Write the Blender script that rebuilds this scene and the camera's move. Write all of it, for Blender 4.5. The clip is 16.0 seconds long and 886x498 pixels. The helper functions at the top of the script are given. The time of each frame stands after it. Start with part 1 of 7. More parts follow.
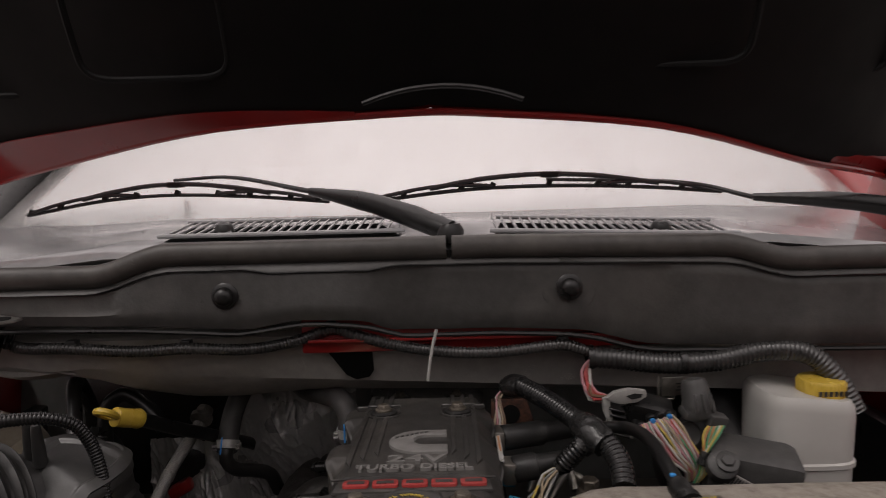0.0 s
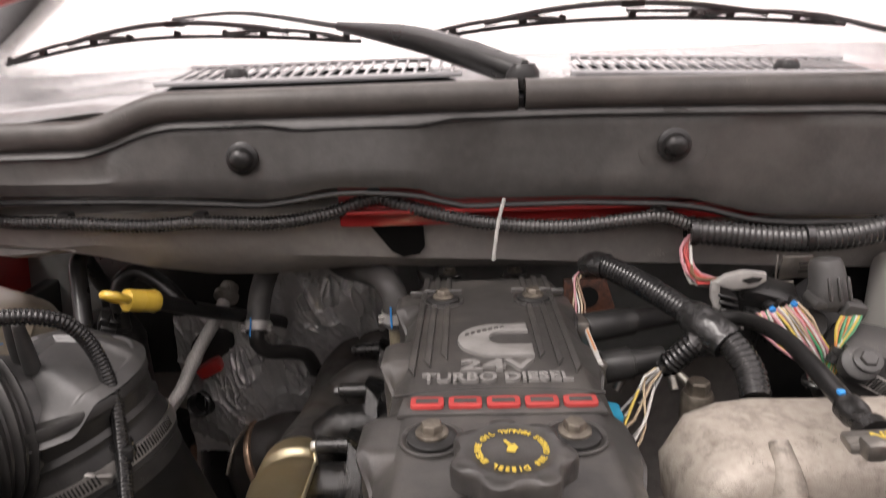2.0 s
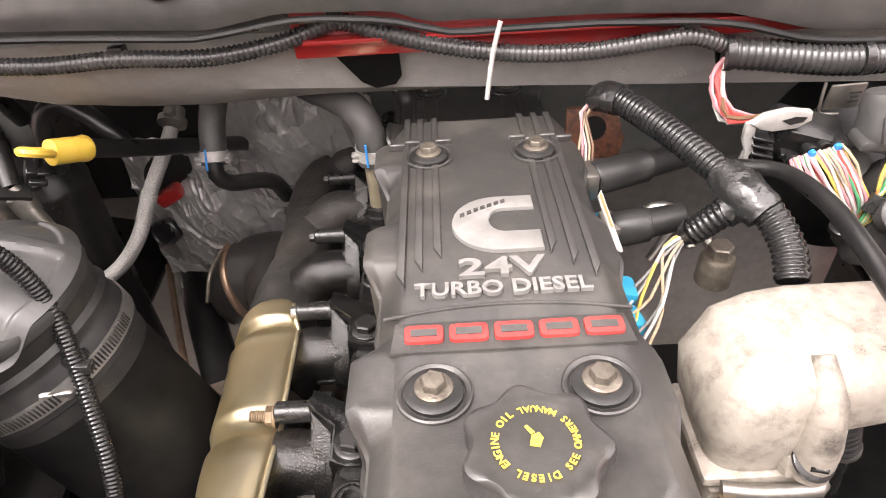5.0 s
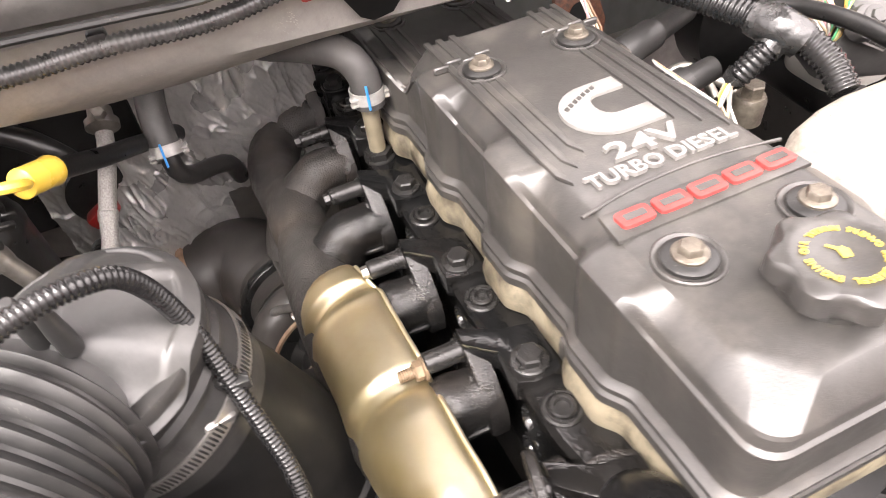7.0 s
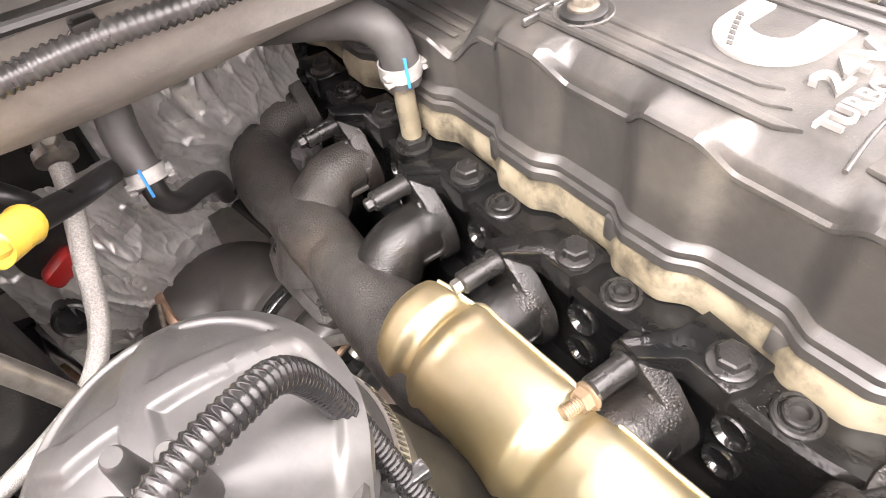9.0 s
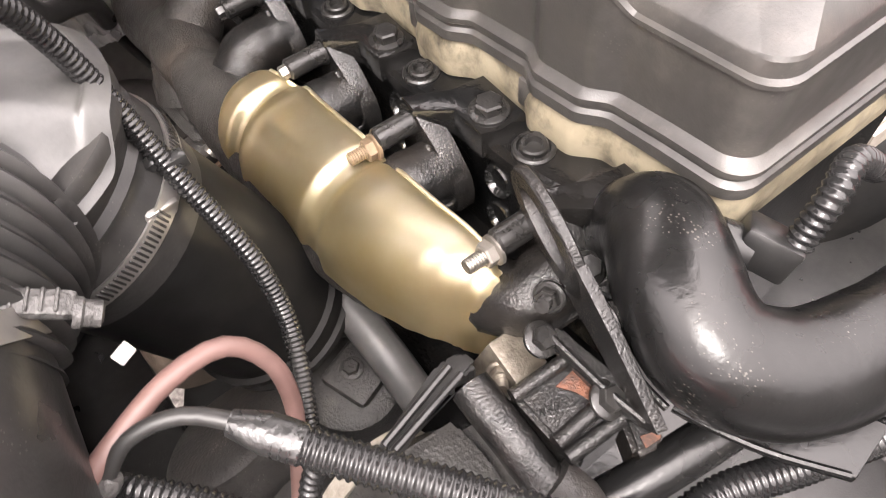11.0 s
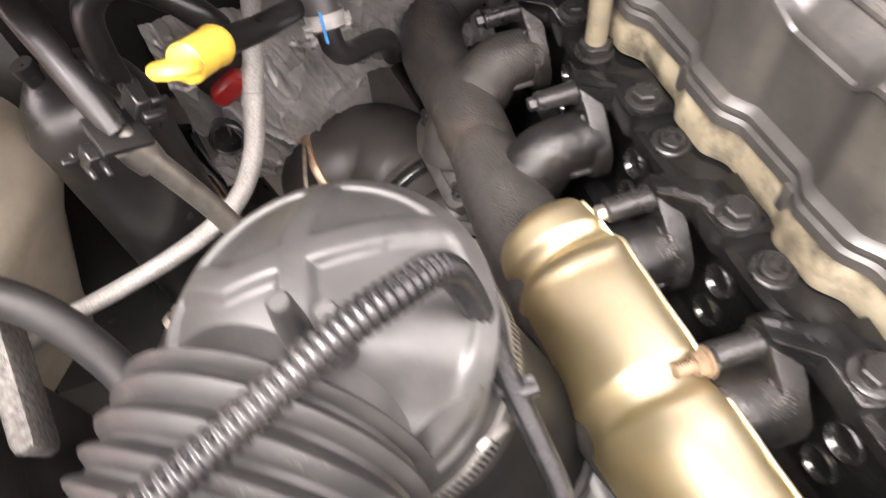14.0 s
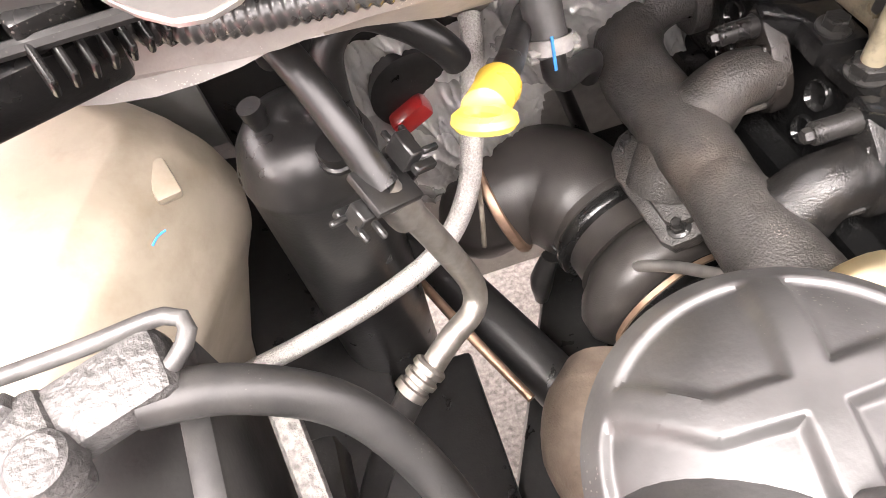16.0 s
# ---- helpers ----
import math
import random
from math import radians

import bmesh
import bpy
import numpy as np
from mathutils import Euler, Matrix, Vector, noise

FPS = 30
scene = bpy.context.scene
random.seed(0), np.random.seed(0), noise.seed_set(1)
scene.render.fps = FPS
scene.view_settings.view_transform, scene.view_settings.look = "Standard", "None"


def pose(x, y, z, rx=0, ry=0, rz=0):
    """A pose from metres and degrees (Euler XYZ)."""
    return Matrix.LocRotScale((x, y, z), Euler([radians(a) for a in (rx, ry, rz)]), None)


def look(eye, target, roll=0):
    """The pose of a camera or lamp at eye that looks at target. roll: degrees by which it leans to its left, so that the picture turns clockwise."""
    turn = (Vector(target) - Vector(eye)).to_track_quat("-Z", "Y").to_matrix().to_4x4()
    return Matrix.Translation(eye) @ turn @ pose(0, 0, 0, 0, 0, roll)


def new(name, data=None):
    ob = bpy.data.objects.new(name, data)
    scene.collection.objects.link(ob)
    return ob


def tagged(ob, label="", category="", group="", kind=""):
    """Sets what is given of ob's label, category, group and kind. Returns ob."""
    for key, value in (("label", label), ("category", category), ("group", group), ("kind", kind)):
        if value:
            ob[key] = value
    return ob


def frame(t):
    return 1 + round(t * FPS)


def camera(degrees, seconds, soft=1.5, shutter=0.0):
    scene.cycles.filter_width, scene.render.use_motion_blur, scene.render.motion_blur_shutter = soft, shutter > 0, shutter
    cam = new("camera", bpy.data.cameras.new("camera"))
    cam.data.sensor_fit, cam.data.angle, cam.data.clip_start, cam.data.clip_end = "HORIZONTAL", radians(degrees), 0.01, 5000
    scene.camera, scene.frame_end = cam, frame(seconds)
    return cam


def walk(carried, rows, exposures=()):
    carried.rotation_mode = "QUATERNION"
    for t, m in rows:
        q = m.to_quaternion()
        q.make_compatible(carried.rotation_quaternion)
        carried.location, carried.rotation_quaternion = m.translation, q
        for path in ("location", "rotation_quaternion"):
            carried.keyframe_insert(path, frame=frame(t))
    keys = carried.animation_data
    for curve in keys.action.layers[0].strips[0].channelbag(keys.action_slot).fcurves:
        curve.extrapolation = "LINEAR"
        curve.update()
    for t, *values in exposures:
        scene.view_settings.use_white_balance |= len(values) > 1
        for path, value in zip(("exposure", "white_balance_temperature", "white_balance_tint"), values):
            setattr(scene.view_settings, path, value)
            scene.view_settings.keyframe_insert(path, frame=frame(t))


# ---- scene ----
cam = camera(68.0, 16.0, soft=0.8, shutter=0.4)
PATH = [
    (0, (0.036, 0.318, 1.549), (0.022, 2.305, 1.317), -1.6),
    (0.5, (0.01, 0.395, 1.539), (-0.059, 2.374, 1.255), -1.6),
    (1, (-0.004, 0.442, 1.528), (-0.083, 2.417, 1.225), -1.8),
    (1.5, (-0.017, 0.451, 1.527), (-0.096, 2.407, 1.12), -2.0),
    (2, (-0.016, 0.469, 1.523), (-0.095, 2.361, 0.88), -2.3),
    (2.5, (-0.013, 0.474, 1.527), (-0.103, 2.192, 0.508), -3.1),
    (3, (-0.008, 0.488, 1.532), (-0.101, 2.055, 0.292), -3.7),
    (3.5, (-0.009, 0.505, 1.534), (-0.108, 2.07, 0.292), -3.8),
    (4, (-0.011, 0.553, 1.553), (-0.113, 2.113, 0.305), -4.0),
    (4.2, (-0.016, 0.579, 1.557), (-0.119, 2.134, 0.304), -4.1),
    (6.3, (-0.069, 0.601, 1.562), (0.168, 2.013, 0.165), -5.0),
    (6.5, (-0.116, 0.597, 1.556), (0.164, 1.99, 0.148), -5.9),
    (7, (-0.228, 0.631, 1.555), (0.209, 1.935, 0.102), -7.6),
    (7.5, (-0.259, 0.671, 1.537), (0.247, 1.955, 0.089), -7.8),
    (8, (-0.28, 0.698, 1.527), (0.275, 1.957, 0.075), -7.8),
    (8.5, (-0.302, 0.747, 1.502), (0.298, 1.946, 0.017), -8.5),
    (9, (-0.313, 0.775, 1.498), (0.33, 1.916, -0.014), -9.1),
    (9.5, (-0.31, 0.741, 1.497), (0.349, 1.833, -0.043), -9.2),
    (10, (-0.296, 0.678, 1.483), (0.333, 1.726, -0.099), -9.8),
    (10.2, (-0.295, 0.659, 1.477), (0.337, 1.682, -0.121), -9.0),
    (12.3, (-0.283, 0.596, 1.46), (0.142, 1.559, -0.242), -1.7),
    (12.5, (-0.279, 0.601, 1.456), (0.099, 1.575, -0.249), -1.5),
    (13, (-0.275, 0.624, 1.454), (0.032, 1.643, -0.239), -2.1),
    (13.5, (-0.299, 0.686, 1.471), (-0.056, 1.763, -0.197), -5.3),
    (14, (-0.327, 0.793, 1.502), (-0.113, 1.855, -0.179), -7.9),
    (14.5, (-0.376, 0.873, 1.481), (-0.157, 1.952, -0.188), -8.3),
    (15, (-0.409, 0.89, 1.484), (-0.245, 1.98, -0.185), -11.0),
    (15.5, (-0.442, 0.894, 1.496), (-0.321, 1.991, -0.172), -12.9),
    (16, (-0.454, 0.899, 1.492), (-0.352, 1.988, -0.183), -13.5),
]
EXPOSURES = [(0.0, -1.45), (1.0, -1.6), (1.5, -1.4), (2.0, 0.1), (2.4, 1.95), (3.0, 1.6), (4.2, 1.45), (6.3, 1.4), (7.0, 2.05), (8.0, 2.45), (9.0, 2.6), (10.2, 2.05), (12.3, 1.9), (14.0, 2.3), (16.0, 2.75)]
walk(cam, [(t, look(eye, target, roll)) for t, eye, target, roll in PATH], EXPOSURES)

# ---- world, sun, exposure ----
world = bpy.data.worlds.new("overcast_sky")
scene.world = world
world.use_nodes = True
wn, wl = world.node_tree.nodes, world.node_tree.links
sky = wn.new("ShaderNodeTexSky")
sky.sky_type, sky.sun_disc = "NISHITA", False
sky.sun_elevation, sky.sun_rotation = radians(58), radians(-130)
sky.air_density, sky.dust_density, sky.ozone_density = 1.0, 4.0, 1.0
haze = wn.new("ShaderNodeMixRGB")
haze.inputs[0].default_value = 0.85
haze.inputs[2].default_value = (13.6, 12.0, 11.7, 1)
wl.new(sky.outputs[0], haze.inputs[1])
# an overcast sky is brighter overhead than towards the horizon
coord, axes, rise, shade = (wn.new("ShaderNode" + k) for k in ("TexCoord", "SeparateXYZ", "MapRange", "MixRGB"))
wl.new(coord.outputs["Generated"], axes.inputs[0])
rise.inputs["From Min"].default_value, rise.inputs["From Max"].default_value = 0.0, 1.0
rise.inputs["To Min"].default_value, rise.inputs["To Max"].default_value = 0.42, 2.3
shade.blend_type = "MULTIPLY"
shade.inputs[0].default_value = 1.0
wl.new(haze.outputs[0], shade.inputs[1])
steep = wn.new("ShaderNodeMath")
steep.operation = "POWER"
steep.inputs[1].default_value = 1.7
wl.new(axes.outputs["Z"], steep.inputs[0])
steep.use_clamp = True
wl.new(steep.outputs[0], rise.inputs["Value"])
wl.new(rise.outputs[0], shade.inputs[2])
wl.new(shade.outputs[0], wn["Background"].inputs[0])
wn["Background"].inputs[1].default_value = 0.15
sun = new("sun", bpy.data.lights.new("sun", "SUN"))
sun.data.energy, sun.data.angle, sun.data.color = 1.5, radians(22), (1.0, 0.95, 0.92)
sun.matrix_world = look((-1.5, -1.25, 3.1), (0, 0, 0))

# ---- materials ----
MATS = {}


def mat(name, col, col2=None, rough=0.5, metal=0.0, scale=40.0, bump=0.0, bscale=None, coat=0.0,
        spec=0.5, speck=0.0, speck_col=(0.36, 0.33, 0.29), rough2=None, dirt=None, dirt_scale=9.0, dirt_amount=0.5, trans=0.0):
    """A procedural surface: two tones of grain, larger blotches of dirt, varied roughness and fine relief."""
    m = bpy.data.materials.new(name)
    m.use_nodes = True
    n, l = m.node_tree.nodes, m.node_tree.links
    b = n["Principled BSDF"]
    b.inputs["Metallic"].default_value = metal
    b.inputs["Specular IOR Level"].default_value = spec
    b.inputs["Coat Weight"].default_value = coat
    b.inputs["Coat Roughness"].default_value = 0.12
    b.inputs["Transmission Weight"].default_value = trans
    tex = n.new("ShaderNodeTexCoord")
    fine = n.new("ShaderNodeTexNoise")
    fine.inputs["Scale"].default_value, fine.inputs["Detail"].default_value = scale, 6
    l.new(tex.outputs["Object"], fine.inputs["Vector"])
    ramp = n.new("ShaderNodeValToRGB")
    ramp.color_ramp.elements[0].position, ramp.color_ramp.elements[1].position = 0.3, 0.7
    ramp.color_ramp.elements[0].color = (*col, 1)
    ramp.color_ramp.elements[1].color = (*(col2 or [c * 1.35 for c in col]), 1)
    l.new(fine.outputs["Fac"], ramp.inputs["Fac"])
    out = ramp.outputs["Color"]
    if dirt:
        big = n.new("ShaderNodeTexNoise")
        big.inputs["Scale"].default_value, big.inputs["Detail"].default_value = dirt_scale, 8
        big.inputs["Roughness"].default_value = 0.65
        l.new(tex.outputs["Object"], big.inputs["Vector"])
        r2 = n.new("ShaderNodeValToRGB")
        r2.color_ramp.elements[0].position, r2.color_ramp.elements[1].position = 0.48, 0.68
        r2.color_ramp.elements[1].color = (dirt_amount,) * 3 + (1,)
        l.new(big.outputs["Fac"], r2.inputs["Fac"])
        mix = n.new("ShaderNodeMixRGB")
        mix.inputs[2].default_value = (*dirt, 1)
        l.new(r2.outputs["Color"], mix.inputs[0])
        l.new(out, mix.inputs[1])
        out = mix.outputs[0]
    if speck:
        dots = n.new("ShaderNodeTexVoronoi")
        dots.inputs["Scale"].default_value = 480
        l.new(tex.outputs["Object"], dots.inputs["Vector"])
        pick = n.new("ShaderNodeTexNoise")
        pick.inputs["Scale"].default_value, pick.inputs["Detail"].default_value = 34, 3
        l.new(tex.outputs["Object"], pick.inputs["Vector"])
        size = n.new("ShaderNodeMapRange")
        size.inputs["From Min"].default_value, size.inputs["From Max"].default_value = 0.5, 0.8
        size.inputs["To Min"].default_value, size.inputs["To Max"].default_value = 0.0, 0.42
        l.new(pick.outputs["Fac"], size.inputs["Value"])
        less = n.new("ShaderNodeMath")
        less.operation = "LESS_THAN"
        l.new(dots.outputs["Distance"], less.inputs[0])
        l.new(size.outputs[0], less.inputs[1])
        amt = n.new("ShaderNodeMath")
        amt.operation = "MULTIPLY"
        amt.inputs[1].default_value = speck
        l.new(less.outputs[0], amt.inputs[0])
        sm = n.new("ShaderNodeMixRGB")
        sm.inputs[2].default_value = (*speck_col, 1)
        l.new(amt.outputs[0], sm.inputs[0])
        l.new(out, sm.inputs[1])
        out = sm.outputs[0]
    l.new(out, b.inputs["Base Color"])
    rr = n.new("ShaderNodeMapRange")
    rr.inputs["From Min"].default_value, rr.inputs["From Max"].default_value = 0.3, 0.7
    rr.inputs["To Min"].default_value, rr.inputs["To Max"].default_value = rough, rough2 if rough2 is not None else min(1, rough + 0.12)
    mid = n.new("ShaderNodeTexNoise")
    mid.inputs["Scale"].default_value, mid.inputs["Detail"].default_value = scale * 0.35, 5
    l.new(tex.outputs["Object"], mid.inputs["Vector"])
    l.new(mid.outputs["Fac"], rr.inputs["Value"])
    l.new(rr.outputs[0], b.inputs["Roughness"])
    if bump:
        rel = n.new("ShaderNodeTexNoise")
        rel.inputs["Scale"].default_value, rel.inputs["Detail"].default_value = bscale or scale * 4, 4
        l.new(tex.outputs["Object"], rel.inputs["Vector"])
        bp = n.new("ShaderNodeBump")
        bp.inputs["Strength"].default_value, bp.inputs["Distance"].default_value = bump, 0.002
        l.new(rel.outputs["Fac"], bp.inputs["Height"])
        l.new(bp.outputs[0], b.inputs["Normal"])
        l.new(bp.outputs[0], b.inputs["Coat Normal"])
    MATS[name] = m
    return m


COVER = mat("moulded_cover_plastic", (0.034, 0.0325, 0.0305), (0.043, 0.041, 0.0387), 0.3, scale=160, bump=0.1, bscale=800, speck=0.08, spec=0.65, dirt=(0.14, 0.128, 0.112), dirt_scale=18, dirt_amount=0.35)
BLACK = mat("black_plastic", (0.008, 0.008, 0.008), (0.015, 0.0148, 0.0145), 0.26, scale=90, bump=0.08, speck=0.08, dirt=(0.08, 0.075, 0.07), dirt_amount=0.12)
PIPEM = mat("smooth_black_pipe", (0.0045, 0.0045, 0.0045), (0.008, 0.008, 0.008), 0.42, scale=60, bump=0.03, spec=0.16, dirt=(0.03, 0.028, 0.024), dirt_amount=0.3)
# matte black that stands for the shade in the grille's gaps
GRILLE = mat("grille_gap_shade", (0.006, 0.006, 0.006), (0.010, 0.010, 0.010), 0.9, scale=60, spec=0.05, dirt=(0.014, 0.013, 0.012), dirt_amount=0.2)
# black plastic in pale grey: the sky's sheen is put into the colour
TRAYM = mat("sky_sheen_tray", (0.30, 0.30, 0.305), (0.38, 0.38, 0.385), 0.12, scale=30, rough2=0.2, coat=0.5, dirt=(0.2, 0.19, 0.18), dirt_amount=0.3)
RUBBER = mat("black_rubber", (0.013, 0.013, 0.013), (0.024, 0.0235, 0.0225), 0.36, scale=70, bump=0.1, speck=0.12, spec=0.42, dirt=(0.11, 0.102, 0.094), dirt_amount=0.2)
LIDM = mat("dusty_moulded_lid", (0.015, 0.0148, 0.0145), (0.027, 0.0267, 0.0262), 0.4, scale=80, bump=0.08, speck=0.2, rough2=0.54, spec=1.0, dirt=(0.14, 0.135, 0.125), dirt_amount=0.34)
SEALM = mat("weathered_rubber_seal", (0.058, 0.053, 0.049), (0.082, 0.075, 0.069), 0.42, scale=60, bump=0.08, spec=0.6, speck=0.15, dirt=(0.15, 0.135, 0.12), dirt_scale=12, dirt_amount=0.35)
HOSE = mat("dusty_grey_rubber_hose", (0.05, 0.049, 0.048), (0.075, 0.073, 0.071), 0.42, scale=60, bump=0.08, speck=0.2, dirt=(0.17, 0.16, 0.15), dirt_amount=0.3)
LOOM = mat("split_loom_plastic", (0.009, 0.009, 0.0095), (0.016, 0.016, 0.016), 0.13, scale=60, speck=0.12, spec=0.45, rough2=0.25, dirt=(0.06, 0.057, 0.054), dirt_amount=0.2)
DUSTY_LOOM = mat("dusty_loom_plastic", (0.026, 0.0258, 0.0255), (0.042, 0.0415, 0.041), 0.2, scale=60, speck=0.2, spec=0.8, rough2=0.34, dirt=(0.16, 0.152, 0.143), dirt_amount=0.3)
TAPE = mat("cloth_tape", (0.012, 0.012, 0.012), (0.022, 0.022, 0.0215), 0.2, scale=120, bump=0.9, bscale=95, rough2=0.34, spec=0.8)
CAST = mat("oily_black_cast_iron", (0.005, 0.005, 0.005), (0.011, 0.0107, 0.0103), 0.13, scale=90, bump=0.48, bscale=600, rough2=0.26, speck=0.1, coat=0.1, dirt=(0.045, 0.034, 0.026), dirt_amount=0.3, spec=0.42)
HEADM = mat("oily_painted_iron", (0.004, 0.0042, 0.0044), (0.0075, 0.0075, 0.0075), 0.06, scale=50, bump=0.22, bscale=200, rough2=0.17, coat=0.0, speck=0.06, dirt=(0.022, 0.018, 0.014), dirt_amount=0.2, spec=0.36)
PLUGM = mat("wet_black_plug_steel", (0.007, 0.007, 0.0072), (0.014, 0.014, 0.0135), 0.06, scale=60, bump=0.05, rough2=0.14, coat=0.2)
MANI = mat("weathered_manifold_iron", (0.020, 0.0188, 0.0175), (0.038, 0.0355, 0.033), 0.32, scale=80, bump=0.6, bscale=540, rough2=0.46, speck=0.25, dirt=(0.085, 0.057, 0.037), dirt_scale=14, dirt_amount=0.2, spec=0.36)
SHINY = mat("glossy_black_enamel", (0.0045, 0.0045, 0.0045), (0.008, 0.008, 0.008), 0.22, scale=60, bump=0.12, bscale=240, rough2=0.34, coat=0.05, spec=0.36, speck=0.15, dirt=(0.04, 0.037, 0.033), dirt_amount=0.15)
BOLTM = mat("dull_brown_steel", (0.11, 0.095, 0.075), (0.22, 0.195, 0.16), 0.38, metal=0.6, scale=120, bump=0.3, dirt=(0.05, 0.042, 0.036), dirt_scale=70, dirt_amount=0.6)
STRAPM = mat("dull_grey_strap_steel", (0.04, 0.039, 0.038), (0.08, 0.078, 0.075), 0.36, metal=0.2, scale=90, bump=0.15)
CLIPM = mat("pale_spring_clip", (0.36, 0.352, 0.335), (0.47, 0.461, 0.44), 0.35, scale=90, metal=0.3, dirt=(0.18, 0.17, 0.155), dirt_scale=50, dirt_amount=0.5)
GOLD = mat("gold_passivated_steel", (0.84, 0.75, 0.51), (0.92, 0.85, 0.65), 0.36, metal=1.0, scale=30, bump=0.04, bscale=60, rough2=0.46, dirt=(0.72, 0.59, 0.36), dirt_amount=0.4)
STEEL = mat("dull_steel", (0.26, 0.245, 0.22), (0.38, 0.36, 0.33), 0.35, metal=0.9, scale=90, bump=0.1, dirt=(0.14, 0.11, 0.08), dirt_amount=0.5)
ZINC = mat("bright_zinc_steel", (0.34, 0.33, 0.315), (0.46, 0.447, 0.425), 0.32, metal=0.9, scale=70, bump=0.06)
RUST = mat("rusty_bolt_steel", (0.17, 0.12, 0.075), (0.3, 0.22, 0.14), 0.5, metal=0.6, scale=120, bump=0.3, dirt=(0.07, 0.055, 0.045), dirt_scale=60, dirt_amount=0.6)
RUSTY = mat("surface_rust", (0.07, 0.026, 0.014), (0.15, 0.06, 0.032), 0.4, scale=220, bump=0.4, dirt=(0.012, 0.01, 0.009), dirt_scale=120, dirt_amount=0.95)
DARKBOLT = mat("black_oxide_bolt", (0.009, 0.0088, 0.0085), (0.020, 0.019, 0.018), 0.2, scale=100, bump=0.2, rough2=0.36, spec=0.45)
ALU = mat("dirty_cast_aluminium", (0.33, 0.295, 0.25), (0.40, 0.365, 0.318), 0.45, metal=0.15, scale=150, bump=0.25, bscale=800, speck=0.8, speck_col=(0.055, 0.045, 0.035), dirt=(0.13, 0.11, 0.088), dirt_scale=70, dirt_amount=0.62)
SOOTY = mat("sooty_cast_aluminium", (0.26, 0.23, 0.195), (0.34, 0.308, 0.265), 0.5, metal=0.15, scale=150, bump=0.25, bscale=800, speck=0.9, speck_col=(0.02, 0.017, 0.014), dirt=(0.028, 0.024, 0.02), dirt_scale=34, dirt_amount=0.95)
GASKET = mat("cream_painted_gasket_rail", (0.17, 0.146, 0.10), (0.25, 0.22, 0.158), 0.26, scale=40, bump=0.4, bscale=120, speck=0.5, speck_col=(0.03, 0.026, 0.02), dirt=(0.022, 0.019, 0.015), dirt_scale=30, dirt_amount=0.95)
WHITE = mat("white_plastic", (0.38, 0.372, 0.352), (0.46, 0.452, 0.43), 0.4, scale=40, dirt=(0.22, 0.205, 0.18), dirt_scale=30, dirt_amount=0.4)
LETTER = mat("silver_lettering", (0.18, 0.175, 0.167), (0.25, 0.243, 0.232), 0.4, scale=120, metal=0.1, bump=0.05, dirt=(0.11, 0.105, 0.097), dirt_scale=60, dirt_amount=0.5)
REDL = mat("red_lettering", (0.34, 0.03, 0.028), (0.44, 0.05, 0.045), 0.4, scale=120, dirt=(0.2, 0.08, 0.07), dirt_amount=0.3)
YELLOW = mat("yellow_plastic", (0.62, 0.42, 0.05), (0.70, 0.49, 0.08), 0.24, scale=60, dirt=(0.3, 0.21, 0.06), dirt_amount=0.3)
PRINT = mat("yellow_print", (0.50, 0.37, 0.05), (0.58, 0.44, 0.08), 0.5, scale=60)
BLUE = mat("blue_paint_mark", (0.03, 0.22, 0.6), (0.05, 0.3, 0.7), 0.5, scale=60)
PAINT = mat("dark_red_body_paint", (0.25, 0.012, 0.012), (0.3, 0.016, 0.015), 0.25, scale=20, coat=0.8)
PANEL = mat("dusty_cowl_panel", (0.048, 0.0462, 0.044), (0.066, 0.064, 0.061), 0.4, scale=70, bump=0.1, spec=0.7, dirt=(0.16, 0.15, 0.14), dirt_scale=6, dirt_amount=0.4)
RAIL = mat("dusty_grey_firewall_steel", (0.31, 0.296, 0.278), (0.385, 0.368, 0.346), 0.5, scale=60, bump=0.25, bscale=200, speck=0.75, speck_col=(0.6, 0.57, 0.53), dirt=(0.47, 0.448, 0.42), dirt_scale=10, dirt_amount=0.5)
FOIL = mat("dark_heat_blanket", (0.60, 0.59, 0.577), (0.76, 0.75, 0.733), 0.22, metal=0.45, scale=25, bump=0.6, bscale=75, rough2=0.4, spec=0.9, dirt=(0.3, 0.288, 0.275), dirt_scale=14, dirt_amount=0.35)
HOODM = mat("hood_underside", (0.0035, 0.0035, 0.0035), (0.006, 0.0058, 0.0055), 0.6, scale=30, spec=0.25)
MILKY = mat("aged_translucent_plastic", (0.34, 0.30, 0.23), (0.46, 0.415, 0.335), 0.28, scale=18, bump=0.2, bscale=40, dirt=(0.22, 0.175, 0.11), dirt_scale=8, dirt_amount=0.65)
BOTTLE = mat("cloudy_reservoir_plastic", (0.5, 0.49, 0.46), (0.58, 0.57, 0.54), 0.4, scale=14, dirt=(0.38, 0.35, 0.3), dirt_amount=0.3)
LEAD = mat("corroded_lead", (0.035, 0.034, 0.033), (0.08, 0.078, 0.076), 0.36, metal=0.2, scale=200, bump=0.8, bscale=300, dirt=(0.12, 0.117, 0.112), dirt_scale=60, dirt_amount=0.4)
BRAID = mat("braided_silver_sleeve", (0.28, 0.27, 0.255), (0.50, 0.485, 0.46), 0.4, metal=0.6, scale=600, bump=0.7, bscale=1000)
BROWN = mat("pinkish_brown_hose", (0.11, 0.064, 0.056), (0.15, 0.09, 0.08), 0.45, scale=40, dirt=(0.06, 0.045, 0.04), dirt_amount=0.3)
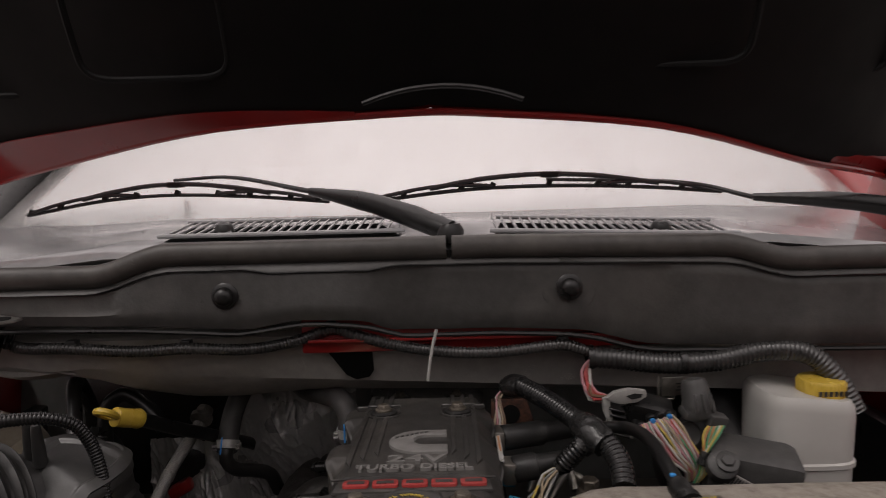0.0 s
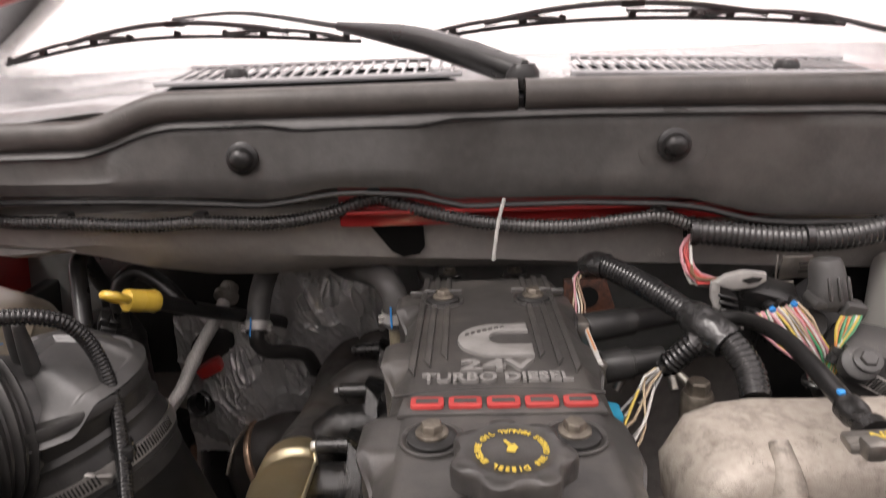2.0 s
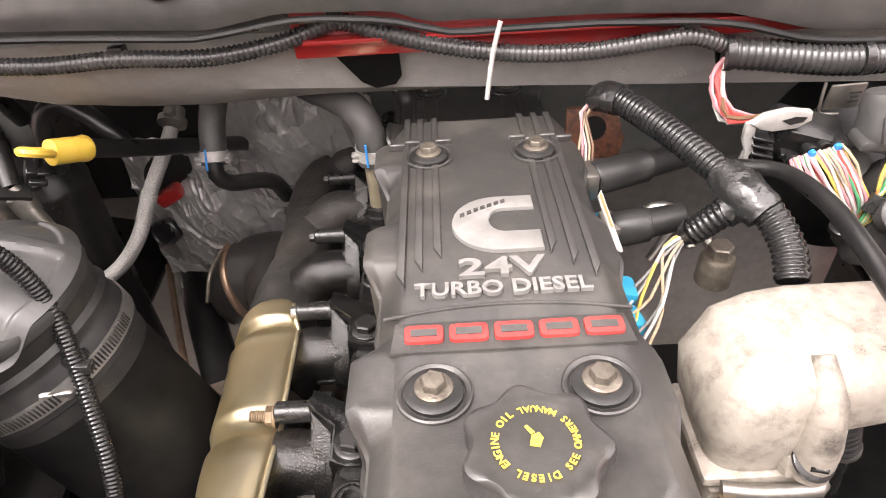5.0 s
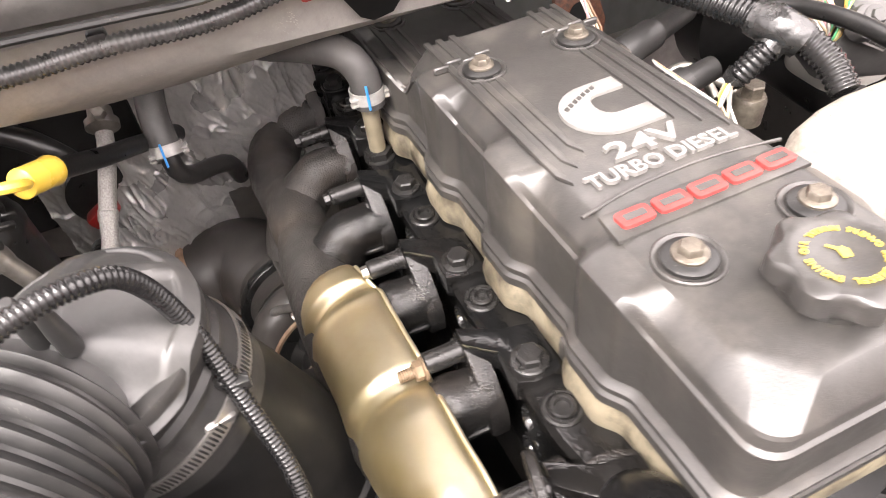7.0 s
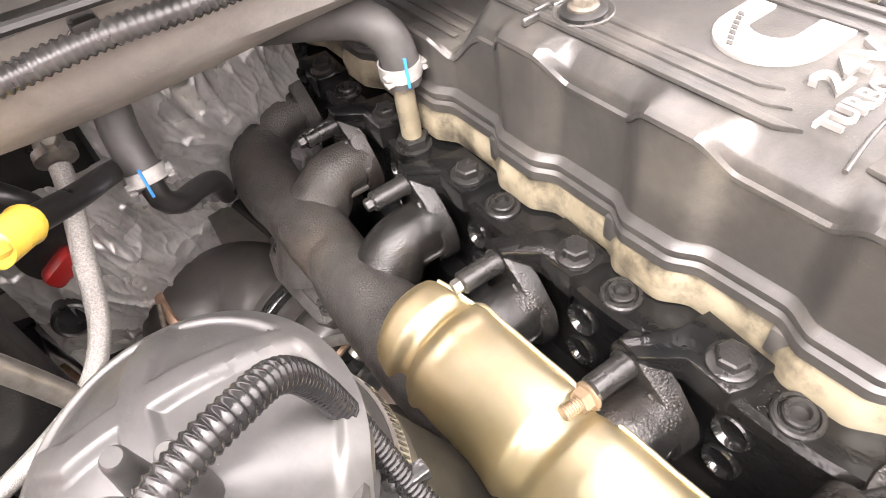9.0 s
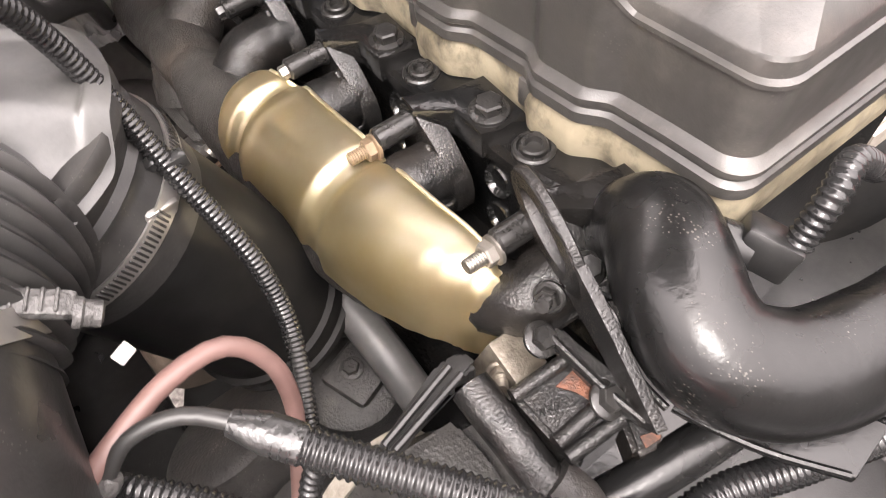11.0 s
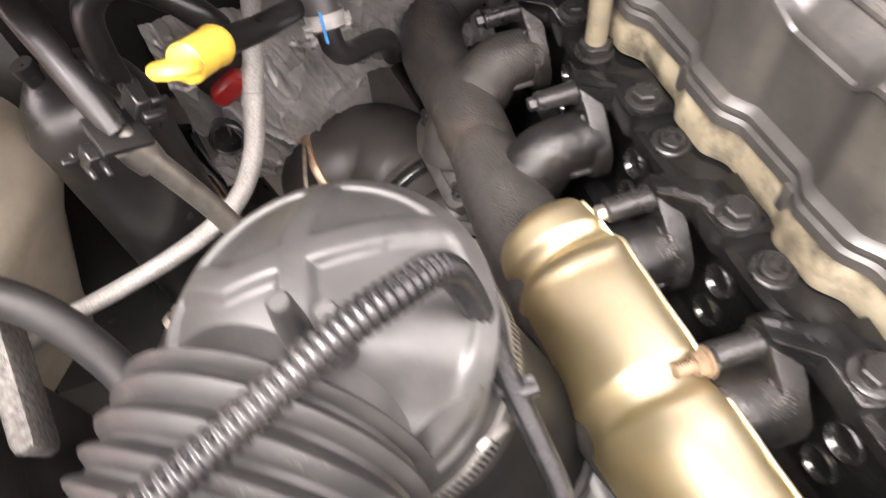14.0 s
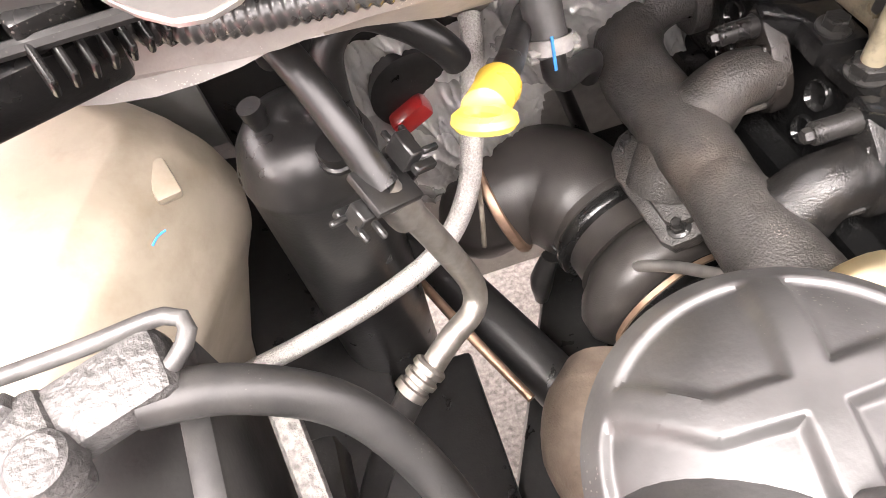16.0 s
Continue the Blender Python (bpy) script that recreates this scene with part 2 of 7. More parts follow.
WALLM = mat("grey_wall_plaster", (0.09, 0.086, 0.08), (0.13, 0.125, 0.117), 0.85, scale=8, bump=0.2, bscale=60, dirt=(0.06, 0.056, 0.05), dirt_scale=1.2)
CONCRETE = mat("gravelly_concrete", (0.13, 0.12, 0.108), (0.30, 0.282, 0.258), 0.9, scale=90, bump=0.6, bscale=110, dirt=(0.06, 0.054, 0.047), dirt_scale=60, dirt_amount=0.7)
COPPER = mat("heat_tinted_copper_steel", (0.30, 0.20, 0.135), (0.44, 0.31, 0.225), 0.36, metal=0.8, scale=80)
FELT = mat("grey_felt", (0.08, 0.076, 0.07), (0.2, 0.192, 0.18), 0.95, scale=260, bump=1.0, bscale=340)
DIRTBLK = mat("dusty_black_casting", (0.014, 0.0132, 0.0124), (0.027, 0.0257, 0.024), 0.45, scale=70, bump=0.5, bscale=420, speck=0.3, dirt=(0.085, 0.075, 0.063), dirt_amount=0.32)
ELBOWM = mat("sooty_smooth_casting", (0.019, 0.0172, 0.016), (0.031, 0.0282, 0.026), 0.34, scale=50, bump=0.12, bscale=700, rough2=0.46, dirt=(0.065, 0.053, 0.042), dirt_scale=10, dirt_amount=0.25)
TANM = mat("dusty_tan_casting", (0.11, 0.085, 0.065), (0.17, 0.135, 0.108), 0.4, scale=60, metal=0.2, bump=0.3, bscale=420, dirt=(0.05, 0.04, 0.032), dirt_amount=0.5)
TEAL = mat("teal_connector", (0.02, 0.25, 0.4), (0.03, 0.3, 0.48), 0.4, scale=40)
DASH = mat("grey_dashboard", (0.2, 0.21, 0.2), (0.25, 0.26, 0.25), 0.7, scale=40)
WIRES = {c: mat(c + "_wire", v, None, 0.4, scale=30, dirt=(0.12, 0.11, 0.1), dirt_scale=60, dirt_amount=0.4) for c, v in {
    "pink": (0.40, 0.19, 0.21), "white": (0.42, 0.41, 0.385), "yellow": (0.45, 0.34, 0.06), "green": (0.05, 0.22, 0.10),
    "brown": (0.14, 0.075, 0.04), "tan": (0.32, 0.25, 0.165), "grey": (0.17, 0.17, 0.165), "red": (0.34, 0.05, 0.045), "orange": (0.42, 0.17, 0.05)}.items()}
gm = bpy.data.materials.new("windshield_glass")
gm.use_nodes = True
gb = gm.node_tree.nodes["Principled BSDF"]
gb.inputs["Base Color"].default_value = (0.97, 0.99, 0.97, 1)
gb.inputs["Roughness"].default_value = 0.02
gb.inputs["Transmission Weight"].default_value = 1.0
gb.inputs["IOR"].default_value = 1.52
# mirror-like film added over the glass to brighten it with sky
film = gm.node_tree.nodes.new("ShaderNodeBsdfGlossy")
film.inputs["Color"].default_value = (0.97, 0.965, 0.96, 1)
film.inputs["Roughness"].default_value = 0.2
film_noise = gm.node_tree.nodes.new("ShaderNodeTexNoise")
film_noise.inputs["Scale"].default_value, film_noise.inputs["Detail"].default_value = 2.5, 4
veil = gm.node_tree.nodes.new("ShaderNodeMapRange")
veil.inputs["From Min"].default_value, veil.inputs["From Max"].default_value = 0.3, 0.7
veil.inputs["To Min"].default_value, veil.inputs["To Max"].default_value = 0.86, 0.96
gmix = gm.node_tree.nodes.new("ShaderNodeMixShader")
gm.node_tree.links.new(film_noise.outputs["Fac"], veil.inputs["Value"])
gm.node_tree.links.new(veil.outputs[0], gmix.inputs[0])
gm.node_tree.links.new(gb.outputs[0], gmix.inputs[1])
gm.node_tree.links.new(film.outputs[0], gmix.inputs[2])
gm.node_tree.links.new(gmix.outputs[0], gm.node_tree.nodes["Material Output"].inputs[0])
GLASS = gm

# ---- shaping helpers ----
ORG = {}


def thing(name, base, label, category, group="", kind=""):
    ob = new(name)
    ob.empty_display_size, ob.location = 0.02, base
    ORG[ob.name] = Vector(base)
    return tagged(ob, label, category, group, kind)


def mesh_of(name, bm, material, org, angle=38):
    bmesh.ops.recalc_face_normals(bm, faces=bm.faces)
    bmesh.ops.translate(bm, verts=bm.verts, vec=-Vector(org))
    me = bpy.data.meshes.new(name)
    bm.to_mesh(me)
    bm.free()
    me.materials.append(material)
    me.shade_smooth()
    me.set_sharp_from_angle(angle=radians(85 if material in (LOOM, DUSTY_LOOM) else angle))
    return me


def part(name, bm, material, parent, label="", angle=38):
    """Links a bmesh, given in world metres, as one mesh under a thing or a part."""
    org = ORG[parent.name]
    ob = new(name, mesh_of(name, bm, material, org, angle))
    ob.parent = parent
    ORG[ob.name] = org
    return tagged(ob, label)


def solo(name, bm, material, label, category, group="", kind="", angle=38):
    """A thing of one mesh, its origin at the middle of its base."""
    xs = [v.co for v in bm.verts]
    base = Vector(((min(c.x for c in xs) + max(c.x for c in xs)) / 2, (min(c.y for c in xs) + max(c.y for c in xs)) / 2, min(c.z for c in xs)))
    ob = new(name, mesh_of(name, bm, material, base, angle))
    ob.location = base
    ORG[ob.name] = base
    return tagged(ob, label, category, group, kind)


def join(*bms):
    out = bmesh.new()
    for b in bms:
        me = bpy.data.meshes.new("tmp")
        b.to_mesh(me)
        out.from_mesh(me)
        b.free()
        bpy.data.meshes.remove(me)
    return out


def rows_to_bm(rows, closed_u=True, caps=(True, True)):
    bm = bmesh.new()
    vs = [[bm.verts.new(p) for p in r] for r in rows]
    n = len(rows[0])
    for a, b in zip(vs, vs[1:]):
        for i in range(n if closed_u else n - 1):
            bm.faces.new((a[i], a[(i + 1) % n], b[(i + 1) % n], b[i]))
    if closed_u and caps[0]:
        bm.faces.new(vs[0][::-1])
    if closed_u and caps[1]:
        bm.faces.new(vs[-1])
    return bm


def box(c, s, bev=0.002, m=None, seg=2):
    """A box with worn edges at centre c with sizes s, turned by the matrix m about its centre."""
    bm = bmesh.new()
    bmesh.ops.create_cube(bm, size=1)
    bmesh.ops.scale(bm, vec=s, verts=bm.verts)
    if bev:
        bmesh.ops.bevel(bm, geom=bm.edges[:], offset=min(bev, min(s) * 0.45), segments=seg, affect="EDGES", profile=0.5)
    if m is not None:
        bmesh.ops.transform(bm, matrix=m.to_4x4(), verts=bm.verts)
    bmesh.ops.translate(bm, verts=bm.verts, vec=c)
    return bm


def rot(rx=0, ry=0, rz=0):
    return Euler([radians(a) for a in (rx, ry, rz)]).to_matrix()


def lathe(o, axis, prof, n=24, caps=(True, True)):
    """Turned shape: prof is rows of (way along the axis, radius)."""
    o, d = Vector(o), Vector(axis).normalized()
    a = d.orthogonal().normalized()
    b = d.cross(a)
    return rows_to_bm([[o + d * s + (a * math.cos(i * math.tau / n) + b * math.sin(i * math.tau / n)) * r for i in range(n)] for s, r in prof], True, caps)


def rod(p, q, r, n=16, bev=0.0015):
    p, q = Vector(p), Vector(q)
    L = (q - p).length
    e = min(bev, r * 0.4, L * 0.3)
    return lathe(p, q - p, [(0, r - e), (e, r), (L - e, r), (L, r - e)], n)


def spline(pts, step):
    """A smooth line through the points, cut into steps."""
    P = [Vector(p) for p in pts]
    P = [P[0] * 2 - P[1]] + P + [P[-1] * 2 - P[-2]]
    out = []
    for i in range(1, len(P) - 2):
        a, b, c, d = P[i - 1:i + 3]
        k = max(2, int((c - b).length / step))
        for j in range(k):
            t = j / k
            out.append(0.5 * (2 * b + (c - a) * t + (2 * a - 5 * b + 4 * c - d) * t * t + (3 * b - a - 3 * c + d) * t ** 3))
    out.append(P[-2])
    return out


def tube(pts, r, n=12, step=0.012, pitch=0.0, depth=0.0015, sag=None, caps=(True, True)):
    """A pipe along a smooth line; r is a radius or radii spread along it; pitch > 0 makes it corrugated."""
    if pitch:
        line = spline(pts, 0.004)
        dist = [0]
        for a, b in zip(line, line[1:]):
            dist.append(dist[-1] + (b - a).length)
        s, stops = 0.0, []
        while s < dist[-1]:
            for f, q in ((0.0, 0.0), (0.22, 0.75), (0.4, 1.0), (0.58, 0.75), (0.8, 0.0)):
                stops.append((s + f * pitch, q))
            s += pitch
        line2, qs, k = [], [], 0
        for s, q in stops:
            if s > dist[-1]:
                break
            while dist[k + 1] < s:
                k += 1
            u = (s - dist[k]) / max(1e-9, dist[k + 1] - dist[k])
            line2.append(line[k].lerp(line[k + 1], u))
            qs.append(q)
        line = line2
    else:
        line = spline(pts, step)
        qs = None
    radii = [r] * 2 if not hasattr(r, "__len__") else list(r)
    rows, up = [], None
    N = len(line)
    for i, p in enumerate(line):
        d = (line[min(i + 1, N - 1)] - line[max(i - 1, 0)]).normalized()
        up = d.orthogonal().normalized() if up is None else (up - d * up.dot(d)).normalized()
        sd = d.cross(up)
        u = i / (N - 1) * (len(radii) - 1)
        k = min(int(u), len(radii) - 2)
        rr = radii[k] + (radii[k + 1] - radii[k]) * (u - k)
        if qs:
            rr += depth * (0.95 * qs[i] - 0.25)
        rows.append([p + (up * math.cos(j * math.tau / n) + sd * math.sin(j * math.tau / n)) * rr for j in range(n)])
    return rows_to_bm(rows, True, caps)


def prism(outline, lo, hi, bev=0.0015, frame_m=None):
    """A flat plate from an outline of (u, v), between the heights lo and hi, put in place by a matrix."""
    bm = bmesh.new()
    vs = [bm.verts.new((u, v, lo)) for u, v in outline]
    f = bm.faces.new(vs)
    g = bmesh.ops.extrude_face_region(bm, geom=[f])
    top = [v for v in g["geom"] if isinstance(v, bmesh.types.BMVert)]
    bmesh.ops.translate(bm, verts=top, vec=(0, 0, hi - lo))
    if bev:
        rim = [e for e in bm.edges if all(v in top for v in e.verts)]
        bmesh.ops.bevel(bm, geom=rim, offset=bev, segments=2, affect="EDGES", profile=0.5)
    if frame_m is not None:
        bmesh.ops.transform(bm, matrix=frame_m, verts=bm.verts)
    return bm


def hexbolt(p, axis, r=0.008, h=0.008, washer=0.0, stub=0.0):
    """Head, flange and, with stub, the thread end of a hexagon bolt standing on p."""
    bms = []
    if washer:
        bms.append(lathe(p, axis, [(0, washer), (0.002, washer), (0.003, washer * 0.86)], 24))
    bms.append(lathe(p, axis, [(0, r), (h - 0.0012, r), (h, r * 0.86)], 6))
    if stub:
        bms.append(tube([Vector(p) + Vector(axis).normalized() * h * 0.9, Vector(p) + Vector(axis).normalized() * (h + stub)], r * 0.55, 12, pitch=0.0018, depth=0.0006))
    return join(*bms)


def letters(text, size, depth, m, shear=0.0, wide=1.0):
    """Raised lettering from the built-in font, centred, put in place by a matrix."""
    cu = bpy.data.curves.new("lettering", "FONT")
    cu.body, cu.size, cu.extrude, cu.align_x, cu.align_y, cu.shear = text, size, depth / 2, "CENTER", "CENTER", shear
    cu.offset = size * 0.022
    cu.resolution_u = 3
    ob = bpy.data.objects.new("lettering", cu)
    scene.collection.objects.link(ob)
    me = bpy.data.meshes.new_from_object(ob.evaluated_get(bpy.context.evaluated_depsgraph_get()))
    bpy.data.objects.remove(ob)
    bpy.data.curves.remove(cu)
    bm = bmesh.new()
    bm.from_mesh(me)
    bpy.data.meshes.remove(me)
    bmesh.ops.transform(bm, matrix=m @ Matrix.Diagonal((wide, 1, 1, 1)), verts=bm.verts)
    return bm




def lumpy(bm, *waves):
    """Uneven cast skin: pushes the points along their normals by noise of (scale, height) waves."""
    bm.normal_update()
    moved = [(v, v.normal * sum(noise.noise(v.co * sc) * am for sc, am in waves)) for v in bm.verts]
    for v, d in moved:
        v.co += d
    return bm

# ---- the setting: ground, firewall, cowl, windshield, hood, wings ----
def top_z(y):
    return 1.293 - 0.064 * (y - 0.8)


def deck_z(y):
    return 1.158 - 0.085 * (y - 0.81) + 0.07 * max(0.0, 0.93 - y)


g = rows_to_bm([[(x, y, 0.0) for x in (-300, -6, -2, 2, 6, 300)] for y in (-300, -6, -1, 3, 8, 300)], False)
solo("ground", g, CONCRETE, "sunlit gritty grey concrete under the truck", "ground", kind="structure")

# added wall, out of view, that cuts the low light from ahead
solo("wall_unseen", box((0, -2.3, 1.3), (14, 0.2, 2.6), 0.01), WALLM, "plain dull grey unseen wall added to hold light off the bay", "wall", kind="structure")

# wings and inner wheel wells that close the bay at both sides
for sx in (-1, 1):
    prof = [(0.72, 0.35), (0.74, 0.9), (0.74, 1.22), (0.80, 1.27), (0.93, 1.25), (1.0, 1.1), (1.0, 0.45), (0.96, 0.45), (0.94, 1.05), (0.9, 1.2), (0.79, 1.22), (0.77, 1.16), (0.76, 0.9), (0.74, 0.35)]
    w = rows_to_bm([[(sx * u, y, v) for u, v in prof] for y in (-0.1, 0.4, 0.9, 1.5)])
    solo("fender", w, PAINT if sx > 0 else PAINT, "dark red painted front fender beside the engine bay", "fender", "fenders")
    iw = box((sx * 0.70, 0.75, 0.78), (0.03, 1.5, 0.75), 0.004)
    solo("inner_fender", iw, BLACK, "black plastic inner fender wall of the engine bay", "inner fender", "inner fenders")

# firewall
fw = thing("wall_firewall", (0, 1.5, 0.4), "dusty grey steel firewall behind the engine", "firewall", kind="structure")
part("lower_panel", box((0, 1.56, 0.82), (1.5, 0.03, 0.92), 0.004), RAIL, fw)


def rail_bottom(x):
    """Depth and height of the rail's lower edge."""
    edge = ((-0.76, 1.19, 1.33), (-0.6, 1.195, 1.315), (-0.575, 1.195, 1.296), (-0.54, 1.195, 1.290), (-0.508, 1.195, 1.290), (-0.48, 1.20, 1.293), (-0.44, 1.21, 1.282),
            (-0.40, 1.22, 1.266), (-0.33, 1.25, 1.243), (-0.26, 1.245, 1.244), (-0.15, 1.225, 1.258), (0.1, 1.24, 1.247), (0.76, 1.30, 1.22))
    for (xa, ya, za), (xb, yb, zb) in zip(edge, edge[1:]):
        if x <= xb:
            f = max(0.0, (x - xa) / (xb - xa))
            return ya + (yb - ya) * f, za + (zb - za) * f
    return edge[-1][1:]


# cross rail that carries the wiring, with an opening
xs = [-0.74 + i * 0.02 for i in range(75)]
rows = []
for x in xs:
    yb, zb = rail_bottom(x)
    w = 0.003 * math.sin(x * 31) + 0.002 * math.sin(x * 67)
    rows.append([(x, yb + 0.03, zb - 0.006), (x, yb, zb - 0.007), (x, yb - 0.025, zb - 0.002), (x, yb - 0.045, zb + 0.008), (x, 1.158, max(1.281 - 0.05 * (x + 0.1), zb + 0.012)), (x, 1.148, 1.308 + w), (x, 1.139, 1.334 + w), (x, 1.135, 1.347), (x, 1.15, 1.353), (x, 1.27, 1.353), (x, 1.27, 1.34), (x, 1.16, 1.338), (x, 1.172, 1.30), (x, yb + 0.02, zb + 0.01)])
rail = part("cross_rail", rows_to_bm(rows), RAIL, fw, "dusty grey steel cross rail", 22)
fm = Matrix(((1, 0, 0, 0), (0, -0.345, -0.938, 1.1365), (0, 0.938, -0.345, 1.335), (0, 0, 0, 1)))
part("opening", prism([(-0.128, 0.004), (-0.064, 0.006), (-0.064, -0.040), (-0.070, -0.050), (-0.088, -0.054), (-0.100, -0.046)], 0.0, 0.004, 0, fm), HOODM, rail, "dark opening in the rail")
part("opening", prism([(0.14 + 0.022 * math.cos(a), 0.002 + 0.007 * math.sin(a)) for a in [math.tau * k / 16 for k in range(16)]], 0.0, 0.004, 0, fm), HOODM, rail, "dark opening in the rail")
part("body_flange", join(box((0.075, 1.128, 1.352), (0.45, 0.012, 0.05), 0.003), box((0.075, 1.117, 1.345), (0.43, 0.012, 0.004), 0.001)), PAINT, fw, "dark red painted body flange")
part("upper_panel", box((0, 1.5, 1.32), (1.5, 0.05, 0.12), 0.004), RAIL, fw)

# cowl close-out panel with its wavy lower edge
cowl = thing("cowl_cover", (0, 1.1, 1.36), "dusty black plastic cowl cover below the windshield", "cowl cover")


def cowl_low(x):
    edge = ((-0.8, 1.372), (-0.49, 1.374), (-0.35, 1.371), (-0.21, 1.363), (-0.15, 1.374), (-0.068, 1.371), (-0.037, 1.357), (0.10, 1.357), (0.20, 1.352), (0.275, 1.331), (0.8, 1.322))
    for (xa, za), (xb, zb) in zip(edge, edge[1:]):
        if x <= xb:
            return za + (zb - za) * max(0.0, (x - xa) / (xb - xa))
    return edge[-1][1]


def seal_z(x):
    a = abs(x - 0.03)
    f = min(1, max(0, (a - 0.33) / 0.1))
    return 1.452 - 0.025 * (f * f * (3 - 2 * f)) - 0.022 * max(0.0, x - 0.1) * (1 - f)


rows = []
for i in range(101):
    x = -0.78 + 1.56 * i / 100
    lo, hi = cowl_low(x), seal_z(x)
    w = 0.0022 * math.sin(x * 9) + 0.0012 * math.sin(x * 23 + 1) + 0.006 * max(0.0, 1 - (abs(x + 0.02) / 0.05) ** 2) + 0.005 * max(0.0, 1 - (abs(x - 0.27) / 0.06) ** 2)
    rows.append([(x, 1.118, lo), (x, 1.102 + w, lo + 0.002), (x, 1.098 + w, lo + 0.012), (x, 1.0965 + w, lo * 0.72 + hi * 0.28), (x, 1.0995 + w * 0.4, lo * 0.60 + hi * 0.40), (x, 1.0985 + w * 0.4, lo * 0.25 + hi * 0.75), (x, 1.1, hi - 0.014), (x, 1.106, hi - 0.006), (x, 1.118, hi - 0.006)])
part("panel", rows_to_bm(rows, True), PANEL, cowl)
for fx in (-0.234, 0.181):
    part("dished_pad", lathe((fx, 1.1005, 1.408), (0, -1, 0.05), [(-0.004, 0.037), (0.0006, 0.033), (0.0012, 0.029), (-0.0004, 0.022), (-0.0006, 0.012)], 36), PANEL, cowl)
part("top_seam", tube([(x, 1.0975, seal_z(x) - 0.013 - (0.005 if -0.19 < x < -0.05 else 0.0)) for x in [-0.78 + 0.03 * i for i in range(53)]], 0.0016, 6, 0.02), BLACK, cowl, "dark wavy seam")
for fx in (-0.234, 0.181):
    part("push_fastener", join(lathe((fx, 1.097, 1.408), (0, -1, 0.1), [(0, 0.016), (0.002, 0.016), (0.004, 0.013)], 24),
                               lathe((fx, 1.094, 1.408), (0, -1, 0.1), [(0, 0.0118), (0.006, 0.0112), (0.010, 0.008), (0.0118, 0.003)], 24)), BLACK, cowl, "shiny black round push fastener")
part("trim_edge", tube([(x, 1.1, cowl_low(x) - 0.004) for x in [-0.78 + 0.04 * i for i in range(40)]], 0.003, 8, 0.02), BLACK, cowl, "black edge trim strip")

# rubber hood seal along the cowl
hs = thing("hood_seal", (0, 1.108, 1.44), "soft black rubber hood seal in two lengths along the cowl", "rubber seal")
for x0, x1 in ((-0.8, 0.034), (0.041, 0.8)):
    rows = []
    for i in range(81):
        x = x0 + (x1 - x0) * i / 80
        z = seal_z(x) + 0.007
        sec_ = [(0.012 * math.cos(k * math.tau / 14), 0.0145 * math.sin(k * math.tau / 14)) for k in range(14)]
        rows.append([(x, 1.108 + u, z + v) for u, v in sec_] + [(x, 1.1165, z - 0.018), (x, 1.1145, z - 0.018)])
    part("seal_length", rows_to_bm(rows), SEALM, hs)
part("joint_stub", box((0.0375, 1.112, seal_z(0.0375) - 0.004), (0.005, 0.008, 0.016), 0.001), RUBBER, hs)

# cowl top with two air grilles
cg = thing("cowl_grille", (0, 1.25, 1.45), "black plastic cowl top with slatted air grilles", "cowl grille")


def tray_z(x, y):
    """Height of the cowl top, which rises towards the glass and falls to its right end."""
    return 1.4780 + 0.105 * (y - 1.16) - 0.040 * max(0.0, x - 0.02)


rows = []
for i in range(41):
    x = -0.86 + 1.72 * i / 40
    e = 0.12 * (x / 0.8) ** 2
    side = max(0, abs(x - 0.02) - 0.4) * 0.10
    rows.append([(x, 1.115, 1.455 - side), (x, 1.13, 1.464 - side), (x, 1.155, tray_z(x, 1.155) - 0.0095 - side), (x, 1.26, tray_z(x, 1.26) - 0.0095 - side), (x, 1.33 + e, 1.487 - side * 0.5), (x, 1.385 + e, 1.474), (x, 1.39 + e, 1.45), (x, 1.13, 1.445 - side)])
# tray, slats and frames share the colour that holds the sky sheen
part("tray", rows_to_bm(rows), TRAYM, cg, "glossy tray coloured pale for the sky's sheen")
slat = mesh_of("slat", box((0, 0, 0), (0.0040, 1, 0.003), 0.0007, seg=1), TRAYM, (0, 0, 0))
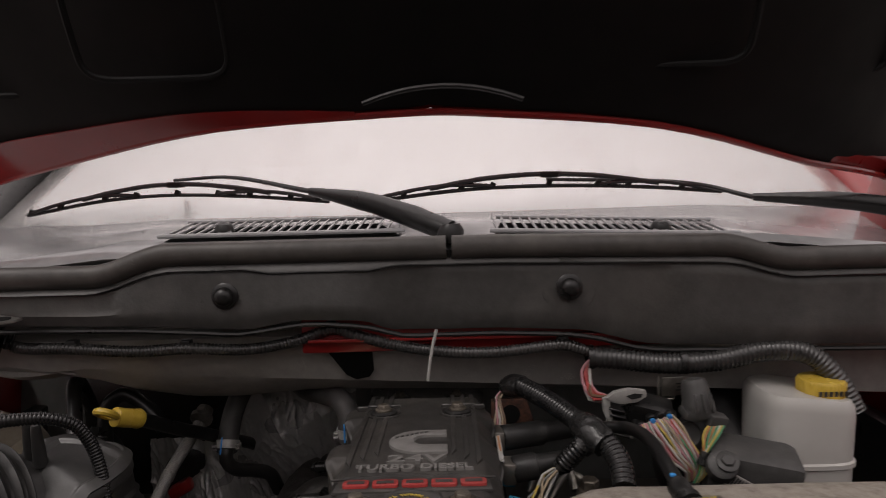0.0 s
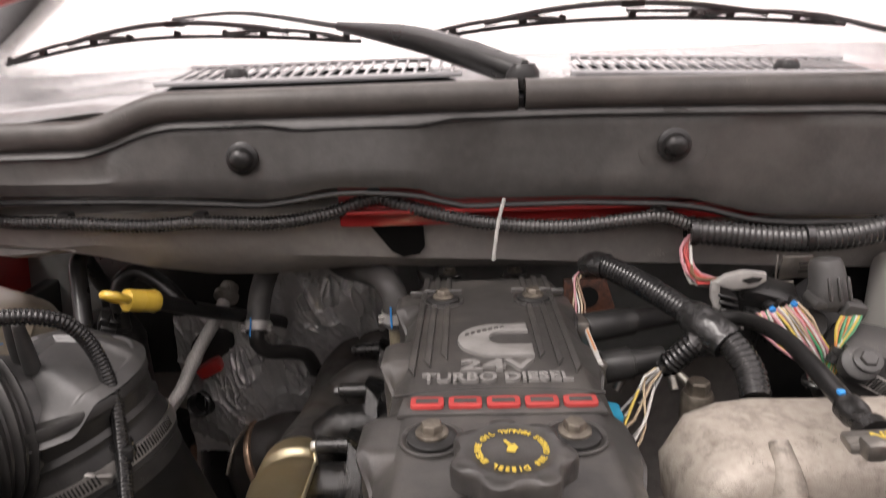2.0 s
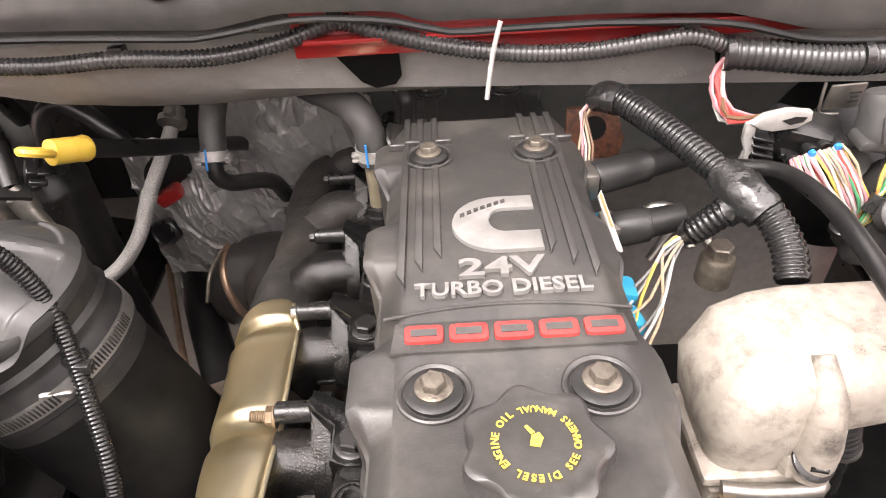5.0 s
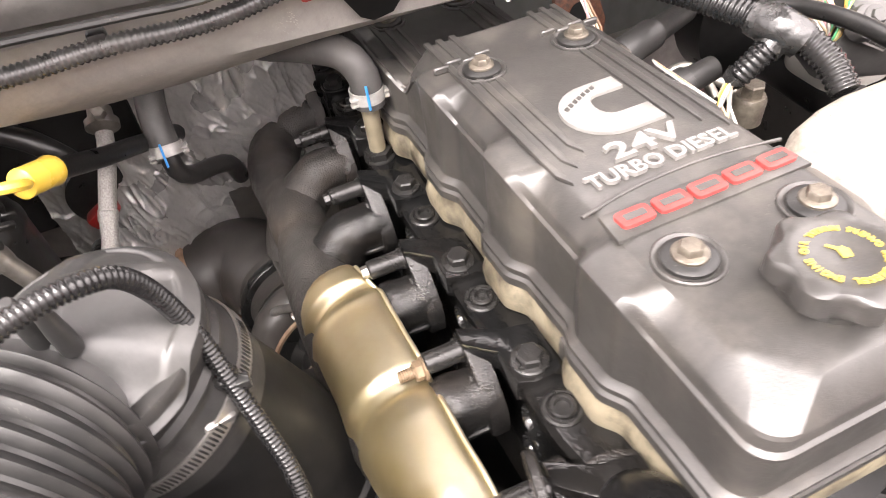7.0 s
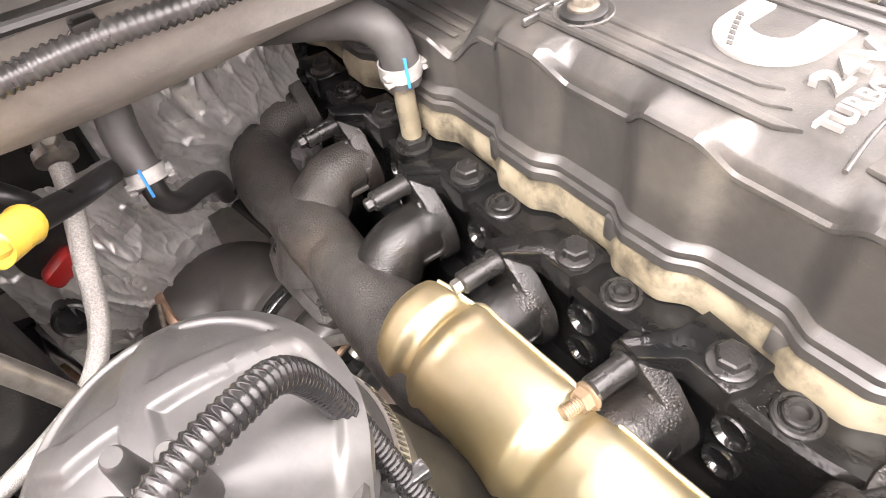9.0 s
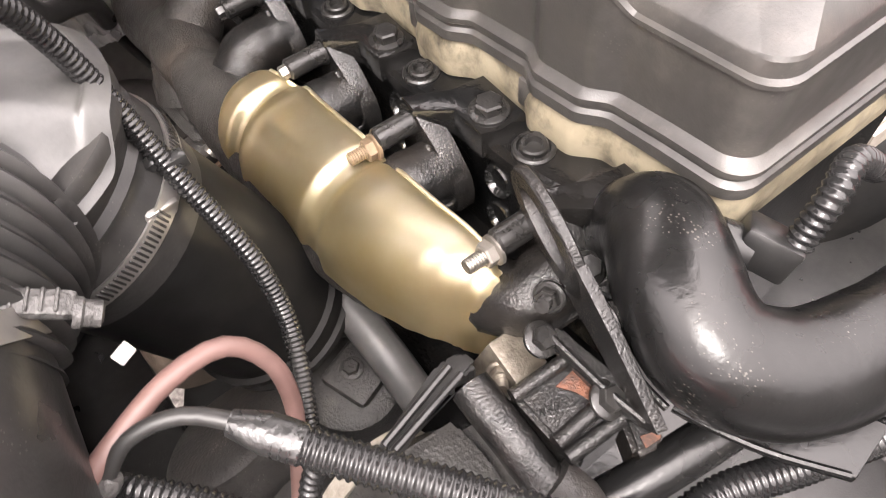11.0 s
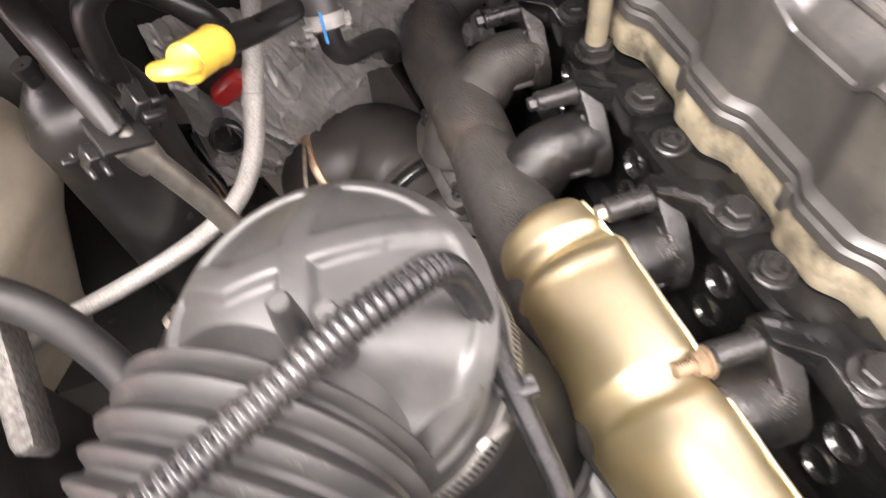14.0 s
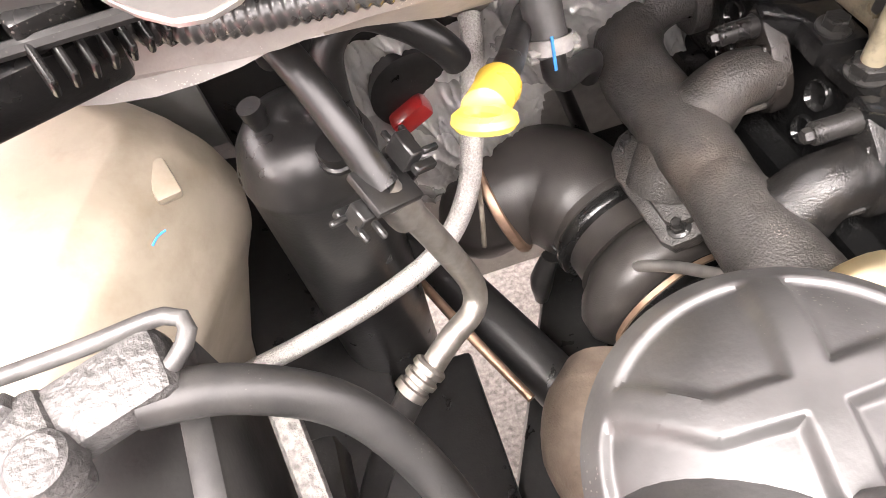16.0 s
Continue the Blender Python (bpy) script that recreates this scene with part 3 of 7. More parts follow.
for near, far, turn in (((-0.330, -0.024), (-0.328, -0.060), -1), ((0.097, 0.405), (0.112, 0.405), 1)):
    y0, y1 = 1.160, 1.252
    xm = (near[0] + near[1]) / 2
    rows = []
    for y, (xa, xb) in ((y0, near), (y1, far)):
        rows.append([(xa + (xb - xa) * k / 12, y, tray_z(xa + (xb - xa) * k / 12, y) - 0.0085) for k in range(13)])
    # shallow black sheet under the slats, painted as their shaded depth
    b = rows_to_bm(rows, False)
    bmesh.ops.solidify(b, geom=b.faces[:], thickness=0.003)
    gr = part("grille", b, GRILLE, cg, "dark slatted air grille")
    lean = math.tan(radians(-turn)) * (y1 - y0)
    fall = math.degrees(math.atan(0.04)) if xm > 0 else 0.0
    x = near[0] - max(0.0, lean) + 0.004
    while x < near[1] + max(0.0, -lean):
        # a slat leans across the opening and ends at its outline
        f0 = max(0.0, (near[0] - x) / lean if lean > 0 else (near[1] - x) / lean)
        f1 = min(1.0, (near[1] - x) / lean if lean > 0 else (near[0] - x) / lean)
        if f1 - f0 > 0.08:
            fm = (f0 + f1) / 2
            c = Vector((x + lean * fm, y0 + (y1 - y0) * fm, 0))
            c.z = tray_z(c.x, c.y) - 0.0012
            ob = new("slat", slat)
            ob.parent = gr
            ln = (y1 - y0) * (f1 - f0) / math.cos(radians(turn))
            ob.matrix_local = Matrix.Translation(c - ORG[cg.name]) @ rot(6, fall, 0).to_4x4() @ rot(0, 0, turn).to_4x4() @ Matrix.Diagonal((1, ln, 1, 1))
        x += 0.0130
    for y, (xa, xb) in ((y0 - 0.003, near), (y1 + 0.003, far)):
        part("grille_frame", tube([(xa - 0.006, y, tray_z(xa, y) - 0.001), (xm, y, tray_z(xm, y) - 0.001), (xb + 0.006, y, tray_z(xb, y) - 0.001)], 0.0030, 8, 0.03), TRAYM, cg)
for kx in (-0.259, 0.318):
    part("washer_nozzle", lathe((kx, 1.185, tray_z(kx, 1.185) - 0.003), (0, 0, 1), [(0, 0.013), (0.006, 0.0125), (0.011, 0.0095), (0.013, 0.004)], 20), BLACK, cg, "black washer nozzle")

# windshield
def glass_pt(x, v):
    c = (x / 0.82) ** 2
    return (x * (1 - 0.16 * v), 1.37 + 0.15 * c + 0.78 * v, 1.468 + 0.0 * c + 0.5 * v)


ws = thing("windshield", (0, 1.37, 1.46), "large windshield with an added film bright with white sky", "windshield", kind="structure")
go = rows_to_bm([[glass_pt(-0.80 + 1.6 * i / 24, v / 10) for i in range(25)] for v in range(11)], False)
bmesh.ops.solidify(go, geom=go.faces[:], thickness=0.006)
gl = part("pane", go, GLASS, ws, "slightly green laminated glass")
gl.visible_shadow = False
cab = thing("cab", (0, 2.2, 0.9), "dark red truck cab behind the windshield", "truck cab")
for sx in (-1, 1):
    part("pillar", tube([(sx * 0.83, 1.50, 1.42), (sx * 0.80, 1.80, 1.66), (sx * 0.72, 2.3, 1.97)], (0.035, 0.032, 0.03), 10), BLACK if sx < 0 else PAINT, cab, "slanted windshield pillar")
part("roof", box((0, 2.85, 2.06), (1.5, 1.15, 0.04), 0.012), PAINT, cab)
dash = rows_to_bm([[(x, 1.43 + 0.1 * (x / 0.8) ** 2, 1.440), (x, 1.5 + 0.1 * (x / 0.8) ** 2, 1.447), (x, 1.85, 1.43), (x, 1.95, 1.36), (x, 1.95, 1.0), (x, 1.43, 1.0)] for x in (-0.76, -0.4, 0, 0.4, 0.76)])
part("dashboard", dash, DASH, cab, "grey-green dashboard top seen through the glass")
part("cab_back", box((0, 3.4, 1.05), (1.5, 0.04, 0.55), 0.01), DASH, cab)
for sx in (-1, 1):
    part("rear_pillar", box((sx * 0.68, 3.38, 1.65), (0.12, 0.06, 0.7), 0.02), PAINT, cab)
for sx in (-1, 1):
    part("door_panel", box((sx * 0.78, 2.5, 1.1), (0.05, 1.7, 0.75), 0.01), PAINT, cab, "dark red door skin")
st = lathe((0.36, 2.02, 1.47), (0, -0.8, 0.5), [(0, 0.17), (0.012, 0.186), (0.024, 0.186), (0.03, 0.17), (0.015, 0.162)], 40, (False, False))
part("steering_wheel", join(st, tube([(0.2, 2.02, 1.47), (0.36, 2.0, 1.46), (0.52, 2.02, 1.47)], 0.014, 8)), DASH, cab)

# hood, standing open
rear = [(-0.80, 1.42, 1.53), (-0.62, 1.30, 1.557), (-0.484, 1.232, 1.579), (-0.25, 1.14, 1.612), (0.0, 1.10, 1.622), (0.04, 1.10, 1.622), (0.30, 1.14, 1.602), (0.53, 1.225, 1.552), (0.66, 1.30, 1.535), (0.80, 1.42, 1.51)]
line = spline(rear, 0.04)
hood = thing("hood", (0, 1.1, 1.6), "open dark red hood with a black underside", "hood")
up = Vector((0, -0.40, 0.9165))
outn = Vector((0, 0.9165, 0.40))
rows = []
for p in line:
    e = 0.05 * max(0, abs(p.x) - 0.6) / 0.2
    rows.append([p + outn * 0.012, p, p + up * 0.012 - outn * 0.004, p + up * 0.04 - outn * 0.006, p + up * 0.5 - outn * 0.01, p + up * 1.15 + Vector((0, 0, -0.1)), p + up * 1.15 + outn * 0.03 + Vector((0, 0, -0.1)), p + up * 0.5 + outn * 0.03])
part("skin", rows_to_bm(rows), PAINT, hood)
rows = []
for p in line:
    q = Vector((p.x * 0.97, p.y, p.z))
    rows.append([q + up * 0.006 - outn * 0.0075, q + up * 0.05 - outn * 0.024, q + up * 0.45 - outn * 0.02, q + up * 1.1 - outn * 0.015 + Vector((0, 0, -0.1)), q + up * 1.1 + Vector((0, 0, -0.1)), q + up * 0.04 - outn * 0.0])
part("inner_frame", rows_to_bm(rows), HOODM, hood, "black stamped inner frame")
rows = []
for p in line:
    if p.x < -0.05:
        h = 0.004 + 0.062 * min(1.0, (-0.05 - p.x) / 0.62)
        d = 0.0095 + 0.375 * max(0.0, h - 0.006)
        rows.append([p - outn * 0.004, p - outn * 0.0098, p + up * h * 0.5 - outn * (0.0100 + (d - 0.0095) * 0.5), p + up * h - outn * d, p + up * h - outn * (d - 0.004)])
part("return_flange", rows_to_bm(rows), PAINT, hood, "dark red painted return flange")
part("edge_lip", tube([p - outn * 0.006 - up * 0.001 for p in line[::2]], 0.0045, 8, 0.03), PAINT, hood, "thin dark red painted lip")
for hx, w in ((-0.29, 0.085), (0.30, 0.085), (0.55, 0.06), (-0.55, 0.06)):
    c = Vector((hx, 1.10 + 0.12 * (hx / 0.5) ** 2, 1.60)) + up * 0.14 - outn * 0.024
    rr = [(w * math.copysign(abs(math.cos(i * math.tau / 32)) ** 0.35, math.cos(i * math.tau / 32)), 0.06 * math.copysign(abs(math.sin(i * math.tau / 32)) ** 0.35, math.sin(i * math.tau / 32))) for i in range(32)]
    part("pressed_rim", tube([c + Vector((u, 0, 0)) + up * v for u, v in rr] + [c + Vector((rr[0][0], 0, 0)) + up * rr[0][1]], 0.004, 8, 0.02), HOODM, hood)
arc = [Vector((x, 1.10, 1.622)) + up * (0.036 - 0.018 * ((x - 0.035) / 0.09) ** 2) - outn * 0.026 for x in (-0.055, -0.03, 0.0, 0.035, 0.07, 0.10, 0.125)]
part("latch_scoop", tube(arc, 0.003, 8), BLACK, hood)
for sx in (-1, 1):
    part("hinge", join(box((sx * 0.72, 1.36, 1.42), (0.02, 0.10, 0.26), 0.004, rot(25, 0, 0)), rod((sx * 0.70, 1.40, 1.33), (sx * 0.75, 1.40, 1.33), 0.012)), PAINT, hood, "dark red steel hinge arm")


# wipers
def wiper(arm, bladeline, piv):
    w = thing("windshield_wiper", piv, "black windshield wiper resting on the glass", "wiper", "windshield wipers")
    pv = Vector(piv)
    a1 = Vector(arm[1])
    part("arm_base", join(lathe(pv, (0, 0, 1), [(0, 0.017), (0.016, 0.017), (0.024, 0.012)], 20), tube([pv + Vector((0, 0, 0.014)), pv.lerp(a1, 0.25) + Vector((0, 0, 0.016))], (0.014, 0.015), 10)), BLACK, w)
    part("arm", tube([pv.lerp(a1, 0.22) + Vector((0, 0, 0.016)), pv.lerp(a1, 0.55) + Vector((0, 0, 0.014)), a1], (0.015, 0.013, 0.006), 10), BLACK, w)
    part("arm_rod", tube(arm[1:], (0.004, 0.003), 8), BLACK, w)
    ln = spline(bladeline, 0.01)
    N = len(ln) - 1
    part("blade_rubber", tube(ln[::3] + [ln[-1]], 0.0034, 6), RUBBER, w)

    def lever(f0, f1, rise0, rise1, r):
        """A bowed bar of the blade's frame between two shares of its length."""
        pts = []
        for k in range(9):
            f = f0 + (f1 - f0) * k / 8
            pts.append(ln[int(f * N)] + Vector((0, -0.004, rise0 + (rise1 - rise0) * math.sin(math.pi * k / 8))))
        return tube(pts, r, 8, 0.02)

    part("main_lever", lever(0.18, 0.82, 0.008, 0.019, 0.0042), BLACK, w)
    part("lever", lever(0.02, 0.36, 0.003, 0.010, 0.0032), BLACK, w)
    part("lever", lever(0.64, 0.98, 0.003, 0.010, 0.0032), BLACK, w)
    for f in (0.02, 0.12, 0.26, 0.36, 0.50, 0.64, 0.74, 0.88, 0.98):
        part("blade_claw", box(ln[int(f * N)] + Vector((0, -0.003, 0.004)), (0.009, 0.007, 0.010), 0.001, rot(0, 20, 0), 1), BLACK, w)
    part("arm_joint", box(ln[N // 2] + Vector((0, -0.006, 0.018)), (0.030, 0.010, 0.010), 0.002), BLACK, w)
    return w


wiper([(0.04, 1.14, 1.478), (-0.16, 1.27, 1.527), (-0.32, 1.42, 1.55), (-0.45, 1.50, 1.548)], [(-0.715, 1.492, 1.492), (-0.58, 1.49, 1.514), (-0.45, 1.47, 1.522), (-0.30, 1.42, 1.518), (-0.15, 1.36, 1.508)], (0.04, 1.13, 1.462))
wiper([(0.75, 1.26, 1.47), (0.52, 1.36, 1.497), (0.42, 1.40, 1.522), (0.20, 1.40, 1.533)], [(-0.09, 1.33, 1.506), (0.06, 1.36, 1.52), (0.2, 1.37, 1.523), (0.35, 1.39, 1.517), (0.49, 1.405, 1.505)], (0.76, 1.25, 1.452))

# ---- engine: valve cover ----
vc = thing("valve_cover", (0, 1.0, 1.195), "dusty black moulded diesel valve cover with ribs and lettering", "valve cover")
HB = [1.41, 1.29, 1.17, 1.05, 0.931, 0.811]


def bump_at(y):
    v = 0.0
    for c in HB:
        f = min(1.0, max(0.0, (0.037 - abs(y - c)) / 0.022))
        v = max(v, f * f * (3 - 2 * f))
    return v


CX = 0.002


def step_down(y):
    """The cover's back end lies lower than its raised front."""
    f = min(1.0, max(0.0, (y - 1.098) / 0.045))
    return 0.050 * f * f * (3 - 2 * f)


def cover_ring(dz, o, b, yf=0.699, w=0.076, yb=1.44, side_o=0.0, soft=0.0):
    """One level of the cover's outline: o moves it outwards, b swells it at the bolt columns."""
    pts = []
    ys = [yb - (yb - yf - 0.042) * i / 220 for i in range(221)]
    side = [(-(w + o + side_o + 0.7 * b * bump_at(y)), y, soft * bump_at(y)) for y in ys]
    wl, wr = side[-1][0], w + o + side_o + 0.3 * b * bump_at(ys[-1])
    yr = yf - o if o > -0.005 else yf - 1.15 * o
    arc = [(math.sin(a), math.cos(a)) for a in [math.pi / 2 * k / 6 for k in range(7)]]
    if o > -0.005:
        corner = [(0.016 * (1 - c), yr + 0.016 * (1 - sn)) for sn, c in arc]
    else:
        corner = [(0.022 * f, yf + 0.042 + (yr - yf - 0.042) * f) for f in [k / 7 for k in range(1, 8)]]
    dx = corner[-1][0]
    front = [(wl + u, y, 0) for u, y in corner]
    front += [(wl + dx + (wr - wl - 2 * dx) * i / 6, yr, 0) for i in range(1, 6)]
    front += [(wr - u, y, 0) for u, y in corner[::-1]]
    right = [(w + o + side_o + 0.3 * b * bump_at(y), y, 0.4 * h) for x, y, h in side[::-1]]
    for x, y, h in side + front + right:
        low = min(1.0, max(0.0, (-dz - 0.03) / 0.055))
        rise_ = min(1.0, max(0.0, (0.95 - y) / 0.22))
        pts.append((x + CX, y, top_z(y) + dz + h + 0.012 * low * rise_ - step_down(y) * max(0.0, 1 + dz / 0.083)))
    return pts


rings = [cover_ring(-0.108, 0.002, 0.010), cover_ring(-0.106, 0.0058, 0.013), cover_ring(-0.0985, 0.0058, 0.013), cover_ring(-0.096, 0.0032, 0.013), cover_ring(-0.0935, 0.0032, 0.013), cover_ring(-0.092, 0.0052, 0.013), cover_ring(-0.0885, 0.0052, 0.013), cover_ring(-0.0855, 0.0012, 0.013), cover_ring(-0.0835, 0.0, 0.013),
         cover_ring(-0.0295, 0.0005, 0.0145, soft=0.0175), cover_ring(-0.0280, 0.0022, 0.0145, soft=0.0180), cover_ring(-0.0255, 0.0022, 0.014, soft=0.0185), cover_ring(-0.0240, 0.0, 0.0135, soft=0.0190),
         cover_ring(-0.0165, -0.0008, 0.0105, soft=0.0128), cover_ring(-0.0145, -0.0018, 0.008, soft=0.0117), cover_ring(-0.0022, -0.0118, 0.0, side_o=-0.001), cover_ring(-0.0008, -0.0135, 0.0, side_o=-0.002), cover_ring(0.0, -0.0165, 0.0, side_o=-0.003)]
bm = rows_to_bm(rings, True, (True, False))
bm.verts.ensure_lookup_table()
rim = bm.verts[-len(rings[-1]):]
for i in range(220):
    bm.faces.new((rim[i], rim[i + 1], rim[-2 - i], rim[-1 - i]))
bm.faces.new(rim[220:-220])
part("body", bm, COVER, vc, angle=23)
for y in HB:
    part("lip_tab", box((-(0.076 + 0.0055) + CX, y + 0.030, top_z(y) - 0.113), (0.007, 0.013, 0.021), 0.0015), COVER, vc)
gk = [cover_ring(-0.139, 0.002, 0.013), cover_ring(-0.136, 0.005, 0.015), cover_ring(-0.122, 0.006, 0.016), cover_ring(-0.114, 0.004, 0.015), cover_ring(-0.1065, 0.002, 0.012)]
part("gasket_rail", rows_to_bm(gk), GASKET, vc, "cream wavy gasket rail stained with oil")


def on_top(x, y, h=0.0, turn=0.0):
    """A frame lying on the cover's top at (x, y)."""
    return Matrix.Translation((x, y, top_z(y) + h)) @ rot(-3.66, 0, turn).to_4x4()


for x, y0 in ((0.060, 0.880), (0.049, 0.893), (0.037, 0.905)):
    for s in (-1, 1):
        ln = 1.105 - y0
        part("rear_rib", prism([(-0.0026, 0.0), (0.0026, 0.0), (0.0026, 0.26), (-0.0026, 0.26)], -0.001, 0.0018, 0.0007, on_top(s * x, 1.150, -0.050)), COVER, vc)
        part("rib", prism([(-0.0026, 0.0), (0.0026, 0.012), (0.0026, ln), (-0.0026, ln)] if s > 0 else [(-0.0026, 0.012), (0.0026, 0.0), (0.0026, ln), (-0.0026, ln)], -0.001, 0.0018, 0.0007, on_top(s * x, y0)), COVER, vc)
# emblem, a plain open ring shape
em = [(0.030, 0.016), (0.030, 0.031)]
em += [(0.004 - 0.031 * math.sin(a), 0.031 * math.cos(a)) for a in [math.pi * i / 16 for i in range(17)]]
em += [(0.031, -0.031), (0.031, -0.011), (0.008, -0.011)]
em += [(0.008 - 0.010 * math.sin(a), 0.0025 - 0.0135 * math.cos(a)) for a in [math.pi * i / 8 for i in range(1, 8)]]
em += [(0.008, 0.016)]
part("emblem", prism(em, 0, 0.003, 0.0008, on_top(0.0, 0.940)), LETTER, vc, "pale silver open-ring emblem")
part("emblem_script", join(*[prism([(u, v), (u + 0.0032, v + 0.0018), (u + 0.0030, v + 0.0058), (u - 0.0002, v + 0.004)], 0.003, 0.0034, 0, on_top(-0.0, 0.940)) for u, v in [(-0.021 + 0.0048 * i, 0.0065 + 0.0029 * i - 0.00008 * i * i) for i in range(7)]]), COVER, vc, "dark marks across the emblem")
part("lettering", letters("24V", 0.0235, 0.004, on_top(0.002, 0.8925, 0.001), wide=1.42), LETTER, vc, "silver raised lettering")
part("lettering", letters("TURBO DIESEL", 0.0165, 0.0036, on_top(0.001, 0.8735, 0.001), wide=0.97), LETTER, vc, "silver raised lettering")
part("swoosh", tube([(-0.069, 0.8525, top_z(0.8525)), (-0.035, 0.8590, top_z(0.859)), (0.002, 0.8612, top_z(0.8612)), (0.037, 0.8590, top_z(0.859)), (0.072, 0.8525, top_z(0.8525))], 0.0013, 8, 0.006), COVER, vc)
fr = [(-0.064, -0.0125), (0.068, -0.0125), (0.066, 0.0105), (-0.062, 0.0105)]
part("badge_plate", prism(fr, -0.001, 0.0018, 0.0012, on_top(0.0, 0.837)), COVER, vc)
for i in range(5):
    cx = -0.047 + 0.0245 * i
    o = [(cx + 0.0108 * math.copysign(abs(math.cos(a)) ** 0.3, math.cos(a)), 0.0064 * math.copysign(abs(math.sin(a)) ** 0.4, math.sin(a))) for a in [math.tau * (k + 0.5) / 24 for k in range(24)]]
    b = part("badge_bar", prism(o, 0.0016, 0.0042, 0.0006, on_top(0.0015, 0.8365)), REDL, vc, "red raised block on the badge")
    o = [(cx + 0.0072 * u, 0.0027 * v) for u, v in ((-1, -1), (1, -1), (1, 1), (-1, 1))]
    part("badge_slot", prism(o, 0.0043, 0.0046, 0, on_top(0.0015, 0.8365)), COVER, b)
for bx, by in ((-0.0405, 0.797), (0.0425, 0.797), (-0.0415, 1.037), (0.0425, 1.037), (-0.0415, 1.27), (0.0425, 1.27)):
    p = Vector((bx, by, top_z(by) - step_down(by)))
    nrm = Vector((0, 0.064, 1))
    well = part("bolt_well", lathe(p, nrm, [(-0.002, 0.0195), (0.0018, 0.0195), (0.0024, 0.0185), (0.0014, 0.0165), (0.0005, 0.0155)], 32), COVER, vc)
    part("grommet", lathe(p, nrm, [(0, 0.015), (0.003, 0.015), (0.0045, 0.0128), (0.0046, 0.004)], 28), RUBBER, well)
    part("bolt", hexbolt(p + nrm * 0.004, nrm, 0.0068, 0.0075, 0.0098), BOLTM, well, "dull brown steel hexagon bolt")
for s in (-1, 1):
    for k in range(4):
        part("rear_ledge", box((s * (0.030 + 0.0125 * k), 1.060 - 0.004 * (k % 2), top_z(1.058) + 0.001), (0.013, 0.004, 0.006), 0.001, seg=1), COVER, vc)
part("label_sheet", prism([(-0.0015, -0.045), (0.003, -0.045), (0.0025, 0.03), (-0.002, 0.02)], -0.001, 0.0006, 0, Matrix.Translation((0.083, 0.965, top_z(0.965) - 0.012)) @ rot(-3.66, 22, -3).to_4x4()), WHITE, vc, "white and orange curled label")
part("label_stripe", prism([(0.0005, -0.02), (0.0025, -0.02), (0.002, 0.026), (0.0, 0.02)], 0.0006, 0.0012, 0, Matrix.Translation((0.082, 0.965, top_z(0.965) - 0.012)) @ rot(-3.66, 22, -3).to_4x4()), WIRES["orange"], vc, "orange stripe")

# oil filler cap
cap = thing("oil_filler_cap", (0.003, 0.750, top_z(0.75)), "lobed black oil filler cap with yellow printed ring", "oil cap")


def lobed(r, z, amp, n=72):
    return [(0.003 + (r + amp * math.cos(7 * a + 0.5)) * math.cos(a), 0.750 + (r + amp * math.cos(7 * a + 0.5)) * math.sin(a), top_z(0.75 + r * math.sin(a)) + z) for a in [math.tau * i / n for i in range(n)]]


part("body", rows_to_bm([lobed(0.0235, -0.002, 0.0), lobed(0.0245, 0.006, 0.0), lobed(0.0275, 0.0075, 0.0015), lobed(0.0305, 0.010, 0.0026), lobed(0.0308, 0.0195, 0.0027), lobed(0.0300, 0.0225, 0.0025), lobed(0.0280, 0.024, 0.002), lobed(0.0215, 0.0242, 0.0), lobed(0.0205, 0.0236, 0.0)]), COVER, cap)


def ring_text(text, r, start, ccw, size):
    out = []
    k = size * 0.66 / r
    a = start
    for ch in text:
        if ch != " ":
            turn = a + math.pi / 2 if not ccw else a + math.pi / 2
            turn = a - math.pi / 2 if not ccw else a + math.pi / 2
            M = on_top(0.003, 0.750, 0.0241) @ Matrix.Translation((r * math.cos(a), r * math.sin(a), 0)) @ Matrix.Rotation(turn, 4, "Z")
            out.append(letters(ch, size, 0.0006, M))
        a += k if ccw else -k
    return join(*out)


part("print_ring", ring_text("DIESEL ENGINE OIL", 0.0172, radians(-70), False, 0.0047), PRINT, cap, "yellow printed words")
part("print_ring", ring_text("SEE OWNERS MANUAL", 0.0172, radians(-48), True, 0.0044), PRINT, cap, "yellow printed words")
sym = join(prism([(-0.003, -0.0035), (0.0012, -0.0045), (0.0032, 0.0), (0.0015, 0.003), (-0.0018, 0.0015)], 0.024, 0.0244, 0, on_top(0.003, 0.75)), prism([(-0.0018, 0.002), (0.0, 0.003), (-0.003, 0.007), (-0.0042, 0.0062)], 0.024, 0.0244, 0, on_top(0.003, 0.75)))
part("oil_symbol", sym, PRINT, cap, "yellow oil can symbol")
# ---- engine: cylinder head ----
PORTS = [1.375, 1.253, 1.132, 1.013, 0.893, 0.769]
head = thing("cylinder_head", (0, 1.05, 0.75), "oily black cast iron cylinder head and block", "cylinder head")
ys = [0.70 + 0.01 * i for i in range(77)]


def deck_edge(y):
    """Left edge of the head's top, stepped out at the bolt pads."""
    w = 0.0
    for c in HB:
        d = abs(y - c) / 0.036
        w = max(w, max(0.0, 1 - d ** 4) if d < 1 else 0.0)
    return -0.113 - 0.003 * w


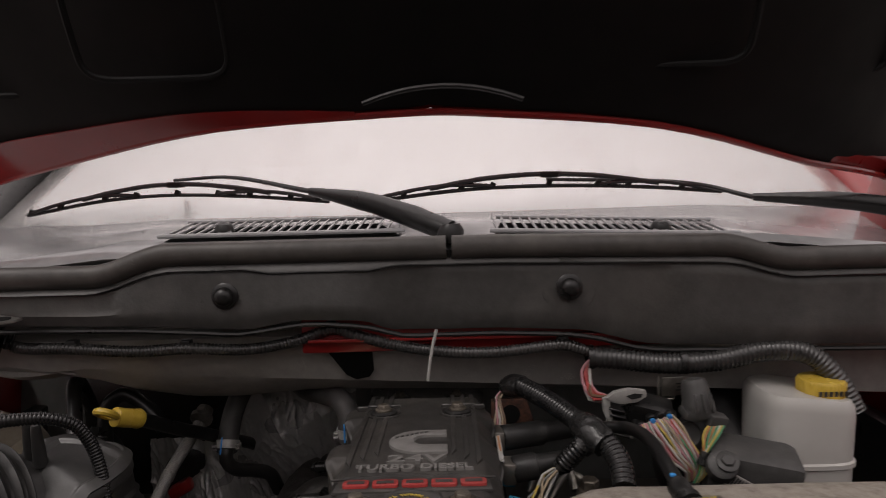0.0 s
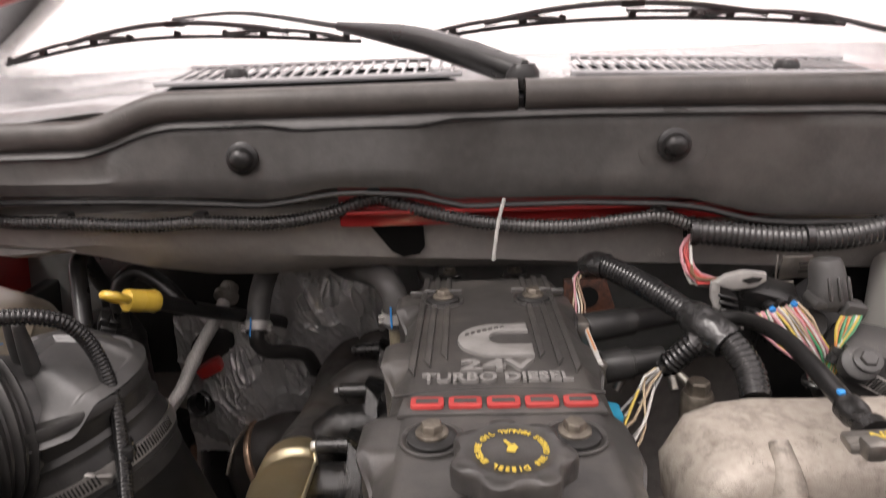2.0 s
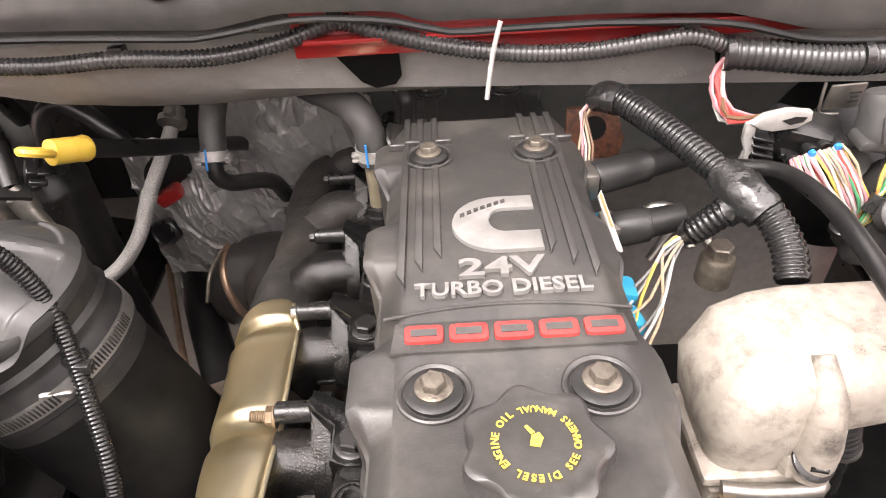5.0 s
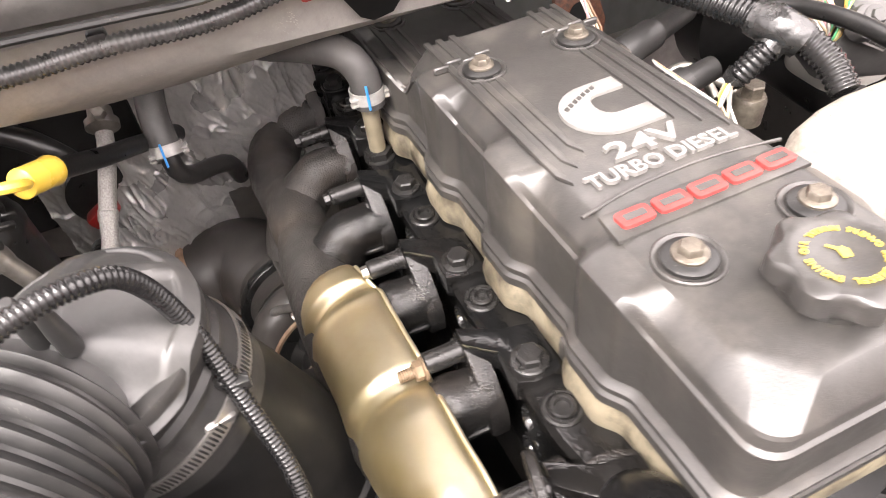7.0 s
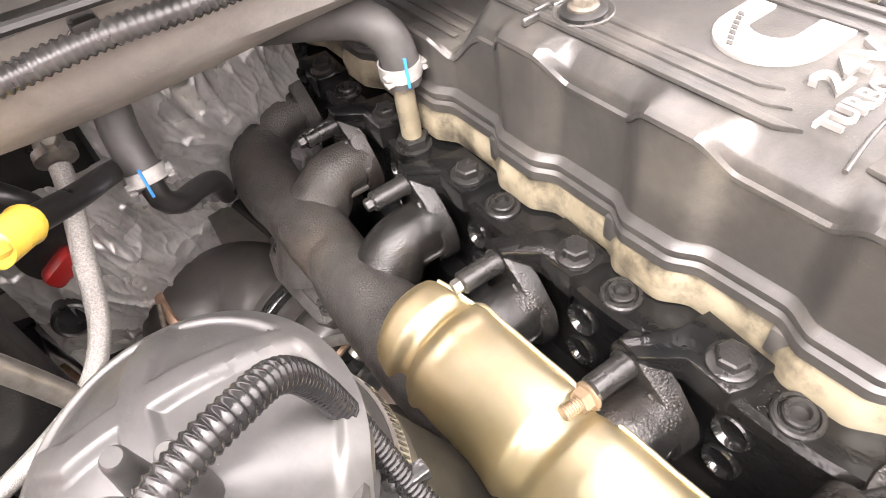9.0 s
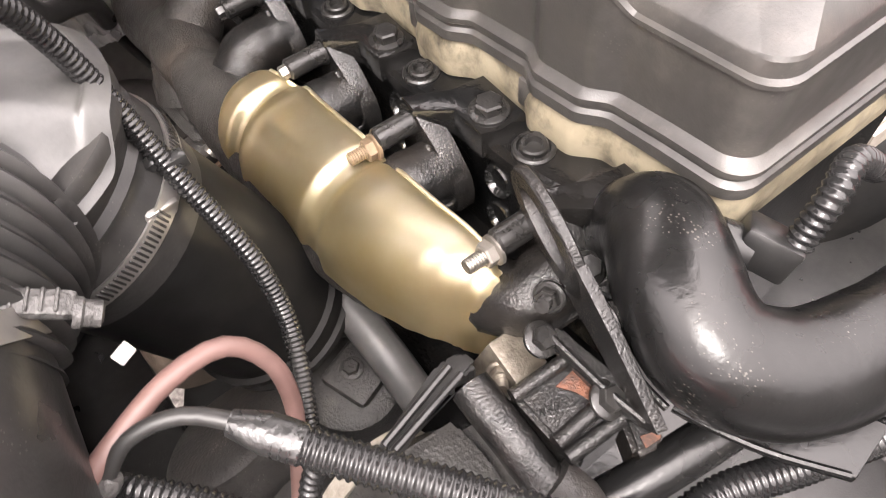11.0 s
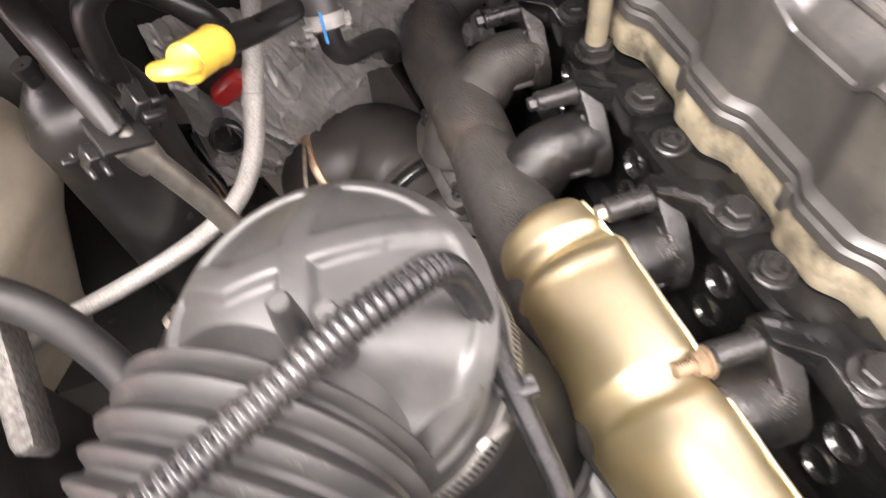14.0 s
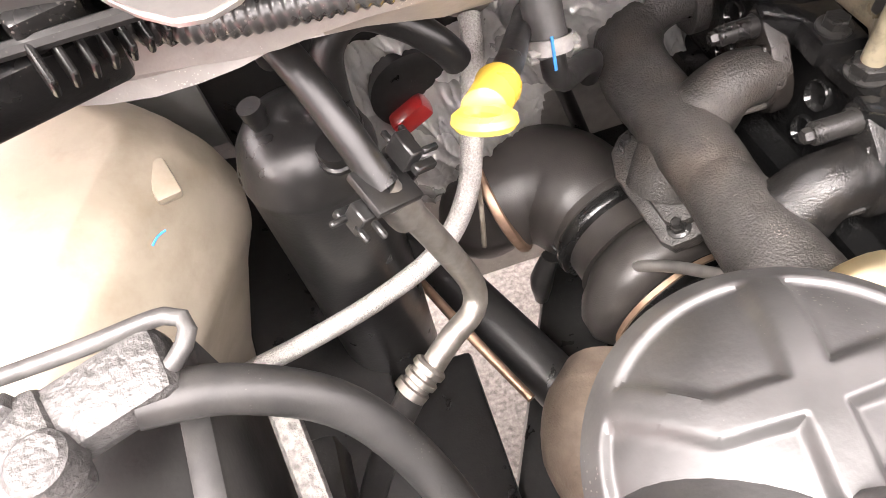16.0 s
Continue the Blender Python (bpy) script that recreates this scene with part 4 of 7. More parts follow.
rows = []
for y in ys:
    z = deck_z(y)
    x = deck_edge(y)
    rows.append([(0.105, y, 0.80), (0.105, y, z - 0.005), (0.10, y, z), (x + 0.004, y, z), (x, y, z - 0.004), (x, y, z - 0.014), (-0.109, y, z - 0.020), (-0.109, y, z - 0.105), (-0.122, y, z - 0.118), (-0.122, y, 0.80)])
part("casting", rows_to_bm(rows), HEADM, head)
part("block", box((-0.04, 1.05, 0.62), (0.40, 0.80, 0.38), 0.01), HEADM, head)
for y in HB:
    z = deck_z(y)
    p = Vector((-0.101, y, z))
    part("head_bolt", join(lathe(p, (0, 0, 1), [(0, 0.0138), (0.0028, 0.0138), (0.0040, 0.0125), (0.0040, 0.0108), (0.0022, 0.0098), (0.0022, 0.006)], 28), lathe(p, (0, 0, 1), [(0.001, 0.0090), (0.0056, 0.0090), (0.0068, 0.0080), (0.0068, 0.0056), (0.0028, 0.0050), (0.0028, 0.0010)], 24)), DARKBOLT, head, "oily black socket-headed bolt in a recessed washer")
    for dz in (0.042, 0.080):
        part("core_plug", lathe((-0.1075, y + 0.022 - 0.05 * (dz - 0.042), z - dz), (-1, 0, 0.12), [(-0.004, 0.0128), (0.0042, 0.0128), (0.0054, 0.0116), (0.0040, 0.0104), (0.0010, 0.0090), (-0.0006, 0.0040)], 28), PLUGM, head, "shiny black dished core plug")
for y in PORTS:
    z = deck_z(y - 0.04)
    yb = y - 0.041
    part("pedestal", prism([(-0.016, -0.012), (-0.004, -0.017), (0.018, -0.017), (0.020, 0.030), (-0.004, 0.034), (-0.034, 0.050), (-0.036, 0.034), (-0.016, 0.016)], -0.012, 0.010, 0.003, Matrix.Translation((-0.1025, yb, z))), HEADM, head)
    part("flange_bolt", hexbolt((-0.1025, yb, z + 0.010), (0, 0, 1), 0.0098, 0.010, 0.0135), DARKBOLT, head, "black hexagon flange bolt")

# ---- exhaust manifold ----
man = thing("exhaust_manifold", (-0.2, 1.05, 1.0), "weathered dark cast iron exhaust manifold", "exhaust manifold")


def mz(y):
    return 1.062 - 0.07 * (y - 1.1)


part("centre_log", lumpy(tube([(-0.126, 1.352, 1.078), (-0.150, 1.360, 1.074), (-0.178, 1.358, 1.062), (-0.197, 1.338, 1.052), (-0.205, 1.305, mz(1.305)), (-0.204, 1.265, mz(1.265) - 0.002), (-0.203, 1.225, mz(1.225)), (-0.204, 1.185, mz(1.185)), (-0.206, 1.14, mz(1.14))], (0.0225, 0.026, 0.031, 0.033, 0.033, 0.032, 0.032, 0.031, 0.030), 48, 0.004), (34, 0.0012), (140, 0.0006), (300, 0.0005)), MANI, man, angle=80)
part("front_log", lumpy(tube([(-0.2045, 1.204, mz(1.2) + 0.002), (-0.205, 1.198, mz(1.2) + 0.003), (-0.206, 1.186, mz(1.19) + 0.004), (-0.207, 1.165, mz(1.17) + 0.004), (-0.208, 1.12, mz(1.12) + 0.004), (-0.208, 1.06, mz(1.06) + 0.003), (-0.207, 0.98, mz(0.98) + 0.002), (-0.203, 0.90, mz(0.9) - 0.004), (-0.19, 0.83, mz(0.83) - 0.006), (-0.165, 0.795, mz(0.8) - 0.004)], (0.016, 0.027, 0.033, 0.0355, 0.036, 0.036, 0.036, 0.034, 0.028, 0.022), 48, 0.003), (34, 0.0010), (140, 0.0006), (300, 0.0005)), MANI, man, angle=80)

def port_flange(y, sz):
    """Outline of a port flange: a round lobe at its stud, a skirt towards the front below it."""
    o = [(0.0135 * math.cos(t), 0.0135 * math.sin(t)) for t in [radians(150 - 20 * k) for k in range(10)]]
    o += [(0.015, -0.030), (0.013, -0.052), (0.002, -0.062), (-0.022, -0.066), (-0.040, -0.062), (-0.0490, -0.052), (-0.0505, -0.038), (-0.046, -0.024), (-0.028, -0.004)]
    return prism(o[::-1], -0.0075, 0.0075, 0.003, Matrix.Translation((-0.1305, y, sz)) @ Matrix(((0, 0, -1, 0), (1, 0, 0, 0), (0, 1, 0, 0), (0, 0, 0, 1))))


for i, y in enumerate(PORTS):
    sz = deck_z(y) - 0.003 + (0.003 if y < 1.0 else 0.0)
    yc, zr = y - 0.023, sz - 0.031
    iron = MANI if y > 1.2 else CAST
    if y < 1.3:
        inner = [(-0.206, yc - 0.004, mz(y)), (-0.188, yc - 0.002, mz(y) + 0.008)] if y > 0.8 else [(-0.172, yc + 0.045, zr - 0.030), (-0.170, yc + 0.022, zr - 0.018)]
        part("runner", lumpy(tube(inner + [(-0.165 if y > 0.8 else -0.160, yc, zr - 0.004), (-0.145, yc, zr), (-0.128, yc, zr)], (0.032, 0.031, 0.0275, 0.0240, 0.0225) if y > 0.8 else (0.024, 0.024, 0.0225, 0.022, 0.0225), 40, 0.003), (60, 0.0012), (180, 0.0006), (420, 0.0004)), iron, man, "sooty iron runner" if y > 1.2 else "oily black runner", angle=80)
        part("runner_seam", tube([(-0.180, yc - 0.016, zr - 0.021), (-0.160, yc - 0.018, zr - 0.019), (-0.138, yc - 0.019, zr - 0.018)], 0.0028, 8, 0.004), iron, man)
    part("flange", lumpy(port_flange(y, sz), (150, 0.0006)), MANI if y > 1.3 else CAST, man, "oily black port flange")
    part("flange_ridge", tube([(-0.139, y - 0.020, sz - 0.006), (-0.1395, y - 0.034, sz - 0.020), (-0.1395, y - 0.040, sz - 0.040)], 0.002, 8, 0.004), CAST, man)
    tip = Vector((-0.170 if y > 0.95 else -0.166, y, sz))
    root = Vector((-0.128, y - 0.002, sz + 0.002))
    sl = part("sleeve", join(lathe(tip, root - tip, [(0, 0.0070), (0.0015, 0.0084), (0.036, 0.0084), (0.037, 0.0092), (0.042, 0.0092), (0.046, 0.008)], 24)), COPPER if y > 1.3 else DARKBOLT, man, "black spacer sleeve" if y < 1.3 else "copper-coloured spacer sleeve")
    if y > 0.95:
        part("bolt", hexbolt(tip, tip - root, 0.0056, 0.006), STEEL if y in (1.013, 1.375) else DARKBOLT, sl)
    part("collar", lathe(Vector((-0.137, y, sz)), (-1, 0, 0), [(0, 0.0098), (0.003, 0.0098), (0.004, 0.0088)], 20), DARKBOLT, sl)
TF = Matrix.Translation((-0.214, 1.212, 1.006)) @ rot(0, -24, 4).to_4x4()
tfo = [(-0.036, -0.050), (-0.030, -0.060), (-0.010, -0.064), (0.03, -0.060), (0.045, -0.05), (0.045, 0.055), (0.01, 0.068), (-0.012, 0.066), (-0.026, 0.056), (-0.036, 0.030)]
fl_ = part("turbo_flange", join(prism(tfo, -0.012, 0.004, 0.004, TF), prism([(u * 0.82 + 0.006, v * 0.80) for u, v in tfo], 0.003, 0.014, 0.004, TF)), MANI, man, "bolted turbo flange")
for u, v in ((-0.016, -0.048), (-0.008, 0.050)):
    c = TF @ Vector((u, v, 0.003))
    part("flange_nut", hexbolt(c, TF.to_3x3() @ Vector((0, 0, 1)), 0.0075, 0.008, 0.0105, 0.008), DARKBOLT, fl_, "dark nut on a threaded stud")
part("outlet_neck", lumpy(tube([(-0.203, 1.225, 1.045), (-0.210, 1.215, 1.02), (-0.215, 1.208, 1.002)], (0.032, 0.034, 0.036), 32, 0.004), (60, 0.001)), MANI, man)

# ---- gold heat shield ----
sh = thing("heat_shield", (-0.2, 0.9, 1.05), "gold passivated heat shield over the exhaust manifold", "heat shield")
SECTION = [(0.0, 0.0), (0.02, 0.0022), (0.07, 0.0042), (0.18, 0.0056), (0.34, 0.0052), (0.50, 0.0026), (0.64, -0.0026), (0.76, -0.0100), (0.86, -0.0195), (0.94, -0.0320), (0.985, -0.0470), (1.0, -0.0640)]


def shield_z(y):
    return 1.112 - 0.075 * (y - 0.9) + 0.08 * max(0.0, 0.9 - y)


# along the shield: y, its upper edge, its outer side, how far a bead or groove lifts it
PROFILE = [(1.040, -0.182, -0.232, -0.010), (1.036, -0.180, -0.237, -0.003), (1.028, -0.178, -0.240, 0.0), (1.012, -0.174, -0.241, -0.001), (1.006, -0.172, -0.236, -0.006), (1.000, -0.170, -0.235, -0.0065), (0.994, -0.169, -0.239, -0.0005), (0.986, -0.168, -0.241, 0.0010), (0.976, -0.168, -0.239, 0.0),
           (0.940, -0.167, -0.237, 0.0005), (0.912, -0.166, -0.236, 0.0015), (0.904, -0.166, -0.236, 0.0015), (0.896, -0.166, -0.233, -0.0040), (0.886, -0.166, -0.232, -0.0055), (0.878, -0.166, -0.234, -0.0020), (0.860, -0.166, -0.232, 0.0), (0.830, -0.166, -0.227, 0.0), (0.800, -0.165, -0.218, 0.0), (0.785, -0.165, -0.211, -0.001),
           (0.772, -0.166, -0.203, -0.004), (0.762, -0.167, -0.197, -0.011), (0.754, -0.168, -0.191, -0.022), (0.749, -0.168, -0.187, -0.036), (0.746, -0.168, -0.184, -0.055)]


def shield_at(y):
    """Upper edge, outer side and lift at y, from the profile."""
    for a, b in zip(PROFILE, PROFILE[1:]):
        if b[0] <= y <= a[0]:
            f = (a[0] - y) / (a[0] - b[0])
            f = f * f * (3 - 2 * f) * 0.5 + f * 0.5
            return [u + (v - u) * f for u, v in zip(a[1:], b[1:])]


rng = random.Random(3)
rows = []
for i in range(118):
    y = 1.040 - 0.0025 * i
    xr, xl, lift = shield_at(y)
    crumple = 0.0011 if y < 0.772 else 0.0
    rows.append([(xr + (xl - xr) * u + rng.uniform(-1, 1) * crumple, y + rng.uniform(-1, 1) * crumple, shield_z(y) + 0.029 + lift * (1 if u < 0.9 else 0.4) + v + rng.uniform(-1, 1) * crumple) for u, v in SECTION])
bm = rows_to_bm(rows, False)
bmesh.ops.solidify(bm, geom=bm.faces[:], thickness=0.0014)
part("shell", bm, GOLD, sh, angle=60)
part("edge_lip", tube([(shield_at(y)[0] + 0.001, y, shield_z(y) + 0.029 + shield_at(y)[2]) for y in [1.03 - 0.01 * i for i in range(26)]], 0.0019, 8, 0.004), GOLD, sh)
part("foot_tab", box((-0.176, 0.742, 1.070), (0.016, 0.003, 0.05), 0.001, rot(-12, 0, 10)), GOLD, sh)
for by in (0.893, 0.769):
    z = shield_z(by) + 0.036
    st_ = part("stud_nut", hexbolt((-0.166, by, z), (-1, 0, 0.06), 0.0080, 0.009, 0.0095, 0.012), RUST if by > 0.8 else STEEL, sh, "steel nut on a threaded stud")
for i in range(3):
    part("emboss_mark", tube([(-0.180 - 0.001 * i, 0.978 - 0.007 * i, 1.1392 + 0.0005 * i), (-0.193, 0.975 - 0.007 * i, 1.1388 + 0.0005 * i), (-0.205, 0.971 - 0.007 * i, 1.1358 + 0.0005 * i)], 0.0011, 6), GOLD, sh)
solo("shield_bracket", join(box((-0.19, 0.738, 1.085), (0.024, 0.03, 0.09), 0.002, rot(15, 8, 0)), hexbolt((-0.196, 0.728, 1.118), (-0.5, -0.6, 0.4), 0.007, 0.006, 0.009, 0.01)), BOLTM, "dull brown bracket under the heat shield's front end", "bracket")

# ---- turbocharger ----
tb = thing("turbocharger", (-0.28, 1.2, 0.85), "sooty black turbocharger below the manifold", "turbocharger")
turbo_at, turbo_dir = Vector((-0.243, 1.243, 0.903)), Vector((0.20, -0.98, 0.000))
part("outlet_neck", lathe(turbo_at - turbo_dir * 0.020, turbo_dir, [(0, 0.0565), (0.004, 0.0633), (0.012, 0.0633), (0.017, 0.0576), (0.052, 0.0588), (0.058, 0.0633)], 44), ELBOWM, tb)
bc = part("band_clamp", lathe(turbo_at - turbo_dir * 0.006, turbo_dir, [(0, 0.0582), (0.002, 0.0661), (0.005, 0.0678), (0.011, 0.0678), (0.014, 0.0661), (0.016, 0.0582)], 52, (False, False)), SHINY, tb, "glossy black band clamp")
part("clamp_bolt", hexbolt(turbo_at + Vector((-0.060, 0.0, -0.004)), (0.2, -0.2, 1), 0.006, 0.014, 0.007), DARKBOLT, bc)
part("turbine_housing", lumpy(lathe(turbo_at + turbo_dir * 0.040, turbo_dir, [(0, 0.0588), (0.006, 0.0633), (0.014, 0.0746), (0.026, 0.0836), (0.044, 0.0847), (0.054, 0.0791), (0.060, 0.0655), (0.062, 0.0520)], 56), (40, 0.0018), (120, 0.0006)), ELBOWM, tb, angle=80)
part("centre_housing", lathe(turbo_at + turbo_dir * 0.100, turbo_dir, [(0, 0.0565), (0.002, 0.0678), (0.010, 0.0678), (0.012, 0.0520), (0.022, 0.0429), (0.06, 0.0429)], 44), SHINY, tb, "oily black centre housing")
part("spacer_band", lathe(turbo_at + turbo_dir * 0.103, turbo_dir, [(0, 0.0655), (0.001, 0.0706), (0.006, 0.0706), (0.007, 0.0655)], 44, (False, False)), COPPER, tb, "heat-tinted band clamp")
bend = turbo_at - turbo_dir * 0.062
part("elbow", lumpy(tube([turbo_at - turbo_dir * 0.014, turbo_at - turbo_dir * 0.032 + Vector((-0.003, 0, 0)), bend + Vector((-0.020, 0.010, 0)), bend + Vector((-0.045, 0.024, -0.002)), bend + Vector((-0.066, 0.027, -0.006)), bend + Vector((-0.078, 0.028, -0.011))], (0.061, 0.065, 0.067, 0.066, 0.064, 0.062), 48, 0.005), (26, 0.0015), (200, 0.0003)), ELBOWM, tb, "smooth cast exhaust elbow", angle=80)
vb = part("v_band", lathe(bend + Vector((-0.074, 0.027, -0.010)), (-0.93, 0.05, -0.36), [(0, 0.061), (0.002, 0.0665), (0.006, 0.068), (0.011, 0.0665), (0.013, 0.061)], 48, (False, False)), COPPER, tb, "heat-tinted band clamp")
part("clamp_rod", tube([bend + Vector((-0.106, 0.02, 0.052)), bend + Vector((-0.115, -0.02, 0.044)), bend + Vector((-0.122, -0.043, 0.012))], 0.0028, 8), BOLTM, vb)
part("downpipe", tube([bend + Vector((-0.076, 0.028, -0.010)), bend + Vector((-0.092, 0.032, -0.024)), bend + Vector((-0.098, 0.05, -0.065)), bend + Vector((-0.092, 0.11, -0.15)), bend + Vector((-0.07, 0.18, -0.30))], (0.058, 0.054, 0.047, 0.044, 0.044), 28), ELBOWM, tb, "black downpipe")
part("compressor_housing", lumpy(tube([(-0.30, 1.10, 0.875), (-0.318, 1.07, 0.88), (-0.335, 1.04, 0.885), (-0.335, 1.0, 0.88)], (0.05, 0.062, 0.062, 0.055), 32, 0.005), (40, 0.001)), TANM, tb, "dusty tan compressor housing")
part("compressor_scroll", lathe(turbo_at + turbo_dir * 0.16, turbo_dir, [(0, 0.04), (0.006, 0.072), (0.03, 0.078), (0.06, 0.07), (0.07, 0.05)], 36), TANM, tb, "dusty tan compressor housing")
part("heat_sleeve", tube([turbo_at + Vector((-0.066, 0.006, -0.03)), turbo_at + Vector((-0.078, 0.0, -0.06)), turbo_at + Vector((-0.080, -0.004, -0.10))], (0.010, 0.014, 0.008), 10), BLACK, tb, "frayed black clamp tail")

ol = thing("turbo_oil_line", (-0.26, 1.13, 0.94), "bent dull steel oil line to the turbocharger", "oil line")
part("pipe", tube([(-0.268, 1.163, 0.915), (-0.269, 1.162, 0.95), (-0.264, 1.152, 0.978), (-0.246, 1.130, 1.0), (-0.234, 1.10, 1.03), (-0.228, 1.076, 1.055), (-0.225, 1.05, 1.07)], 0.0052, 12, 0.006), ZINC, ol)
part("fitting", hexbolt((-0.268, 1.163, 0.91), (0, 0, 1), 0.009, 0.012), DARKBOLT, ol)
part("hose_end", lathe((-0.244, 1.068, 1.05), (0.6, 0.1, 0.3), [(0, 0.005), (0.001, 0.0075), (0.016, 0.0075), (0.018, 0.0055), (0.03, 0.0055)], 14), STEEL, ol)

# ---- breather tube and its hose ----
bt = thing("breather_tube", (-0.104, 1.168, 1.13), "cream steel breather tube standing in the head", "breather tube")
part("tube", tube([(-0.104, 1.167, 1.13), (-0.104, 1.169, 1.20)], 0.0088, 16), GASKET, bt)
part("nut", hexbolt((-0.104, 1.167, 1.128), (0, 0, 1), 0.014, 0.012, 0.016), DARKBOLT, bt)
bh = thing("breather_hose", (-0.2, 1.25, 1.2), "dusty grey rubber breather hose with clips", "hose")
part("hose", tube([(-0.103, 1.169, 1.192), (-0.103, 1.172, 1.222), (-0.116, 1.186, 1.243), (-0.145, 1.225, 1.240), (-0.18, 1.27, 1.232), (-0.215, 1.315, 1.236), (-0.255, 1.33, 1.238), (-0.288, 1.318, 1.222), (-0.302, 1.298, 1.19), (-0.305, 1.276, 1.158), (-0.304, 1.262, 1.142)], 0.0155, 18, 0.008), HOSE, bh)
part("steel_end", tube([(-0.304, 1.266, 1.148), (-0.304, 1.258, 1.13), (-0.293, 1.265, 1.112), (-0.270, 1.285, 1.100), (-0.252, 1.302, 1.085), (-0.245, 1.32, 1.05)], 0.0105, 14, 0.008), BLACK, bh)
for c, d in (((-0.103, 1.1695, 1.205), (0, 0.05, 1)), ((-0.304, 1.268, 1.150), (0.02, 0.45, 0.9))):
    k = part("clip", join(lathe(c, d, [(-0.006, 0.0158), (-0.006, 0.0172), (0.006, 0.0172), (0.006, 0.0158)], 24, (False, False)), box(Vector(c) + Vector((0.0175, -0.005, 0.001)), (0.007, 0.009, 0.003), 0.001), box(Vector(c) + Vector((0.0175, -0.006, -0.004)), (0.006, 0.009, 0.003), 0.001), box(Vector(c) + Vector((0.020, -0.004, -0.001)), (0.002, 0.009, 0.008), 0.0006), box(Vector(c) + Vector((-0.0155, -0.009, 0.002)), (0.009, 0.007, 0.003), 0.001), box(Vector(c) + Vector((-0.0165, -0.009, -0.004)), (0.007, 0.007, 0.003), 0.001)), CLIPM, bh, "white spring clip")
    part("paint_mark", tube([Vector(c) + Vector(d).normalized() * s + Vector((-0.004, -0.0172, 0.004)) for s in (-0.012, 0.0, 0.013)], 0.0013, 6), BLUE, k, "blue paint mark")
# ---- passenger side: intake duct, dipstick, cooling lines ----
du = thing("intake_duct", (-0.35, 0.9, 1.0), "ribbed black rubber intake duct and turbo pipe", "intake duct")
axis = Vector((0.34, -0.03, -0.94)).normalized()
c0 = Vector((-0.363, 0.932, 1.262))


def oval(c, d, r, n=40, squash=1.0, ref=Vector((1, 0, 0))):
    a = (ref - d * ref.dot(d)).normalized()
    b = d.cross(a)
    return [c + (a * math.cos(i * math.tau / n) + b * math.sin(i * math.tau / n) * squash) * r for i in range(n)]


axl = Vector((0.13, 0.04, -0.99)).normalized()
cl0 = Vector((-0.352, 0.926, 1.250))
rows = []
for s, r in ((0.100, 0.0655), (0.087, 0.066), (0.085, 0.0685), (0.062, 0.0685), (0.058, 0.067), (0.053, 0.0665), (0.049, 0.069), (0.044, 0.0665)):
    rows.append(oval(c0 + axis * s, axis, r))
for f, r in ((0.3, 0.067), (0.6, 0.0675), (0.85, 0.068)):
    d = axis.lerp(axl, f).normalized()
    rows.append(oval((c0 + axis * 0.044).lerp(cl0, f), d, r))
for h, r in ((0.0, 0.0685), (0.002, 0.0705), (0.007, 0.0705), (0.010, 0.0690)):
    rows.append(oval(cl0 - axl * h, axl, r))
part("elbow", rows_to_bm(rows), RUBBER, du)
a_ = (Vector((1, 0, 0)) - axl * axl.x).normalized()
b_ = axl.cross(a_)


LID_RIBS = (((0.021, -0.072), (0.011, -0.040), (0.004, -0.017), (0.0, 0.010), (0.0, 0.04), (0.004, 0.072)),
            ((-0.072, -0.050), (-0.0446, -0.0345), (-0.0248, -0.0175), (0.0, -0.0152), (0.03, -0.0165), (0.075, -0.022)))
LID_R = 0.0712


def rib_gap(u, v, line2):
    """How far a spot of the lid lies from a rib's line."""
    best = 1.0
    for (xa, ya), (xb, yb) in zip(line2, line2[1:]):
        dx, dy = xb - xa, yb - ya
        f = min(1.0, max(0.0, ((u - xa) * dx + (v - ya) * dy) / (dx * dx + dy * dy)))
        best = min(best, math.hypot(u - xa - f * dx, v - ya - f * dy))
    return best


def lid_height(u, v):
    """Height of the dome over its seat: a rim step, broad raised ribs and a fall to the bellows."""
    r = math.hypot(u, v)
    h = 0.008 + 0.038 * (1 - (r / LID_R) ** 2.3)
    f = max(min(1.0, max(0.0, (0.0095 - min(rib_gap(u, v, q) for q in LID_RIBS)) / 0.005)), min(1.0, max(0.0, (r - 0.060) / 0.005)))
    g = min(1.0, max(0.0, (v * 0.87 - u * 0.35 - 0.013) / 0.022))
    return h + 0.0048 * f * f * (3 - 2 * f) * (1 - g) - 0.012 * g * g * (3 - 2 * g)


rows = []
for i in range(90):
    r = LID_R * (1 - i / 90) + 0.0003
    rows.append([cl0 - axl * lid_height(r * math.cos(t), r * math.sin(t)) + (a_ * math.cos(t) + b_ * math.sin(t)) * r for t in [math.tau * k / 140 for k in range(140)]])
for p in (Vector((-0.359, 0.905, 1.304)), Vector((-0.346, 0.897, 1.303))):
    part("lug", lathe(p, Vector((0.05, -0.15, 1)), [(-0.014, 0.0062), (0.004, 0.0058), (0.020, 0.0046), (0.0262, 0.0042), (0.0278, 0.0032)], 14), LIDM, du)
part("lid", rows_to_bm(rows, True, (False, True)), LIDM, du, "domed grey lid with a raised cross")
cl = part("hose_clamp", lathe(c0 + axis * 0.067, axis, [(0, 0.0688), (0, 0.0702), (0.0125, 0.0702), (0.0125, 0.0688)], 56, (False, False)), ZINC, du, "slotted stainless hose clamp")


